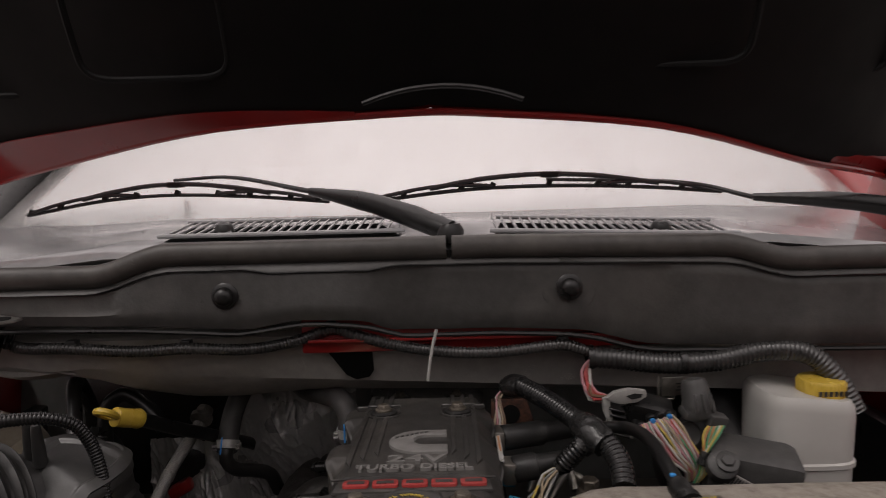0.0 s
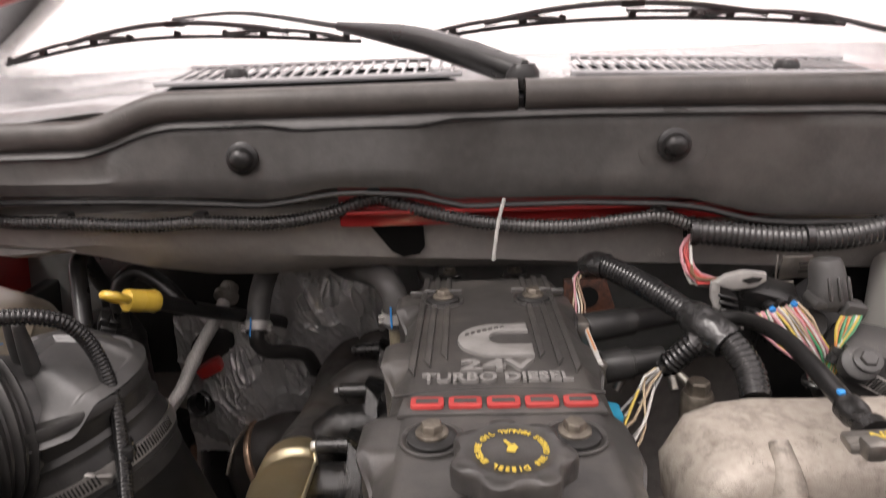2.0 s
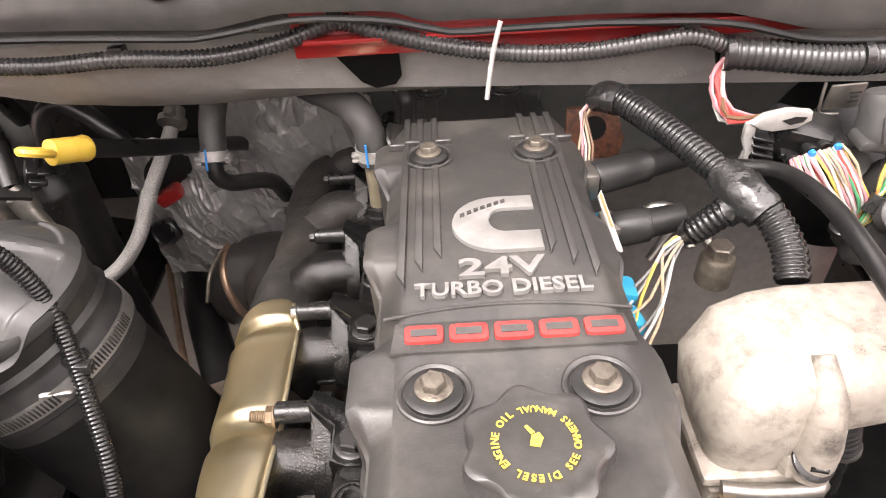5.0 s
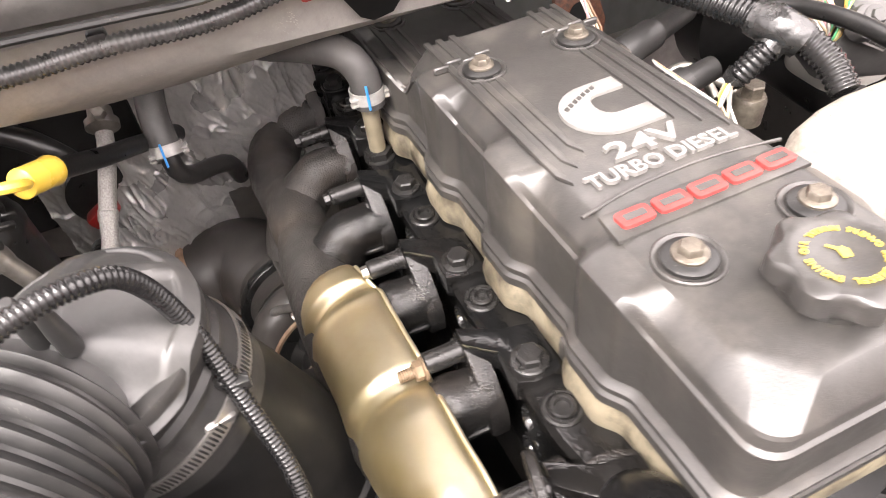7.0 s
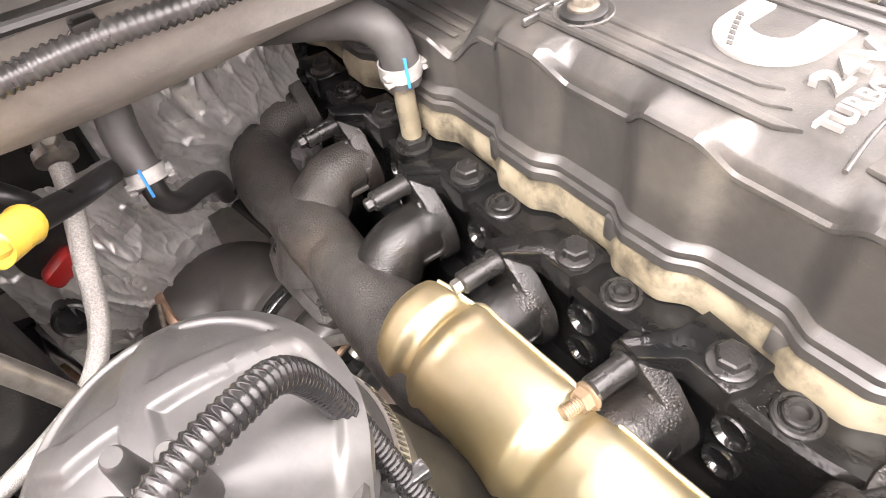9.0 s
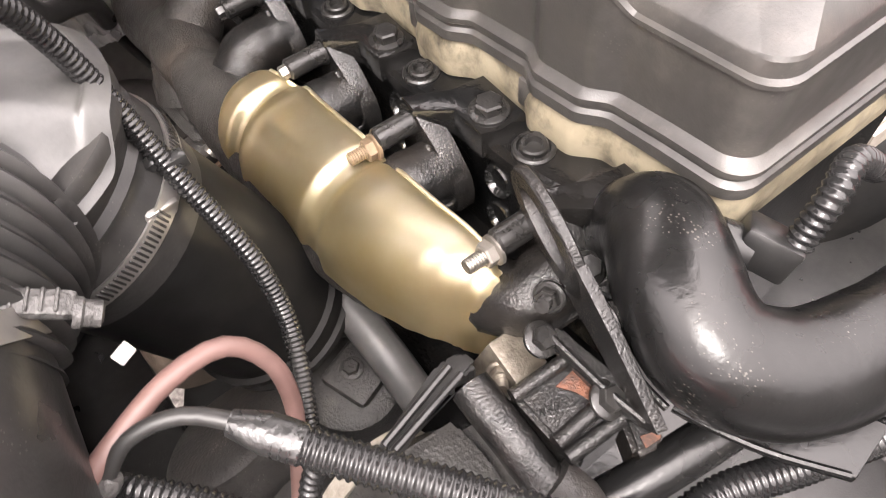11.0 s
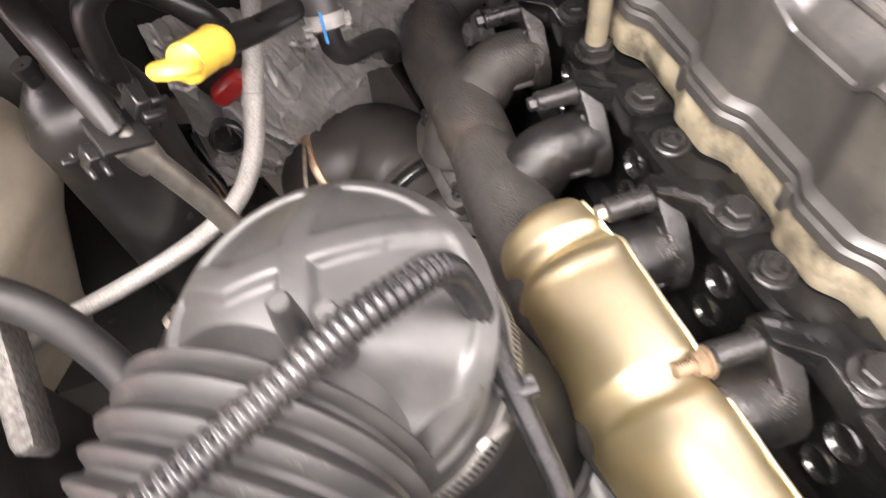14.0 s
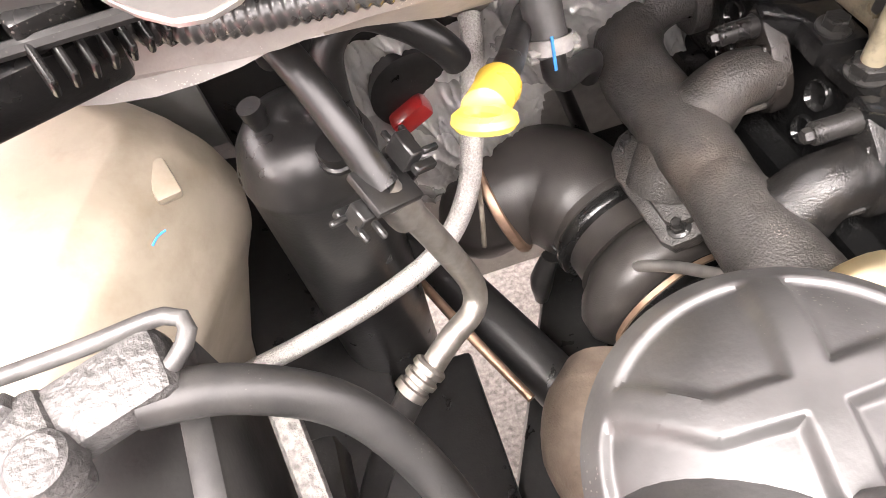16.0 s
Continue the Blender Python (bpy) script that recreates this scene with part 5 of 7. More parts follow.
def band_slots(parent, c, d, r, p0, spread, step, gap):
    """Cut marks along a clamp band, on both sides of its screw."""
    d = Vector(d).normalized()
    a = (Vector((1, 0, 0)) - d * d.x).normalized()
    b = d.cross(a)
    q = Vector(p0) - Vector(c)
    mid = math.atan2(q.dot(b), q.dot(a))
    n = int(spread / step)
    for k in range(-n, n + 1):
        if abs(k * step) < gap:
            continue
        t = mid + k * step
        rad = a * math.cos(t) + b * math.sin(t)
        m = Matrix((d.cross(rad), rad, d)).transposed()
        part("clamp_slot", box(Vector(c) + rad * r, (0.0015, 0.0012, 0.0085), 0.0003, m, 1), DARKBOLT, parent)


band_slots(cl, c0 + axis * 0.0732, axis, 0.0702, (-0.302, 0.891, 1.211), 0.95, 0.042, 0.16)
part("clamp_screw", box((-0.303, 0.880, 1.208), (0.022, 0.014, 0.013), 0.003, rot(15, 20, 25)), ZINC, cl)
part("turbo_pipe", rows_to_bm([oval(c0 + axis * s, axis, r, 40) for s, r in ((0.09, 0.0645), (0.245, 0.0645), (0.247, 0.069), (0.255, 0.069), (0.257, 0.0655), (0.265, 0.0655), (0.267, 0.069), (0.273, 0.069), (0.275, 0.061))]), PIPEM, du, "smooth black turbo inlet pipe")
part("lower_elbow", tube([c0 + axis * 0.272, c0 + axis * 0.30 + Vector((0.005, 0.03, 0)), Vector((-0.26, 1.02, 0.93))], 0.064, 24), DIRTBLK, du)
part("cuff", tube([(-0.374, 0.904, 1.235), (-0.380, 0.895, 1.240), (-0.387, 0.885, 1.2450)], (0.0555, 0.0570, 0.0578), 48, 0.006), LIDM, du, "smooth rubber neck")
bel = [(-0.381, 0.8955, 1.2450), (-0.394, 0.8745, 1.2480), (-0.408, 0.853, 1.2475), (-0.419, 0.837, 1.2440)]
part("bellows", tube(bel, (0.0612, 0.0610, 0.0605, 0.060), 48, pitch=0.0095, depth=0.0056), RUBBER, du, "ribbed black rubber bellows")
cd = Vector((-0.22, -0.75, -0.55)).normalized()
c2 = part("hose_clamp", lathe(Vector((-0.420, 0.838, 1.2545)), cd, [(0, 0.062), (0, 0.0635), (0.0125, 0.0635), (0.0125, 0.062)], 56, (False, False)), ZINC, du, "slotted stainless hose clamp")
band_slots(c2, Vector((-0.420, 0.838, 1.2545)) + cd * 0.0062, cd, 0.0635, (-0.357, 0.816, 1.258), 0.9, 0.05, 0.3)
part("clamp_screw", join(box((-0.357, 0.816, 1.258), (0.030, 0.012, 0.008), 0.003, rot(10, 28, -25)), *[box(Vector((-0.366, 0.8195, 1.2665)) + Vector((0.0042, -0.0018, -0.0022)) * i, (0.0016, 0.010, 0.003), 0.0005, rot(10, 28, -25), 1) for i in range(5)], lathe((-0.347, 0.806, 1.254), (0.75, -0.35, -0.5), [(0, 0.0065), (0.003, 0.0065), (0.004, 0.0055), (0.010, 0.0055), (0.011, 0.003)], 14)), LEAD, c2)
part("tag", box((-0.343, 0.796, 1.228), (0.0085, 0.002, 0.0065), 0.0005, rot(-40, 0, 25), 1), CLIPM, c2, "pale folded tag")
part("filter_pipe", tube([(-0.421, 0.831, 1.250), (-0.432, 0.800, 1.230), (-0.458, 0.755, 1.17), (-0.485, 0.72, 1.10), (-0.50, 0.68, 1.0), (-0.51, 0.62, 0.9)], (0.060, 0.063, 0.064, 0.064, 0.064, 0.064), 32), BLACK, du, "smooth black air filter pipe")

lm = thing("engine_harness", (-0.29, 0.85, 1.1), "black split-loom wiring harness clipped to the duct", "wiring harness")
part("loom", tube([(-0.52, 0.80, 1.31), (-0.45, 0.828, 1.332), (-0.40, 0.848, 1.342), (-0.37, 0.862, 1.344), (-0.342, 0.878, 1.342), (-0.322, 0.888, 1.337), (-0.308, 0.898, 1.325), (-0.299, 0.905, 1.298), (-0.292, 0.903, 1.262), (-0.286, 0.889, 1.226), (-0.280, 0.872, 1.198), (-0.274, 0.852, 1.165), (-0.275, 0.834, 1.130), (-0.285, 0.81, 1.105), (-0.299, 0.784, 1.085)], 0.0056, 12, pitch=0.0032, depth=0.0009), LOOM, lm)
part("tie", join(lathe((-0.288, 0.893, 1.222), (-0.3, 0.5, 0.9), [(0, 0.008), (0.004, 0.0095), (0.008, 0.008)], 12), box((-0.281, 0.887, 1.224), (0.012, 0.008, 0.008), 0.001)), TAPE, lm, "black cable tie")

dp = thing("oil_dipstick", (-0.33, 1.25, 1.1), "yellow-handled dipstick in a black steel tube", "dipstick")
h0, h1 = Vector((-0.397, 1.126, 1.250)), Vector((-0.380, 1.155, 1.236))
part("handle", join(lathe(h0, h1 - h0, [(0, 0.009), (0.002, 0.0125), (0.030, 0.0125), (0.036, 0.0135), (0.040, 0.012)], 20)), YELLOW, dp)
lp = []
dv = (h0 - h1).normalized()
for i in range(19):
    a = math.tau * i / 18
    lp.append(h0 + Vector((-0.2, -0.80, 0.55)).normalized() * (0.014 - 0.016 * math.cos(a)) + Vector((0.80, -0.5, 0.2)).normalized() * 0.013 * math.sin(a))
part("pull_ring", tube(lp, 0.0046, 8, 0.006), YELLOW, dp, "yellow pull ring")
part("tube", tube([h1 - dv * -0.002, (-0.352, 1.215, 1.197), (-0.320, 1.29, 1.152), (-0.28, 1.38, 1.09), (-0.24, 1.43, 0.98), (-0.18, 1.44, 0.8)], 0.0095, 14), BLACK, dp)

wh = thing("braided_hose", (-0.45, 1.2, 1.0), "silver braided sleeve hose curving through the bay", "hose")
part("hose", tube([(-0.357, 1.298, 1.172), (-0.361, 1.280, 1.160), (-0.379, 1.235, 1.125), (-0.398, 1.205, 1.082), (-0.432, 1.187, 1.047), (-0.49, 1.178, 1.02), (-0.56, 1.172, 1.0), (-0.625, 1.168, 0.985), (-0.66, 1.16, 0.97)], 0.0088, 16, 0.008), BRAID, wh)

part("end_fitting", join(lathe((-0.356, 1.302, 1.176), (0.1, 0.8, 0.5), [(-0.004, 0.010), (0.0, 0.017), (0.008, 0.017), (0.010, 0.013), (0.022, 0.012)], 24), hexbolt((-0.352, 1.30, 1.192), (0, -0.4, 0.9), 0.007, 0.007)), STEEL, wh, "dirty metal line fitting")
part("ferrule", lathe((-0.379, 1.235, 1.125), (-0.3, -0.5, -0.7), [(0, 0.0088), (0.001, 0.0098), (0.012, 0.0098), (0.013, 0.0088)], 18), BRAID, wh)
ac = thing("accumulator", (-0.50, 1.215, 0.9), "satin black cooling accumulator canister", "canister")
part("can", lathe((-0.502, 1.241, 0.76), (0.0, 0.0, 1), [(0, 0.040), (0.006, 0.050), (0.375, 0.051), (0.378, 0.052), (0.384, 0.052), (0.387, 0.0505), (0.402, 0.046), (0.418, 0.035), (0.424, 0.02), (0.426, 0.008)], 40), BLACK, ac)
part("port", lathe((-0.520, 1.24, 1.165), (-0.1, 0, 1), [(0, 0.009), (0.012, 0.009), (0.013, 0.007), (0.026, 0.007), (0.027, 0.0085), (0.036, 0.0085)], 16), BLACK, ac)
part("port", lathe((-0.480, 1.200, 1.17), (0.1, -0.2, 1), [(0, 0.012), (0.004, 0.012), (0.005, 0.010), (0.012, 0.010), (0.013, 0.012), (0.018, 0.012)], 16), BLACK, ac)
l1 = thing("cooling_line", (-0.45, 1.12, 1.05), "black and dull metal cooling line with a clip", "cooling line")
part("line", tube([(-0.500, 1.262, 1.215), (-0.500, 1.235, 1.262), (-0.485, 1.195, 1.268), (-0.470, 1.165, 1.242), (-0.456, 1.135, 1.208)], 0.0098, 16, 0.008), BLACK, l1)
part("lower_line", tube([(-0.456, 1.135, 1.208), (-0.446, 1.130, 1.185), (-0.428, 1.126, 1.13), (-0.419, 1.119, 1.098), (-0.424, 1.108, 1.084), (-0.445, 1.095, 1.080), (-0.470, 1.078, 1.070)], 0.0088, 16, 0.006), STEEL, l1, "dull metal line")
part("collar", lathe((-0.453, 1.134, 1.200), (0.25, -0.1, -0.95), [(0, 0.010), (0.001, 0.0125), (0.014, 0.0125), (0.022, 0.0115), (0.024, 0.009)], 20), STEEL, l1)
part("crimp", lathe((-0.462, 1.083, 1.076), (-0.72, -0.35, -0.35), [(0, 0.010), (0.002, 0.0125), (0.006, 0.0125), (0.007, 0.0105), (0.010, 0.0105), (0.011, 0.0125), (0.015, 0.0125), (0.016, 0.0105), (0.019, 0.0105), (0.020, 0.0125), (0.026, 0.0125), (0.027, 0.010)], 24), STEEL, l1, "crimped metal sleeve")
part("rubber_line", tube([(-0.480, 1.074, 1.064), (-0.508, 1.055, 1.035), (-0.54, 1.03, 0.98), (-0.56, 1.0, 0.9)], 0.0105, 14), RUBBER, l1, "black rubber line")
ck = part("clip", box((-0.455, 1.134, 1.209), (0.034, 0.03, 0.006), 0.0015, rot(20, 25, 30)), BLACK, l1, "black plastic line clip with prongs")
for o, sz3 in (((0.016, 0.014, 0.008), (0.010, 0.018, 0.016)), ((-0.018, -0.012, -0.004), (0.012, 0.014, 0.016)), ((0.024, 0.006, 0.0), (0.016, 0.006, 0.006)), ((-0.026, -0.004, -0.006), (0.014, 0.006, 0.006)), ((0.020, 0.022, 0.012), (0.004, 0.012, 0.004)), ((0.010, 0.024, 0.010), (0.004, 0.012, 0.004)), ((0.030, 0.012, 0.006), (0.012, 0.004, 0.004)), ((-0.030, -0.012, -0.002), (0.012, 0.004, 0.004)), ((-0.020, -0.022, -0.006), (0.004, 0.012, 0.004)), ((-0.010, -0.024, -0.004), (0.004, 0.012, 0.004))):
    part("prong", box(Vector((-0.455, 1.134, 1.209)) + Vector(o), sz3, 0.001, rot(20, 25, 30), 1), BLACK, ck)
l2 = thing("cooling_line", (-0.43, 1.24, 1.18), "arched black cooling line beside the canister", "cooling line")
part("line", tube([(-0.468, 1.230, 1.16), (-0.468, 1.234, 1.20), (-0.462, 1.240, 1.228), (-0.440, 1.245, 1.240), (-0.412, 1.240, 1.226), (-0.392, 1.234, 1.206), (-0.384, 1.236, 1.19)], 0.0108, 16, 0.006), BLACK, l2)
part("nut", lathe((-0.468, 1.230, 1.155), (0, 0, 1), [(0, 0.012), (0.004, 0.012), (0.005, 0.0105), (0.01, 0.0105), (0.011, 0.012), (0.016, 0.012)], 16), BLACK, l2)

bl = thing("milky_reservoir", (-0.68, 1.2, 0.9), "aged translucent plastic reservoir with yellowed walls", "reservoir")
out = [(-0.86, 1.06), (-0.665, 1.075), (-0.625, 1.15), (-0.567, 1.268), (-0.572, 1.31), (-0.605, 1.345), (-0.70, 1.39), (-0.86, 1.40)]
rows = [[(x * k + (1 - k) * -0.70, y * k + (1 - k) * 1.21, z + 0.02 * (1.2 - y) - 0.04 * (x + 0.7)) for x, y in out] for z, k in ((0.80, 0.3), (0.92, 0.52), (1.03, 0.83), (1.065, 0.97), (1.085, 1.0), (1.13, 0.95), (1.175, 0.84), (1.20, 0.66))]
bm = rows_to_bm(rows)
bmesh.ops.bevel(bm, geom=bm.edges[:], offset=0.006, segments=2, affect="EDGES", profile=0.5)
part("tank", bm, MILKY, bl, angle=80)
for px, py in ((-0.60, 1.235), (-0.64, 1.275)):
    part("tab", box((px, py, 1.165), (0.018, 0.03, 0.012), 0.003, rot(25, 10, 20)), MILKY, bl)
part("pen_mark", tube([(-0.606, 1.178, 1.170), (-0.602, 1.184, 1.1705), (-0.597, 1.187, 1.170)], 0.0008, 6), BLUE, bl, "blue pen mark")

bat = thing("battery", (-0.66, 0.99, 1.0), "black battery with textured top under a felt strip", "battery")
part("case", box((-0.655, 0.945, 1.11), (0.19, 0.19, 0.22), 0.006), BLACK, bat)
part("edge_rail", box((-0.556, 0.985, 1.19), (0.014, 0.15, 0.10), 0.003, rot(0, 0, 6)), RUBBER, bat)
solo("felt_strip", box((-0.533, 1.0, 1.175), (0.014, 0.085, 0.05), 0.008, rot(20, 10, 10)), FELT, "frayed grey felt strip beside the battery", "felt strip")
te = thing("battery_terminal", (-0.58, 1.03, 1.22), "corroded lead battery terminal clamp with bolts", "battery terminal")
part("clamp", join(box((-0.585, 1.030, 1.262), (0.062, 0.032, 0.022), 0.006, rot(8, -6, 14)), box((-0.612, 1.016, 1.262), (0.03, 0.045, 0.024), 0.006, rot(4, -4, 20))), LEAD, te)
part("post", lathe((-0.604, 1.008, 1.262), (0, 0, 1), [(0, 0.014), (0.012, 0.0125), (0.014, 0.010)], 20), LEAD, te)
part("bolt", join(hexbolt((-0.618, 1.032, 1.27), (-0.3, 0.2, 0.9), 0.007, 0.008), hexbolt((-0.628, 1.01, 1.268), (-0.6, 0, 0.5), 0.006, 0.008)), LEAD, te)
part("strap", tube([(-0.70, 1.05, 1.272), (-0.64, 1.048, 1.273), (-0.59, 1.048, 1.275), (-0.553, 1.050, 1.276), (-0.545, 1.042, 1.274), (-0.553, 1.032, 1.270), (-0.565, 1.03, 1.266)], 0.0038, 10, 0.005), STRAPM, te, "bent steel strap wire")
solo("battery_cable", tube([(-0.572, 1.024, 1.262), (-0.54, 1.024, 1.250), (-0.505, 1.016, 1.222), (-0.482, 0.995, 1.19), (-0.465, 0.96, 1.15), (-0.455, 0.91, 1.08), (-0.45, 0.87, 1.0)], 0.0105, 16, 0.008), RUBBER, "thick black battery cable", "cable")

# fuse box that hangs on the rail above the reservoir
fb = thing("fuse_box", (-0.57, 1.10, 1.30), "glossy black fuse box with red covers on the firewall rail", "fuse box")
part("case", box((-0.590, 1.112, 1.358), (0.12, 0.046, 0.03), 0.004, rot(18, 4, 22)), SHINY, fb)
for i in range(4):
    c = Vector((-0.640, 1.080, 1.374)).lerp(Vector((-0.545, 1.118, 1.374)), i / 3)
    fz = part("fuse_block", box(c, (0.024, 0.034, 0.016), 0.003, rot(14, 4, 22)), SHINY, fb)
    part("ridge", box(c + Vector((0, -0.006, 0.010)), (0.020, 0.004, 0.006), 0.001, rot(14, 4, 22), 1), SHINY, fz)
for i in range(7):
    part("fuse_tab", box((-0.548 + 0.0055 * i, 1.098 + 0.0045 * i, 1.366 - 0.002 * i), (0.0026, 0.026, 0.010), 0.0008, rot(30, 10, 25), 1), SHINY, fb)
for c in ((-0.612, 1.104, 1.386), (-0.562, 1.122, 1.386)):
    part("fuse_cover", box(c, (0.020, 0.026, 0.010), 0.003, rot(14, 4, 22)), PAINT, fb, "red plastic cover")
hx = thing("heater_box", (-0.46, 1.44, 1.0), "black heater box on the firewall", "heater box")
part("case", box((-0.46, 1.44, 1.12), (0.26, 0.12, 0.22), 0.02), BLACK, hx)
part("outlet", lathe((-0.40, 1.375, 1.06), (0, -1, 0), [(0, 0.045), (0.02, 0.045), (0.024, 0.035)], 28), BLACK, hx)

# wrinkled heat blanket on the firewall behind the turbo
def wrinkle(p):
    """Soft bulges with thin sharp folds that run mostly up and down."""
    f = 0.014 * noise.noise(p * 11)
    for k, (sc, am, w) in enumerate(((13, 0.007, 0.06), (29, 0.0045, 0.06), (62, 0.0026, 0.08), (120, 0.0010, 0.12))):
        q = noise.noise(Vector((p.x * sc * 1.4 + p.z * sc * 0.4, p.z * sc * 0.55, k * 7.3)))
        f += am * math.exp(-abs(q) / w)
    return f


def blanket(x0, x1, z0, z1, fn, n=150):
    rows = []
    for i in range(n):
        x = x0 + (x1 - x0) * i / (n - 1)
        row = []
        for j in range(n):
            z = z0 + (z1 - z0) * j / (n - 1)
            p = Vector((x, fn(x, z), z))
            p.y -= wrinkle(p)
            row.append(p)
        rows.append(row)
    b = rows_to_bm(rows, False)
    bmesh.ops.solidify(b, geom=b.faces[:], thickness=0.003)
    return b


solo("heat_blanket", blanket(-0.33, -0.12, 1.0, 1.24, lambda x, z: 1.362 - 0.03 * math.exp(-((x + 0.23) / 0.07) ** 2 - ((z - 1.15) / 0.06) ** 2)), FOIL, "wrinkled dark foil heat blanket on the firewall", "heat blanket", angle=80)
solo("heat_blanket", blanket(-0.47, -0.27, 0.88, 1.12, lambda x, z: 1.372 - 0.04 * math.exp(-((x + 0.37) / 0.06) ** 2 - ((z - 1.0) / 0.1) ** 2)), FOIL, "crumpled dark foil blanket with a round hole", "heat blanket", angle=80)
solo("blanket_grommet", lathe((-0.436, 1.338, 0.985), (-0.1, -1, 0.3), [(-0.02, 0.02), (0.004, 0.02), (0.006, 0.0175), (0.004, 0.0155), (-0.012, 0.0145), (-0.014, 0.004)], 28), BLACK, "dark round hole in the foil blanket", "grommet")
solo("frame_rail", join(box((-0.38, 1.05, 0.66), (0.09, 0.9, 0.11), 0.012, rot(0, 0, -28))), BLACK, "black steel frame rail deep in the bay", "frame rail")
solo("copper_heat_plate", tube([(-0.50, 1.42, 0.85), (-0.455, 1.30, 0.84), (-0.415, 1.20, 0.835), (-0.38, 1.12, 0.83)], (0.006, 0.005, 0.006, 0.005), 10), COPPER, "copper-tinted heat strip beside the black pipe", "heat strip")
solo("drive_tube", tube([(-0.50, 1.52, 0.82), (-0.435, 1.35, 0.80), (-0.345, 1.147, 0.79), (-0.28, 0.98, 0.78)], 0.030, 20), BLACK, "thick black pipe running down beside the turbo", "pipe")
solo("red_cover", box((-0.412, 1.345, 1.045), (0.042, 0.024, 0.022), 0.007, rot(0, -30, 0)), PAINT, "small red plastic cover on the firewall", "cover")
# dark lower bay: black sheets added as its shade, and the filter box
solo("bay_shade_sheet", box((-0.52, 0.62, 0.72), (0.34, 0.62, 0.02), 0.006), BLACK, "black sheet added as shade low in the bay", "splash shield", "splash shields")
solo("bay_shade_sheet", box((0.42, 0.85, 0.60), (0.56, 1.1, 0.02), 0.006), BLACK, "black sheet added as shade low in the bay", "splash shield", "splash shields")
solo("bay_shade_sheet", box((-0.62, 1.24, 0.86), (0.22, 0.60, 0.02), 0.006, rot(0, 14, 0)), BLACK, "black sheet added as shade low in the bay", "splash shield", "splash shields")
solo("bay_shade_sheet", box((-0.36, 0.72, 0.76), (0.30, 0.50, 0.02), 0.006), BLACK, "black sheet added as shade low in the bay", "splash shield", "splash shields")
solo("bay_shade_sheet", box((-0.12, 0.45, 0.62), (0.7, 0.5, 0.02), 0.006), BLACK, "black sheet added as shade low in the bay", "splash shield", "splash shields")
solo("bay_shade_sheet", box((-0.52, 1.0, 0.74), (0.20, 0.46, 0.02), 0.006), BLACK, "black sheet added as shade low in the bay", "splash shield", "splash shields")
solo("air_filter_box", box((-0.57, 0.58, 0.95), (0.26, 0.26, 0.32), 0.02), BLACK, "black plastic air filter box", "air filter box")
solo("battery_tray", box((-0.66, 0.96, 0.98), (0.22, 0.26, 0.05), 0.01), BLACK, "black plastic battery tray", "battery tray")
# ---- front of the engine ----

cp = thing("coolant_outlet", (-0.10, 0.66, 1.1), "thick glossy black enamelled coolant outlet pipe", "coolant pipe")
part("pipe", lumpy(tube([(-0.098, 0.735, 1.150), (-0.100, 0.728, 1.172), (-0.105, 0.714, 1.190), (-0.118, 0.694, 1.194), (-0.130, 0.672, 1.190), (-0.132, 0.652, 1.184), (-0.120, 0.634, 1.178), (-0.098, 0.620, 1.174), (-0.062, 0.611, 1.170), (-0.02, 0.605, 1.165)], (0.028, 0.029, 0.030, 0.031, 0.031, 0.031, 0.030, 0.029, 0.028, 0.028), 40, 0.004), (28, 0.0008), (70, 0.0003)), SHINY, cp, angle=80)
part("flange", lathe((-0.100, 0.738, 1.155), (-0.1, -0.3, 0.9), [(0, 0.038), (0.010, 0.038), (0.013, 0.031)], 32), CAST, cp)
part("flange_bolt", hexbolt((-0.137, 0.728, 1.168), (-0.1, -0.3, 0.9), 0.0075, 0.008, 0.010), DARKBOLT, cp)
lb = thing("lifting_bracket", (-0.16, 0.70, 1.15), "oily black steel lifting bracket with an eye", "bracket")
ea = Vector((0.16, 0.90, 0.40)).normalized()
en = Vector((0.81, -0.13, 0.08))
en = (en - ea * en.dot(ea)).normalized()
ew = ea.cross(en)
EYE = Matrix((ew, ea, en)).transposed().to_4x4()
EYE.translation = (-0.153, 0.744, 1.203)
ring = [(math.cos(math.tau * i / 40), math.sin(math.tau * i / 40)) for i in range(40)]
outer = rows_to_bm([[EYE @ Vector((u * a, v * b + c, h)) for u, v in ring] for a, b, c, h in ((0.0105, 0.024, 0.0, -0.003), (0.0205, 0.036, -0.002, -0.003), (0.0215, 0.037, -0.002, -0.002), (0.0215, 0.037, -0.002, 0.002), (0.0205, 0.036, -0.002, 0.003), (0.0105, 0.024, 0.0, 0.003), (0.0095, 0.023, 0.0, 0.0), (0.0105, 0.024, 0.0, -0.003))], True, (False, False))
part("eye", outer, CAST, lb)
part("leg", prism([(-0.020, -0.025), (0.016, -0.030), (0.012, -0.060), (0.010, -0.105), (-0.010, -0.108), (-0.018, -0.060)], -0.003, 0.003, 0.0012, EYE), CAST, lb)
part("leg_bolt", hexbolt(EYE @ Vector((-0.004, -0.052, 0.003)), en, 0.0075, 0.007, 0.010), DARKBOLT, lb)
part("side_bolt", hexbolt((-0.163, 0.728, 1.168), (-0.7, -0.3, 0.5), 0.007, 0.008, 0.009, 0.006), DARKBOLT, lb)
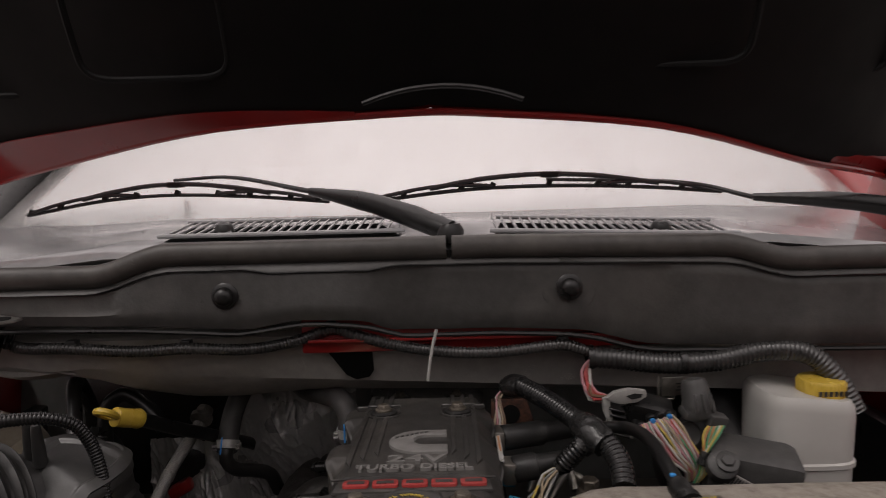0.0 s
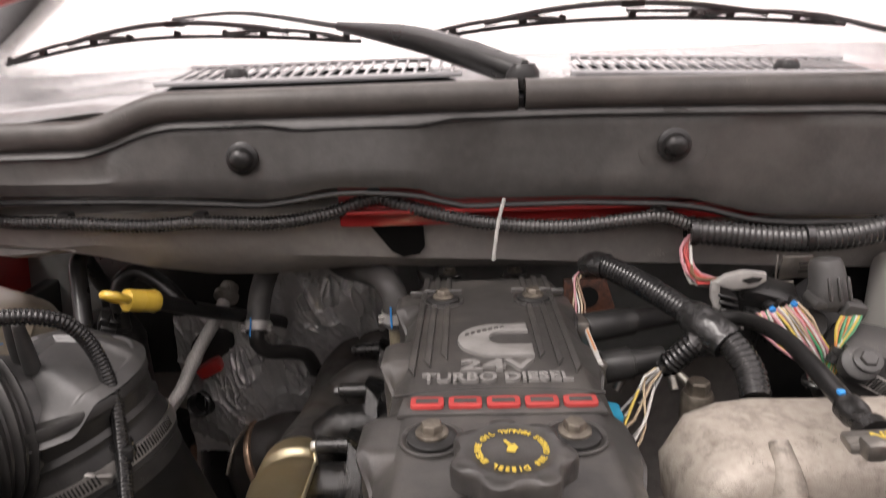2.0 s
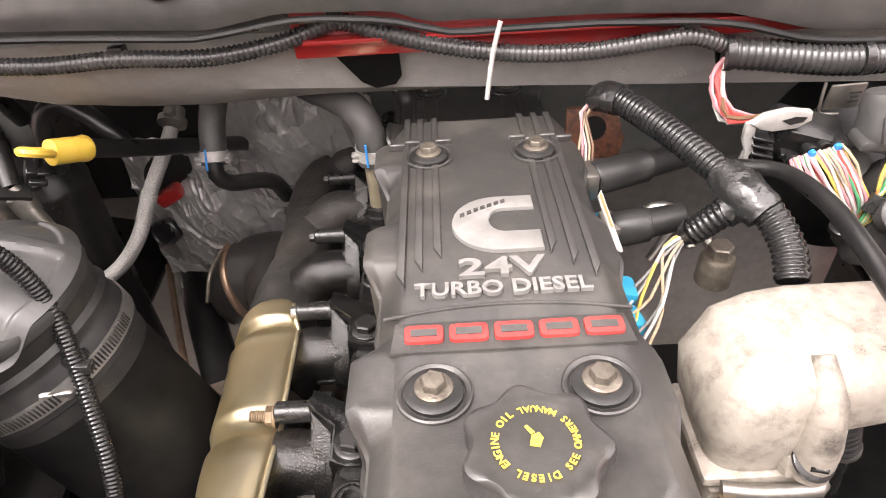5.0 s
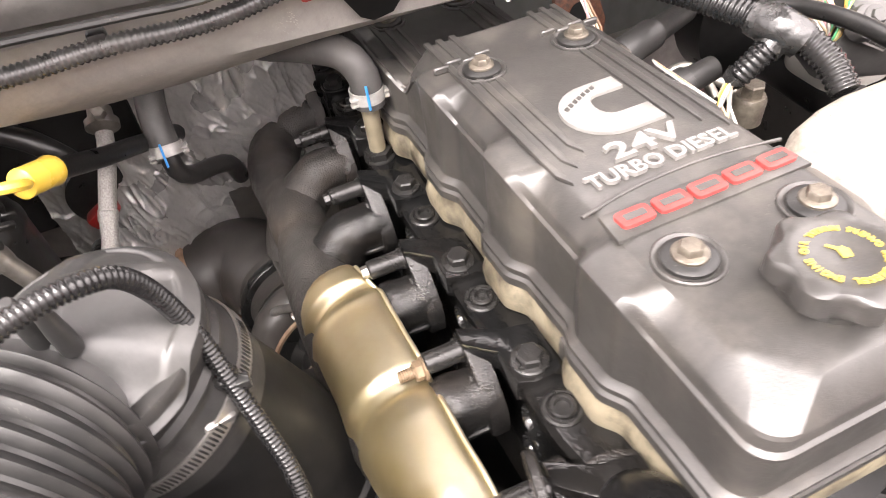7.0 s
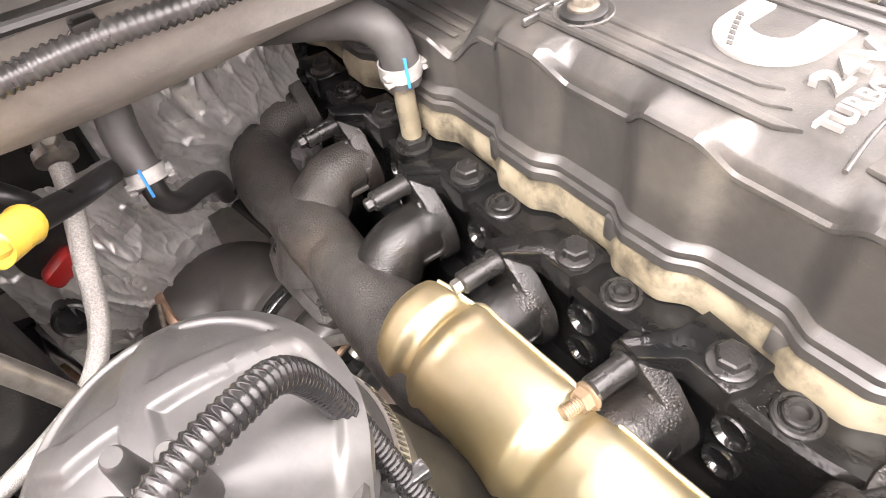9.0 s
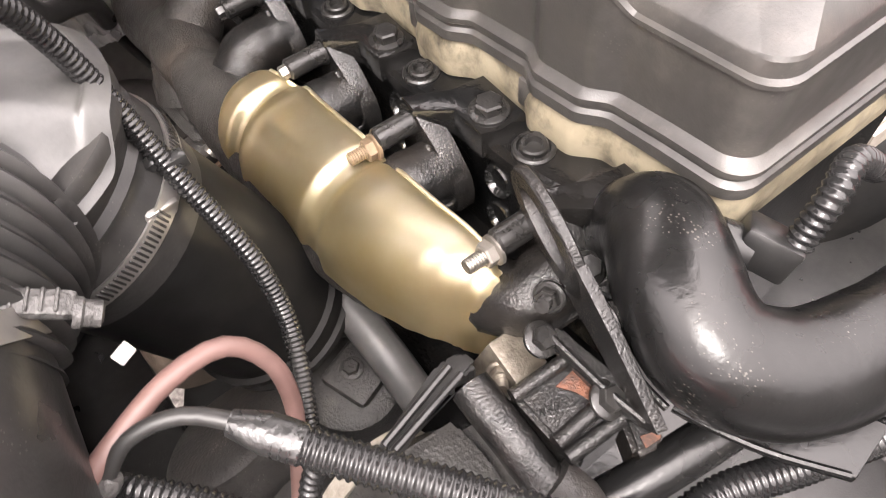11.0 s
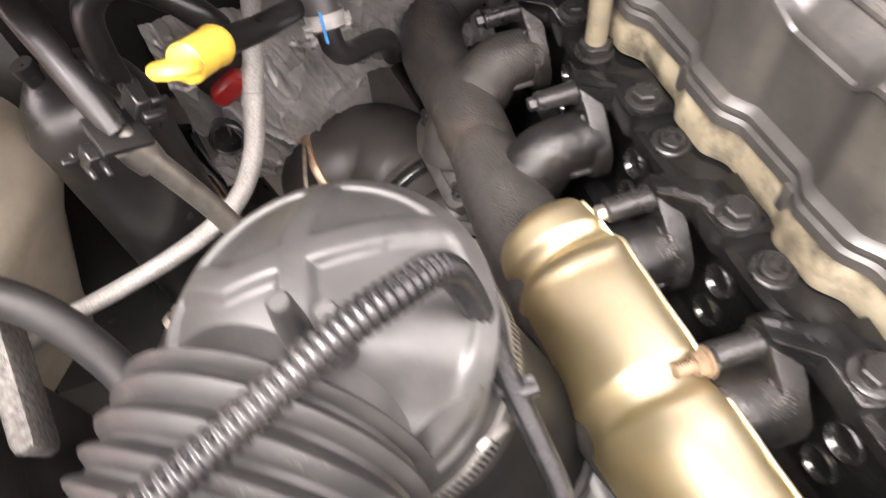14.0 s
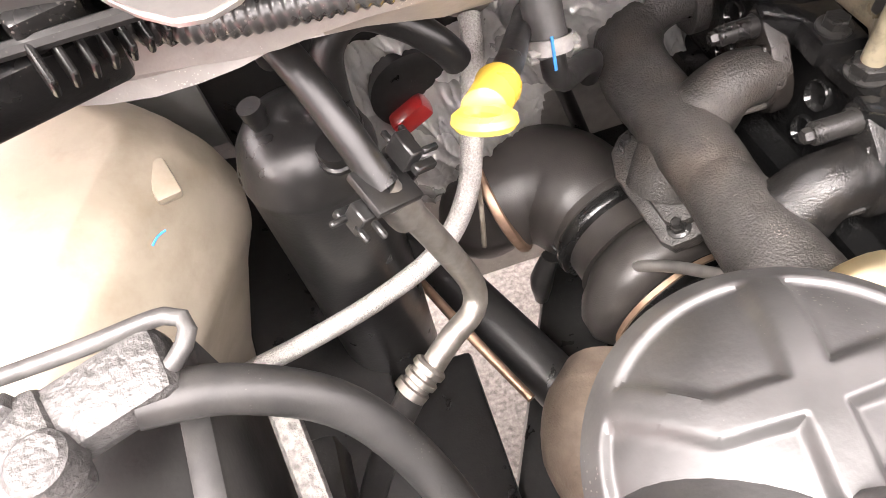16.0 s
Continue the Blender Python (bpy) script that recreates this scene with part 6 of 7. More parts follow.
def slab(pts, thick, bevel=0.003):
    """A cast plate: its outline given by the top corners."""
    bm = rows_to_bm([[Vector(p) - Vector((0, 0, thick)) for p in pts], [Vector(p) for p in pts]])
    bmesh.ops.bevel(bm, geom=bm.edges[:], offset=bevel, segments=2, affect="EDGES")
    return bm


sb = thing("steel_bracket", (-0.53, 1.13, 1.38), "bare silver steel bracket with a round hole above the harness", "bracket")
part("plate", slab([(-0.523, 1.092, 1.392), (-0.511, 1.075, 1.392), (-0.502, 1.063, 1.392), (-0.493, 1.055, 1.392), (-0.484, 1.053, 1.392), (-0.475, 1.057, 1.392), (-0.469, 1.064, 1.392), (-0.468, 1.078, 1.392), (-0.520, 1.105, 1.392)], 0.003, 0.001), ZINC, sb)
part("hole", slab([(-0.478, 1.067, 1.393), (-0.479, 1.064, 1.393), (-0.482, 1.061, 1.393), (-0.486, 1.062, 1.393), (-0.490, 1.064, 1.393), (-0.494, 1.067, 1.393), (-0.496, 1.072, 1.393), (-0.497, 1.077, 1.393), (-0.496, 1.081, 1.393), (-0.493, 1.083, 1.393), (-0.489, 1.083, 1.393), (-0.485, 1.081, 1.393), (-0.481, 1.077, 1.393), (-0.478, 1.072, 1.393)], 0.0006, 0.0002), HOODM, sb, "dark round hole")
cb = thing("cast_bracket", (-0.195, 0.68, 1.10), "oily black ribbed cast bracket with a rust patch", "bracket")
part("plate", slab([(-0.209, 0.708, 1.150), (-0.170, 0.705, 1.150), (-0.169, 0.672, 1.150), (-0.208, 0.664, 1.150)], 0.03), CAST, cb)
for a, b in (((-0.210, 0.703, 1.153), (-0.173, 0.701, 1.153)), ((-0.209, 0.672, 1.153), (-0.172, 0.673, 1.153)), ((-0.209, 0.664, 1.151), (-0.175, 0.662, 1.151))):
    part("rib", tube([a, b], 0.0042, 10), CAST, cb)
for i in range(4):
    p = Vector((-0.205, 0.689, 1.152)).lerp(Vector((-0.193, 0.686, 1.152)), i / 3)
    part("raised_mark", box(p, (0.0042, 0.0016, 0.0018), 0.0004, rot(0, 0, 55), 1), CAST, cb)
    part("raised_mark", box(p + Vector((0.0028, 0.0008, 0)), (0.0036, 0.0014, 0.0018), 0.0004, rot(0, 0, -30), 1), CAST, cb)
part("rust_patch", slab([(-0.189, 0.694, 1.151), (-0.176, 0.695, 1.151), (-0.175, 0.682, 1.151), (-0.180, 0.676, 1.151), (-0.183, 0.686, 1.151)], 0.0005, 0.0002), RUSTY, cb, "orange-brown rust patch")
part("foot", slab([(-0.169, 0.665, 1.135), (-0.150, 0.653, 1.135), (-0.163, 0.642, 1.135), (-0.178, 0.646, 1.135)], 0.03), CAST, cb)
part("rust_patch", slab([(-0.169, 0.652, 1.136), (-0.157, 0.648, 1.136), (-0.162, 0.645, 1.136), (-0.171, 0.646, 1.136)], 0.0005, 0.0002), RUSTY, cb, "orange-brown rust patch")
for p in ((-0.180, 0.716, 1.158), (-0.176, 0.672, 1.156)):
    part("bolt", hexbolt(p, (0.2, -0.4, 0.9), 0.007, 0.008, 0.010), DARKBOLT, cb)
lv = thing("lever_plate", (-0.17, 0.69, 1.12), "oily black steel lever plate beside the bracket", "lever plate")
part("plate", slab([(-0.176, 0.722, 1.160), (-0.167, 0.714, 1.160), (-0.165, 0.666, 1.160), (-0.161, 0.650, 1.160), (-0.172, 0.651, 1.160), (-0.177, 0.675, 1.160), (-0.178, 0.717, 1.160)], 0.008, 0.002), CAST, lv)
part("raised_edge", tube([(-0.176, 0.719, 1.162), (-0.175, 0.679, 1.162), (-0.172, 0.652, 1.162)], 0.0022, 8), CAST, lv)
part("raised_edge", tube([(-0.153, 0.705, 1.166), (-0.160, 0.673, 1.166), (-0.161, 0.650, 1.166)], 0.0022, 8), CAST, lv)
sp = thing("support_tube", (-0.21, 0.69, 1.1), "shiny black support tube with a grey collar", "tube")
part("tube", lumpy(tube([(-0.221, 0.723, 1.145), (-0.221, 0.691, 1.140), (-0.220, 0.658, 1.128)], 0.0115, 24, 0.004), (300, 0.0005)), CAST, sp)
part("collar", lathe((-0.219, 0.666, 1.130), Vector((-0.215, 0.650, 1.122)) - Vector((-0.219, 0.666, 1.130)), [(0, 0.0115), (0.001, 0.0155), (0.02, 0.0165), (0.03, 0.014)], 28), DIRTBLK, sp, "dusty grey collar")
ta = thing("tension_arm", (-0.25, 0.73, 1.05), "dusty black cast arm below the harness", "cast arm")
part("arm", slab([(-0.278, 0.734, 1.125), (-0.223, 0.753, 1.125), (-0.206, 0.751, 1.125), (-0.204, 0.739, 1.125), (-0.211, 0.736, 1.125), (-0.224, 0.740, 1.125), (-0.273, 0.725, 1.125)], 0.016), BLACK, ta)
part("ridge", tube([(-0.273, 0.732, 1.127), (-0.219, 0.746, 1.127)], 0.0024, 8), BLACK, ta)
part("ridge", tube([(-0.271, 0.726, 1.127), (-0.216, 0.738, 1.127)], 0.0024, 8), BLACK, ta)
part("housing", lumpy(slab([(-0.277, 0.736, 1.100), (-0.224, 0.730, 1.100), (-0.221, 0.701, 1.100), (-0.224, 0.671, 1.100), (-0.240, 0.673, 1.100), (-0.263, 0.704, 1.100)], 0.05, 0.008), (120, 0.0015)), DIRTBLK, ta)
solo("cross_pipe", tube([(-0.235, 0.652, 1.10), (-0.18, 0.638, 1.115), (-0.12, 0.628, 1.125), (-0.06, 0.62, 1.12), (0.0, 0.61, 1.10)], 0.0125, 18), SHINY, "smooth black cross pipe at the engine front", "pipe")
fp = thing("front_plate", (-0.12, 0.61, 1.1), "glossy black oily steel plate below the coolant pipe", "plate")
part("plate", prism([(-0.145, 0.652), (-0.120, 0.652), (-0.085, 0.615), (-0.070, 0.580), (-0.105, 0.575), (-0.125, 0.605), (-0.138, 0.630)], 1.130, 1.137, 0.002), SHINY, fp)
part("edge", tube([(-0.1455, 0.652, 1.137), (-0.138, 0.630, 1.138), (-0.126, 0.606, 1.138), (-0.107, 0.578, 1.138)], 0.0022, 8, 0.004), SHINY, fp)
part("edge", tube([(-0.118, 0.618, 1.138), (-0.106, 0.600, 1.138)], 0.0022, 8, 0.004), SHINY, fp)
solo("front_loom", tube([(-0.20, 0.612, 1.09), (-0.15, 0.610, 1.10), (-0.10, 0.592, 1.10), (-0.05, 0.575, 1.10)], 0.0095, 14, pitch=0.004, depth=0.0012), LOOM, "black corrugated loom below the cross pipe", "wiring harness")
cw = thing("alternator", (-0.29, 0.70, 0.95), "dusty alternator with slotted housing", "alternator")
part("housing", lathe((-0.285, 0.745, 1.0), (0.15, -1, 0.12), [(0, 0.05), (0.006, 0.062), (0.05, 0.066), (0.055, 0.07), (0.10, 0.07), (0.105, 0.05)], 36), DIRTBLK, cw)
part("rear_cover", lathe((-0.288, 0.760, 0.998), (0.15, -1, 0.12), [(-0.006, 0.03), (0.0, 0.05), (0.016, 0.054)], 30), ALU, cw, "dirty aluminium rear cover")
for i in range(9):
    a = math.tau * i / 9
    part("fin", box((-0.28 + 0.055 * math.cos(a), 0.71, 1.0 + 0.062 * math.sin(a)), (0.01, 0.05, 0.016), 0.003, rot(0, -math.degrees(a), 0)), DIRTBLK, cw)
mc = thing("motor_housing", (-0.25, 0.85, 0.9), "dusty black round motor cover with a bolt", "motor cover")
part("cover", lathe((-0.252, 0.850, 0.93), (-0.05, -0.1, 1), [(0, 0.045), (0.03, 0.045), (0.045, 0.041), (0.05, 0.032)], 32), DIRTBLK, mc)
part("cap_plate", box((-0.247, 0.843, 0.985), (0.045, 0.045, 0.012), 0.01, rot(5, 0, 20)), DIRTBLK, mc)
part("bolt", hexbolt((-0.250, 0.846, 0.99), (0, 0, 1), 0.007, 0.006, 0.01), DIRTBLK, mc)
solo("grey_hose", tube([(-0.225, 0.90, 1.02), (-0.224, 0.86, 1.01), (-0.222, 0.825, 0.995), (-0.22, 0.79, 0.97)], 0.016, 16), HOSE, "grey rubber hose beside the motor cover", "hose")
ld = thing("lower_duct", (-0.35, 0.82, 0.9), "dusty grey ducts below the intake pipe", "duct")
part("duct", lathe((-0.352, 0.868, 0.99), (0.1, -0.6, -0.9), [(0, 0.048), (0.006, 0.056), (0.05, 0.056), (0.052, 0.060), (0.058, 0.060), (0.06, 0.056), (0.10, 0.054)], 32), DIRTBLK, ld)
part("duct", lathe((-0.344, 0.79, 0.955), (0.2, -0.7, 0.1), [(0, 0.04), (0.004, 0.05), (0.05, 0.05)], 28), DIRTBLK, ld)
bh2 = thing("brown_hose", (-0.33, 0.78, 1.1), "pinkish brown rubber hose looping over the harness", "hose")
part("hose", tube([(-0.44, 0.765, 1.17), (-0.40, 0.772, 1.186), (-0.371, 0.780, 1.197), (-0.338, 0.793, 1.198), (-0.310, 0.797, 1.190), (-0.297, 0.790, 1.165), (-0.299, 0.782, 1.13), (-0.312, 0.774, 1.09), (-0.33, 0.76, 1.05)], 0.0052, 14, 0.008), BROWN, bh2)
h1 = thing("front_harness", (-0.3, 0.7, 1.1), "thick black split-loom harness across the engine front", "wiring harness")
part("sleeve", tube([(-0.383, 0.772, 1.186), (-0.362, 0.775, 1.203), (-0.338, 0.768, 1.206), (-0.318, 0.749, 1.200), (-0.308, 0.735, 1.196)], (0.0036, 0.0036, 0.0040, 0.0042, 0.0055), 14, 0.006), RUBBER, h1, "smooth black lead-in")
part("tape", tube([(-0.324, 0.755, 1.202), (-0.314, 0.743, 1.198), (-0.304, 0.730, 1.194)], (0.006, 0.0095, 0.0092), 14, 0.004), TAPE, h1, "wrinkled black tape")
part("loom", tube([(-0.312, 0.740, 1.197), (-0.294, 0.717, 1.190), (-0.266, 0.682, 1.182), (-0.236, 0.644, 1.172), (-0.20, 0.60, 1.155)], 0.0085, 16, pitch=0.0038, depth=0.0012), LOOM, h1)
part("crimp_end", lathe((-0.384, 0.771, 1.184), (0.8, 0.1, 0.6), [(0, 0.004), (0.002, 0.0056), (0.008, 0.0052), (0.010, 0.004)], 12), LEAD, h1, "pale crimped end")
h2 = thing("front_harness", (-0.33, 0.7, 1.1), "black split-loom harness hanging beside the filter pipe", "wiring harness")
part("loom", tube([(-0.382, 0.778, 1.172), (-0.372, 0.765, 1.176), (-0.351, 0.741, 1.170), (-0.336, 0.716, 1.165), (-0.322, 0.691, 1.157), (-0.305, 0.655, 1.14), (-0.29, 0.60, 1.11)], (0.005, 0.0075, 0.0082, 0.0082, 0.0082), 16, pitch=0.0038, depth=0.0012), LOOM, h2)
part("branch", tube([(-0.300, 0.727, 1.180), (-0.312, 0.724, 1.165), (-0.322, 0.714, 1.15)], 0.005, 10, pitch=0.004, depth=0.001), LOOM, h2)
solo("airbox_bracket", join(box((-0.352, 0.708, 1.09), (0.05, 0.012, 0.10), 0.003, rot(20, 0, -35)), lathe((-0.35, 0.695, 1.11), (0.1, -0.3, -0.9), [(0, 0.014), (0.07, 0.014)], 16)), BLACK, "black plastic bracket with a rolled edge", "bracket")
solo("yellow_wire", tube([(-0.314, 0.686, 1.155), (-0.308, 0.678, 1.160), (-0.30, 0.66, 1.15)], 0.0022, 8), WIRES["yellow"], "thin yellow wire beside the harness", "wire")
sn = thing("sensor", (-0.058, 0.676, 1.163), "black sensor plug with a loom at the engine front", "sensor")
part("plug", join(box((-0.071, 0.674, 1.188), (0.022, 0.03, 0.022), 0.003, rot(15.027, 20.016, 30.013)), lathe((-0.078, 0.680, 1.185), (-0.4, 0.6, 0.2), [(0, 0.012), (0.016, 0.012), (0.018, 0.009)], 16)), BLACK, sn)
part("loom", tube([(-0.063, 0.664, 1.193), (-0.048, 0.666, 1.218), (-0.028, 0.671, 1.223), (-0.003, 0.666, 1.203)], 0.007, 12, pitch=0.0045, depth=0.0012), LOOM, sn)

# ---- driver side ----
ih = thing("intake_elbow", (0.18, 0.85, 1.1), "dirty cast aluminium intake elbow with soot stains", "intake elbow")


def squarish(line, sizes, n=32, power=0.55):
    """A cast duct: rounded-square sections of (half width, half height) along a line."""
    ln = [Vector(p) for p in line]
    rows = []
    for i, p in enumerate(ln):
        d = (ln[min(i + 1, len(ln) - 1)] - ln[max(i - 1, 0)]).normalized()
        side = Vector((0, 1, 0))
        side = (side - d * side.dot(d)).normalized()
        other = d.cross(side)
        a, b = sizes[i]
        row = []
        for k in range(n):
            t = k * math.tau / n
            c, s = math.cos(t), math.sin(t)
            row.append(p + side * a * math.copysign(abs(c) ** power, c) + other * b * math.copysign(abs(s) ** power, s))
        rows.append(row)
    return rows_to_bm(rows)


path = [(0.156, 0.842, 1.182), (0.156, 0.843, 1.192), (0.155, 0.846, 1.205), (0.157, 0.850, 1.216), (0.164, 0.854, 1.222), (0.176, 0.857, 1.226), (0.192, 0.859, 1.230), (0.225, 0.860, 1.232), (0.28, 0.860, 1.233), (0.36, 0.862, 1.232), (0.50, 0.868, 1.226)]
sz = [(0.034, 0.033), (0.036, 0.034), (0.042, 0.038), (0.046, 0.041), (0.047, 0.041), (0.046, 0.037), (0.045, 0.032), (0.044, 0.028), (0.044, 0.027), (0.044, 0.027), (0.046, 0.028)]
bm = squarish(path, sz)
bmesh.ops.subdivide_edges(bm, edges=bm.edges[:], cuts=1, use_grid_fill=True, smooth=0.7)
part("casting", bm, ALU, ih, angle=80)
part("flange", box((0.157, 0.842, 1.179), (0.078, 0.076, 0.010), 0.004), ALU, ih)
part("pad", box((0.178, 0.810, 1.193), (0.030, 0.018, 0.020), 0.006, rot(-18, 0, 0)), SOOTY, ih, "soot-stained bolt pad")
part("bolt", hexbolt((0.178, 0.803, 1.203), (0.1, -0.5, 0.85), 0.0085, 0.009, 0.013), DARKBOLT, ih, "black flange bolt")
part("rib", tube([(0.180, 0.806, 1.19), (0.179, 0.807, 1.218), (0.178, 0.814, 1.245), (0.178, 0.832, 1.264)], (0.013, 0.013, 0.011, 0.006), 16), SOOTY, ih, "soot-stained rib")
hb_ = thing("intake_heater_block", (0.157, 0.83, 1.08), "cast aluminium intake block with a printed label", "intake block")
part("block", box((0.156, 0.838, 1.128), (0.066, 0.072, 0.058), 0.004), SOOTY, hb_)
lab = part("label", box((0.158, 0.8012, 1.128), (0.044, 0.001, 0.020), 0.0003), WHITE, hb_, "small white printed label")
part("print_bars", join(*[box((0.142 + 0.004 * i, 0.8004, 1.130 + 0.003 * (i % 2)), (0.0014, 0.0008, 0.009), 0, seg=1) for i in range(9)]), COVER, lab)
mp = thing("manifold_plate", (0.16, 0.78, 1.08), "grimy cast aluminium intake manifold plate with bolts", "manifold plate")
rows = [[(x, y, z + h) for x, y, z in ((0.108, 0.83, 1.112), (0.188, 0.83, 1.108), (0.192, 0.79, 1.106), (0.202, 0.735, 1.102), (0.202, 0.70, 1.10), (0.108, 0.70, 1.108))] for h in (-0.03, 0.0)]
bm = rows_to_bm(rows)
bmesh.ops.bevel(bm, geom=bm.edges[:], offset=0.004, segments=2, affect="EDGES")
part("plate", bm, SOOTY, mp)
part("bolt", lathe((0.148, 0.765, 1.106), (0, 0, 1), [(0, 0.0125), (0.004, 0.0125), (0.005, 0.0105), (0.005, 0.006), (0.002, 0.0055)], 24), STEEL, mp, "dull round socket bolt")
part("bolt", hexbolt((0.187, 0.752, 1.103), (0, 0, 1), 0.0085, 0.008, 0.0125), DARKBOLT, mp)
part("stud", lathe((0.125, 0.775, 1.108), (0, 0, 1), [(0, 0.006), (0.010, 0.006), (0.0115, 0.005)], 14), ALU, mp)
sr = thing("heater_terminal", (0.15, 0.80, 1.16), "plated terminal rod with nuts beside the intake", "terminal rod")
part("rod", tube([(0.128, 0.800, 1.165), (0.15, 0.796, 1.166), (0.178, 0.795, 1.168), (0.186, 0.797, 1.168), (0.186, 0.81, 1.166)], 0.0052, 12, 0.005), STEEL, sr)
part("nut", hexbolt((0.132, 0.795, 1.164), (0, -0.3, -1), 0.0068, 0.008, 0, 0.006), RUST, sr)
part("nut", hexbolt((0.126, 0.79, 1.15), (0, -0.4, -1), 0.006, 0.007, 0.0, 0.008), RUST, sr)

for seated in (hb_, mp, sr):
    seated.location.z += 0.016

fr_ = thing("fuel_fitting", (0.178, 0.97, 1.2), "brass-coloured fuel fitting with a hexagon cap", "fitting")
part("base", lathe((0.178, 0.972, 1.19), (0, 0, 1), [(0, 0.014), (0.022, 0.014), (0.026, 0.012)], 20), BOLTM, fr_)
part("cap", hexbolt((0.178, 0.972, 1.216), (0, 0, 1), 0.0098, 0.011), BOLTM, fr_)
solo("fuel_line", tube([(0.12, 1.02, 1.19), (0.135, 1.03, 1.215), (0.15, 1.03, 1.222), (0.165, 1.02, 1.215), (0.168, 1.0, 1.20)], 0.0045, 10, 0.006), STEEL, "looping steel fuel line beside the cover", "fuel line", "fuel lines")
solo("fuel_line", tube([(0.14, 1.01, 1.18), (0.16, 1.02, 1.205), (0.175, 1.01, 1.21), (0.185, 0.995, 1.20)], 0.0045, 10, 0.006), STEEL, "looping steel fuel line beside the cover", "fuel line", "fuel lines")
rb = thing("rusty_bracket", (0.115, 1.15, 1.2), "rusty brown steel bracket on the firewall beside the cover", "bracket")
part("plate", prism([(-0.028, -0.03), (0.024, -0.03), (0.028, -0.01), (0.018, 0.022), (-0.028, 0.022)], 0, 0.006, 0.0015, Matrix.Translation((0.115, 1.145, 1.232)) @ rot(80, 0, 0).to_4x4()), RUSTY, rb)
part("hole", lathe((0.112, 1.1375, 1.236), (0, -1, 0.17), [(0, 0.012), (0.0012, 0.012), (0.0014, 0.010)], 24), HOODM, rb, "dark round hole")


def injector_tube(x0, y, z, x1, y1, z1):
    it = thing("connector_tube", (x0, y, z - 0.01), "black rubber boot on a connector tube", "connector tube", "connector tubes")
    a, b = Vector((x0, y, z)), Vector((x1, y1, z1))
    d = b - a
    L = d.length
    part("boot", lathe(a, d, [(0, 0.013), (0.002, 0.0145), (L * 0.46, 0.0145), (L * 0.47, 0.0125), (L * 0.5, 0.0125), (L * 0.51, 0.0118), (L, 0.0105)], 24), RUBBER, it)
    part("collar", box(a - d.normalized() * 0.004, (0.014, 0.026, 0.024), 0.003), STEEL, it, "dull metal collar")
    return it


injector_tube(0.092, 1.045, 1.243, 0.195, 1.085, 1.238)
injector_tube(0.100, 0.995, 1.228, 0.155, 0.998, 1.236)

lm2 = thing("injector_harness", (0.17, 0.98, 1.25), "black split-loom wiring harness with a taped joint", "wiring harness")
part("loom", tube([(0.108, 1.108, 1.284), (0.120, 1.094, 1.288), (0.145, 1.045, 1.287), (0.168, 0.992, 1.283), (0.178, 0.965, 1.281)], (0.0105, 0.011, 0.0105, 0.010), 16, pitch=0.0048, depth=0.0014), LOOM, lm2)
part("loom", tube([(0.182, 0.962, 1.279), (0.193, 0.945, 1.272), (0.198, 0.925, 1.262), (0.196, 0.905, 1.250)], 0.0108, 16, pitch=0.0052, depth=0.0014), LOOM, lm2)
part("loom", tube([(0.176, 0.960, 1.277), (0.162, 0.962, 1.262), (0.150, 0.966, 1.246)], (0.010, 0.0095), 16, pitch=0.0046, depth=0.0012), LOOM, lm2)
bm = join(tube([(0.170, 0.985, 1.283), (0.179, 0.962, 1.280), (0.188, 0.948, 1.274)], (0.0135, 0.0165, 0.0145), 16, 0.004), tube([(0.181, 0.963, 1.278), (0.166, 0.961, 1.266)], (0.014, 0.0115), 14, 0.004), tube([(0.150, 0.967, 1.246), (0.145, 0.970, 1.240)], (0.0105, 0.007), 14, 0.003))
for v in bm.verts:
    v.co += Vector((1, 0.6, 1)) * 0.0018 * noise.noise(v.co * 160)
part("tape", bm, TAPE, lm2, "wrinkled black tape")
part("tape", tube([(0.103, 1.112, 1.280), (0.112, 1.104, 1.286), (0.122, 1.092, 1.288)], (0.011, 0.014, 0.0135), 14, 0.004), TAPE, lm2, "wrinkled black tape")
rng = random.Random(5)
cols = ["grey", "white", "tan", "yellow", "grey", "white", "tan"]
for i in range(7):
    j = [rng.uniform(-1, 1) * 0.006 for _ in range(6)]
    part("wire", tube([(0.148, 0.968, 1.243), (0.132 + j[0], 0.955 + j[1], 1.236 + j[2]), (0.112 + j[3], 0.945 - 0.006 * i + j[4], 1.222 + j[5]), (0.098, 0.935 - 0.009 * i, 1.215)], 0.0012, 6), WIRES[cols[i]], lm2, cols[i] + " wire")
for i in range(5):
    j = [rng.uniform(-1, 1) * 0.005 for _ in range(3)]
    part("wire", tube([(0.106, 1.110, 1.281), (0.096 + j[0], 1.105 + j[1], 1.272 + j[2]), (0.088 + 0.003 * i, 1.085, 1.25), (0.085 + 0.003 * i, 1.07, 1.225)], 0.0012, 6), WIRES[["tan", "pink", "white", "tan", "brown"][i]], lm2, "thin wire")
tc = thing("teal_connector", (0.098, 0.92, 1.2), "teal plastic connectors beside the valve cover", "connector")
for k, (y, z) in enumerate(((0.94, 1.212), (0.915, 1.206), (1.02, 1.21))):
    part("shell", box((0.096, y, z), (0.016, 0.022, 0.02), 0.003, rot(0, 15, 10 * k)), TEAL, tc)

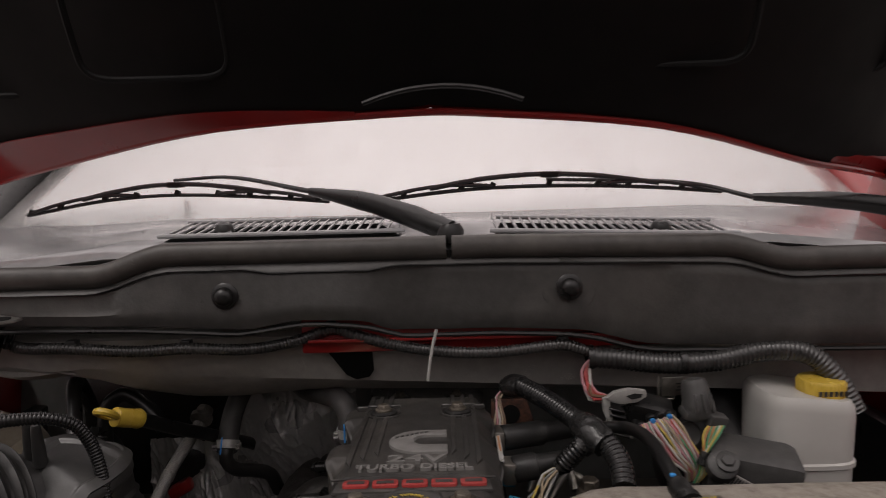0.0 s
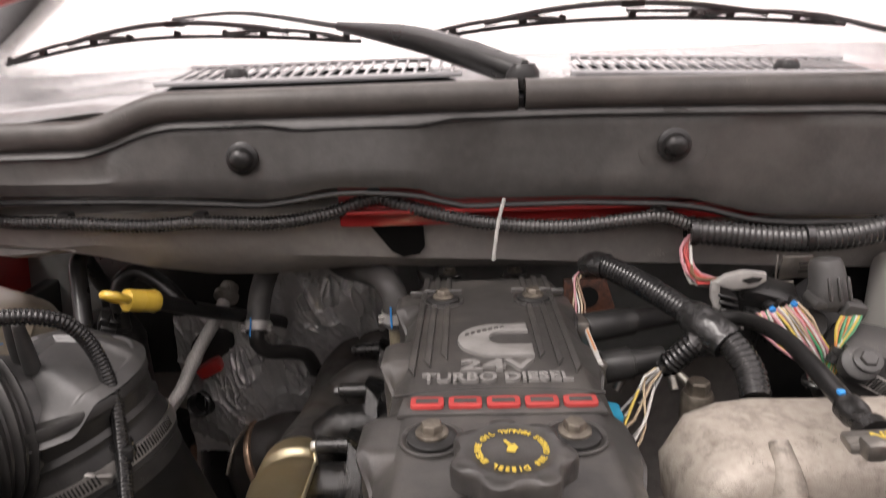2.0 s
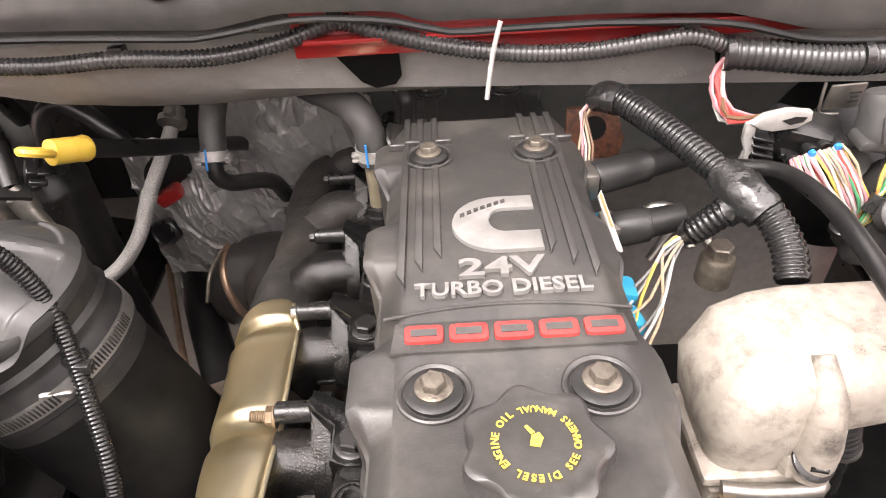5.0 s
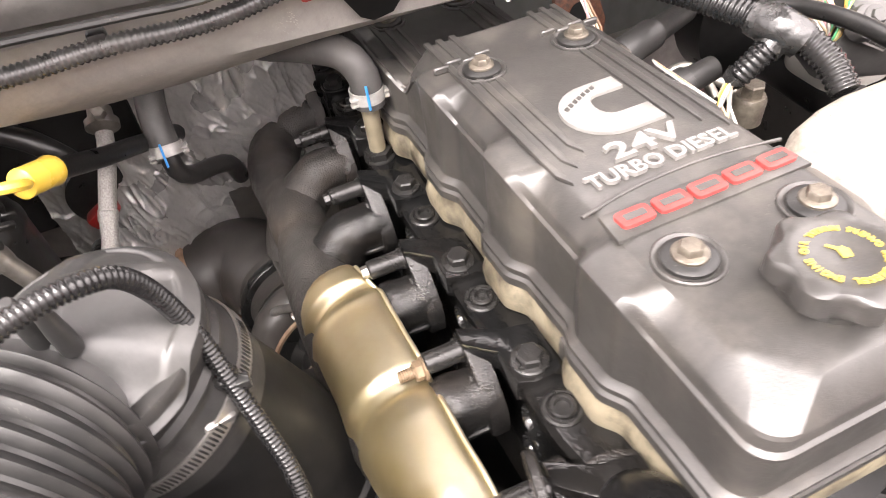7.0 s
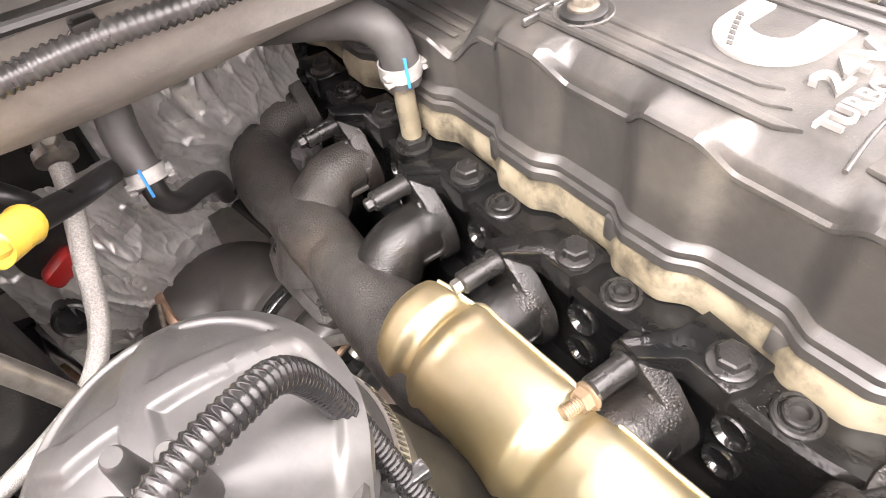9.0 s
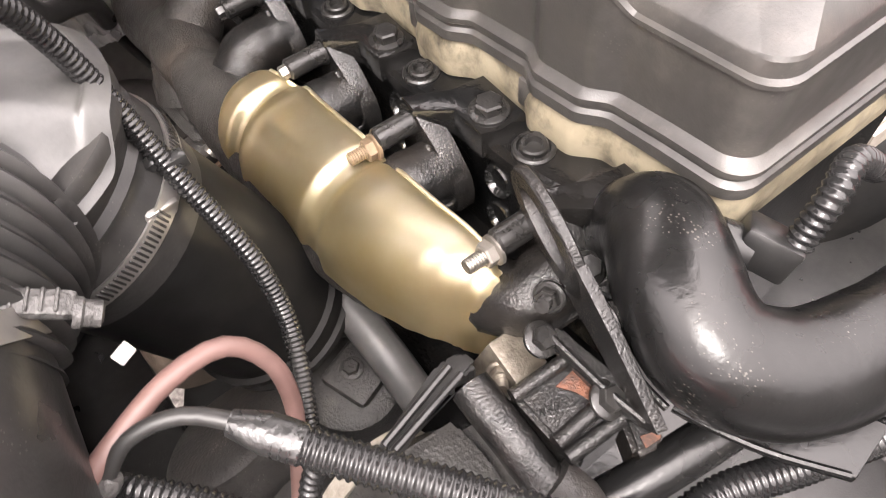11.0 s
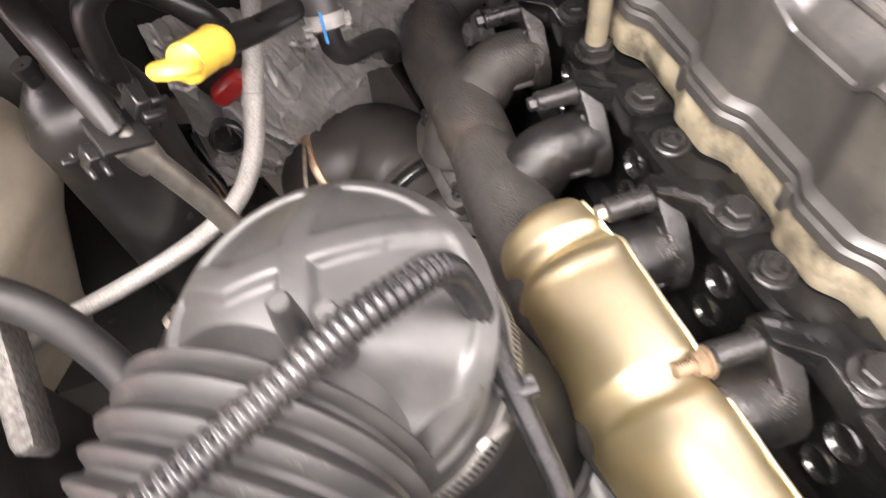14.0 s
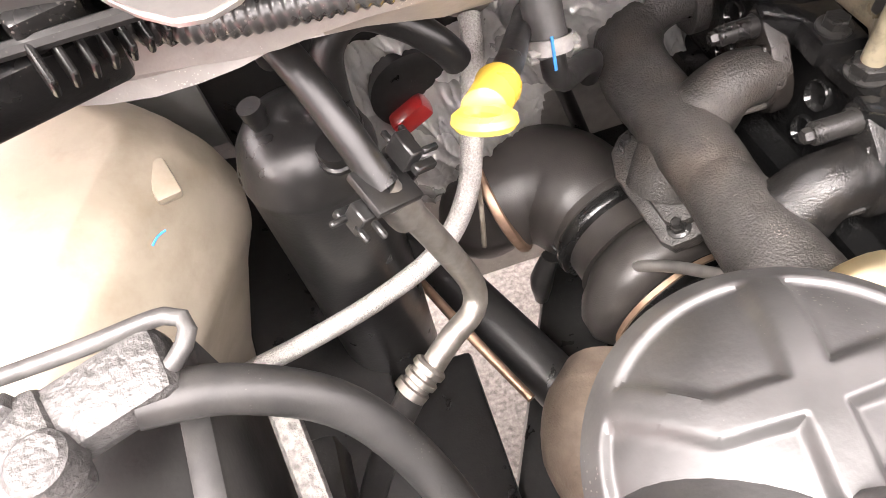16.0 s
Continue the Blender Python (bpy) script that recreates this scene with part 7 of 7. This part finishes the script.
# harness along the firewall
lf = thing("firewall_harness", (0, 1.12, 1.30), "long thin split-loom harness hung along the firewall rail", "wiring harness")
part("loom", tube([(-0.54, 1.135, 1.352), (-0.505, 1.126, 1.343), (-0.437, 1.116, 1.343), (-0.36, 1.118, 1.337), (-0.295, 1.118, 1.339), (-0.22, 1.118, 1.336), (-0.16, 1.120, 1.344), (-0.112, 1.121, 1.358), (-0.08, 1.118, 1.350), (-0.03, 1.112, 1.338), (0.03, 1.105, 1.330), (0.09, 1.104, 1.328), (0.15, 1.106, 1.333), (0.178, 1.108, 1.334), (0.208, 1.110, 1.324)], 0.0068, 12, pitch=0.0046, depth=0.0013), DUSTY_LOOM, lf)
for x, y, z in ((-0.112, 1.124, 1.362), (-0.295, 1.122, 1.343), (-0.437, 1.12, 1.347), (0.175, 1.112, 1.338)):
    part("clip", box((x, y, z), (0.014, 0.014, 0.014), 0.003), BLACK, lf)
part("zip_tie", tube([(0.020, 1.098, 1.360), (0.014, 1.094, 1.338), (0.010, 1.088, 1.315), (0.008, 1.086, 1.300)], 0.002, 6), WHITE, lf, "white cable tie tail")
lr = thing("main_harness", (0.35, 1.1, 1.28), "thick black corrugated main wiring harness", "wiring harness")
part("loom", tube([(0.207, 1.108, 1.318), (0.24, 1.104, 1.316), (0.30, 1.100, 1.310), (0.36, 1.10, 1.312), (0.42, 1.102, 1.322), (0.47, 1.10, 1.318), (0.50, 1.09, 1.29), (0.52, 1.08, 1.25)], 0.0125, 16, pitch=0.0055, depth=0.0017), DUSTY_LOOM, lr)
for tx, ty, tz in ((0.208, 1.108, 1.318), (0.318, 1.10, 1.311)):
    part("zip_tie", lathe((tx, ty, tz), (1, 0, 0), [(-0.0035, 0.0138), (-0.0035, 0.015), (0.0035, 0.015), (0.0035, 0.0138)], 20, (False, False)), TAPE, lr, "cable tie")
for i in range(12):
    j = [rng.uniform(-1, 1) * 0.006 for _ in range(4)]
    part("wire", tube([(0.207, 1.106, 1.314), (0.200 + j[0], 1.095, 1.298 + j[1]), (0.205 + j[2], 1.075 - 0.0015 * i, 1.280 + j[3]), (0.236, 1.062, 1.278 + 0.0006 * i)], 0.0018, 6), WIRES[["pink", "red", "white", "pink", "brown", "red"][i % 6]], lr, "thin wire")
ec = thing("engine_connector", (0.26, 1.03, 1.24), "large black wiring connector with a white lever", "connector")


def facing(y):
    """A frame whose plane looks towards the front of the truck at y: across, up, forwards."""
    return Matrix(((1, 0, 0, 0), (0, 0, -1, y), (0, 1, 0, 0), (0, 0, 0, 1)))


TILT = rot(18, 14, -8)
part("shell", join(box((0.262, 1.060, 1.264), (0.056, 0.030, 0.036), 0.004, TILT), box((0.268, 1.046, 1.270), (0.050, 0.012, 0.012), 0.003, TILT), box((0.264, 1.044, 1.252), (0.044, 0.010, 0.006), 0.002, TILT)), BLACK, ec)
for i in range(5):
    part("side_fin", box((0.226 + 0.0015 * i, 1.050, 1.276 - 0.0075 * i), (0.018, 0.020, 0.0030), 0.0008, TILT, 1), BLACK, ec)
lv = part("lever", prism([(0.2085, 1.287), (0.2170, 1.2905), (0.2180, 1.273), (0.2205, 1.262), (0.2170, 1.2555), (0.2235, 1.2480), (0.2430, 1.2435), (0.2440, 1.2375), (0.2215, 1.2410), (0.2110, 1.2510), (0.2135, 1.2620), (0.2090, 1.2720)][::-1], -0.002, 0.002, 0.0012, facing(1.046)), CLIPM, ec, "white plastic lever")
part("lever_handle", prism([(0.2120, 1.2880), (0.2210, 1.2950), (0.2380, 1.2985), (0.2570, 1.2960), (0.2580, 1.2890), (0.2480, 1.2825), (0.2290, 1.2805), (0.2190, 1.2830)][::-1], -0.004, 0.003, 0.0016, facing(1.044)), CLIPM, lv)
part("lever_slot", prism([(0.2340, 1.2905), (0.2440, 1.2935), (0.2530, 1.2925), (0.2510, 1.2885), (0.2410, 1.2865)][::-1], 0.003, 0.0036, 0, facing(1.044)), RUBBER, lv)
for x, z in ((0.250, 1.256), (0.262, 1.264), (0.272, 1.267), (0.282, 1.268)):
    part("cable_port", lathe((x, 1.043, z), (0.1, -0.9, -0.1), [(0, 0.0058), (0.006, 0.0058), (0.007, 0.0045), (0.005, 0.003)], 14), BLACK, ec)
for x, z in ((0.263, 1.264), (0.282, 1.269)):
    part("seal", lathe((x, 1.0365, z - 0.001), (0.1, -0.9, -0.1), [(0, 0.0030), (0.003, 0.0030), (0.0038, 0.002)], 12), BLUE, ec, "blue cable seal")
wb = ["pink", "white", "pink", "yellow", "white", "pink", "tan", "pink", "green", "white", "pink", "red", "white", "pink", "tan", "yellow"]
for i in range(32):
    f = i / 31
    c = wb[i % len(wb)]
    j = [rng.uniform(-1, 1) * 0.003 for _ in range(8)]
    part("wire", tube([(0.248 + 0.038 * f, 1.037, 1.257 + 0.011 * f + j[0] * 0.5), (0.253 + 0.040 * f + j[1], 1.024 + j[2], 1.246 + 0.012 * f + j[3]), (0.272 + 0.034 * f + j[4], 1.014 + j[5], 1.226 + 0.008 * f), (0.293 + 0.016 * f + j[6] * 0.6, 1.014 + j[7], 1.212), (0.298 + 0.007 * f, 1.022, 1.188)], 0.0013, 6), WIRES[c], ec, c + " wire")
part("bundle_tie", lathe((0.301, 1.017, 1.200), (0.1, 0.1, -1), [(0, 0.0095), (0.001, 0.0108), (0.005, 0.0108), (0.006, 0.0095)], 18), TAPE, ec, "black tape round the wires")
pl = thing("module_connector", (0.33, 1.03, 1.22), "grey plastic module plug with green and yellow wires", "connector")
UPR = Vector((-0.12, 0.25, 1)).normalized()
part("shell", join(lathe((0.320, 1.046, 1.266), UPR, [(-0.004, 0.0165), (0.002, 0.0185), (0.012, 0.0180), (0.016, 0.0165), (0.034, 0.0150), (0.039, 0.0125), (0.041, 0.006)], 28), box((0.322, 1.044, 1.264), (0.050, 0.022, 0.010), 0.003, rot(10, 14, 8)), box((0.334, 1.034, 1.262), (0.022, 0.016, 0.016), 0.003, rot(10, 14, 8))), HOSE, pl)
for k in range(3):
    part("ridge", box((0.309 + 0.009 * k, 1.028 + 0.001 * k, 1.284), (0.003, 0.004, 0.022), 0.001, rot(-14, -7, 0), 1), HOSE, pl)
for i in range(9):
    j = [rng.uniform(-1, 1) * 0.0022 for _ in range(4)]
    part("wire", tube([(0.340 - 0.0022 * i, 1.027, 1.258), (0.330 - 0.002 * i + j[0], 1.016, 1.250 + j[1]), (0.312 + j[2], 1.010, 1.232 + j[3]), (0.306 + 0.001 * i, 1.008, 1.212), (0.301, 1.014, 1.195)], 0.0014, 6), WIRES[["green", "yellow", "white", "green", "tan", "orange", "green", "orange", "yellow"][i]], pl, "thin wire")
part("wire_wrap", tube([(0.314, 1.010, 1.236), (0.309, 1.008, 1.222)], 0.0062, 12), TAPE, pl, "dark tape wrap")
solo("round_cap", lathe((0.308, 1.050, 1.240), (-0.1, -0.9, 0.35), [(-0.012, 0.012), (0, 0.0145), (0.003, 0.0148), (0.0045, 0.0135), (0.0038, 0.0105), (0.0042, 0.004)], 28), HOSE, "round grey plastic cap beside the connectors", "cap")
tg = thing("metal_tag", (0.301, 1.078, 1.28), "small grey metal tag hanging under the main harness", "tag")
part("plate", box((0.301, 1.078, 1.288), (0.030, 0.0025, 0.024), 0.0008, rot(8, 0, 4)), STEEL, tg)
part("strap", tube([(0.284, 1.081, 1.300), (0.283, 1.078, 1.284), (0.285, 1.077, 1.274), (0.300, 1.076, 1.273)], 0.0013, 8, 0.003), STEEL, tg)
part("print_bars", join(*[box((0.308, 1.0762, 1.292 - 0.004 * k), (0.010 - 0.003 * (k % 2), 0.0006, 0.0018), 0, rot(8, 0, 4), 1) for k in range(3)]), COVER, tg)
ar = thing("filler_tube_arm", (0.22, 0.9, 1.26), "black rod with a fitting and grey handle over the intake", "rod")
part("rod", tube([(0.195, 1.03, 1.258), (0.225, 1.005, 1.268), (0.232, 0.95, 1.278), (0.228, 0.89, 1.282), (0.224, 0.835, 1.282)], 0.0068, 14), BLACK, ar)
part("fitting", lathe((0.224, 0.845, 1.282), (0.0, -1, -0.02), [(0, 0.007), (0.002, 0.0095), (0.012, 0.0095), (0.014, 0.008), (0.024, 0.008), (0.026, 0.011), (0.034, 0.011)], 20), DARKBOLT, ar)
part("paint_mark", box((0.2205, 0.846, 1.2905), (0.005, 0.004, 0.003), 0.001), BLUE, ar, "blue paint mark")
part("handle", join(box((0.218, 0.792, 1.292), (0.046, 0.018, 0.008), 0.003, rot(-8, -10, -10)), box((0.205, 0.785, 1.292), (0.012, 0.012, 0.012), 0.003)), STEEL, ar, "grey metal handle with stamped marks")
part("lettering", letters("NE OIL", 0.0095, 0.0008, Matrix.Translation((0.222, 0.790, 1.2972)) @ rot(-4, -10, -10).to_4x4()), PRINT, ar, "pale stamped words")

rs = thing("brake_reservoir", (0.46, 1.08, 1.1), "cloudy white brake fluid reservoir with a yellow cap", "reservoir")
out = [(0.43 + 0.055 * math.copysign(abs(math.cos(a)) ** 0.5, math.cos(a)) + 0.03, 1.10 + 0.05 * math.copysign(abs(math.sin(a)) ** 0.5, math.sin(a))) for a in [math.tau * i / 40 for i in range(40)]]
rows = [[(0.46 + (x - 0.46) * k, 1.10 + (y - 1.10) * k, z - 0.12 * max(0, x - 0.44) * (1 if z > 1.25 else 0)) for x, y in out] for z, k in ((1.08, 0.9), (1.085, 0.94), (1.19, 0.985), (1.192, 1.03), (1.197, 1.03), (1.199, 0.985), (1.262, 1.0), (1.272, 0.975), (1.278, 0.9))]
part("tank", rows_to_bm(rows), BOTTLE, rs)
part("neck", lathe((0.483, 1.09, 1.265), (0, 0, 1), [(0, 0.024), (0.008, 0.024)], 28), BOTTLE, rs)
cp2 = part("cap", rows_to_bm([[(0.483 + (r + (0.0009 if i % 2 else 0)) * math.cos(i * math.tau / 72), 1.09 + (r + (0.0009 if i % 2 else 0)) * math.sin(i * math.tau / 72), z) for i in range(72)] for r, z in ((0.0255, 1.270), (0.0265, 1.272), (0.0265, 1.287), (0.0245, 1.290), (0.012, 1.2915))]), YELLOW, rs, "ribbed yellow cap")
part("print_bars", join(*[box((0.468 + 0.006 * i, 1.0632, 1.2785), (0.004, 0.001, 0.006), 0, seg=1) for i in range(6)]), COVER, cp2)
bo = thing("brake_booster", (0.45, 1.2, 1.02), "black brake booster and master cylinder", "brake booster")
part("cylinder", lathe((0.44, 1.09, 1.06), (0, 1, 0), [(-0.10, 0.022), (-0.09, 0.028), (0.1, 0.028)], 24), BLACK, bo)
part("drum", lathe((0.45, 1.25, 1.13), (0, -1, 0), [(0, 0.12), (0.05, 0.12), (0.08, 0.08), (0.11, 0.05)], 40), BLACK, bo)
mb = thing("control_module", (0.38, 1.02, 1.15), "dusty grey control module with a barcode label", "control module")
part("case", box((0.366, 1.024, 1.196), (0.10, 0.060, 0.085), 0.012, rot(10, 8, -12)), HOSE, mb)
part("corner_boss", lathe((0.326, 0.995, 1.228), (-0.1, -0.7, 0.6), [(-0.010, 0.017), (0.002, 0.016), (0.004, 0.013)], 24), HOSE, mb)
LT = rot(10, 28, -12)
lab = part("label", box((0.345, 0.9905, 1.206), (0.034, 0.0012, 0.016), 0, LT, 1), WHITE, mb, "white barcode label")
part("print_bars", join(*[box(Vector((0.345, 0.9895, 1.206)) + LT @ Vector((-0.0135 + 0.003 * i, 0, 0)), (0.0013 + 0.0007 * (i % 3 == 0), 0.0014, 0.012), 0, LT, 1) for i in range(10)]), COVER, lab)
part("bolt", hexbolt((0.330, 0.992, 1.232), (-0.1, -0.6, 0.8), 0.0075, 0.006, 0.012), HOSE, mb)

sh2 = thing("steering_shaft", (0.30, 0.86, 0.8), "black ribbed boot on a steering shaft", "steering shaft")
part("boot", tube([(0.236, 0.868, 1.20), (0.244, 0.868, 1.15), (0.260, 0.87, 1.105)], (0.0135, 0.013, 0.0115), 20, pitch=0.008, depth=0.003), RUBBER, sh2)
part("clamp", lathe((0.259, 0.87, 1.110), (0.2, 0.05, -1), [(0, 0.0125), (0.0, 0.0142), (0.005, 0.0142), (0.005, 0.0125)], 24, (False, False)), STEEL, sh2)
part("shaft", tube([(0.260, 0.87, 1.10), (0.285, 0.885, 1.02), (0.306, 0.90, 0.95), (0.35, 0.92, 0.8)], (0.009, 0.006), 14), DARKBOLT, sh2)
solo("big_loom", tube([(0.257, 0.838, 1.200), (0.265, 0.819, 1.175), (0.264, 0.800, 1.150), (0.260, 0.784, 1.120), (0.249, 0.768, 1.090), (0.229, 0.750, 1.060)], 0.0105, 16, pitch=0.0058, depth=0.0018), LOOM, "thick black corrugated loom hanging below the intake", "wiring harness")
solo("thin_loom", tube([(0.20, 0.83, 1.17), (0.206, 0.82, 1.13), (0.204, 0.805, 1.09), (0.20, 0.79, 1.06)], 0.0062, 12, pitch=0.0042, depth=0.0011), LOOM, "thin black loom behind the intake block", "wiring harness")
for line in (((0.20, 0.755, 1.085), (0.23, 0.748, 1.07), (0.26, 0.735, 1.05), (0.29, 0.70, 1.0)), ((0.20, 0.742, 1.08), (0.23, 0.735, 1.062), (0.26, 0.72, 1.04), (0.285, 0.69, 0.99))):
    solo("steel_line", tube(line, 0.0055, 12), STEEL, "dull steel line beside the manifold plate", "steel line", "steel lines")
solo("black_wheel_tub", lathe((0.42, 0.9, 0.85), (-0.5, 0.1, 0.6), [(0, 0.22), (0.05, 0.20), (0.09, 0.14), (0.10, 0.05)], 40), PIPEM, "dark round tub deep in the bay", "tub")

# radiator end that closes the bay in front
rd = thing("radiator_support", (0, 0.0, 0.3), "black radiator support closing the front of the bay", "radiator support")
part("panel", box((0, 0.12, 0.68), (1.44, 0.05, 0.75), 0.01), BLACK, rd)
part("fan_shroud", box((0, 0.28, 0.72), (0.9, 0.24, 0.55), 0.03), BLACK, rd)
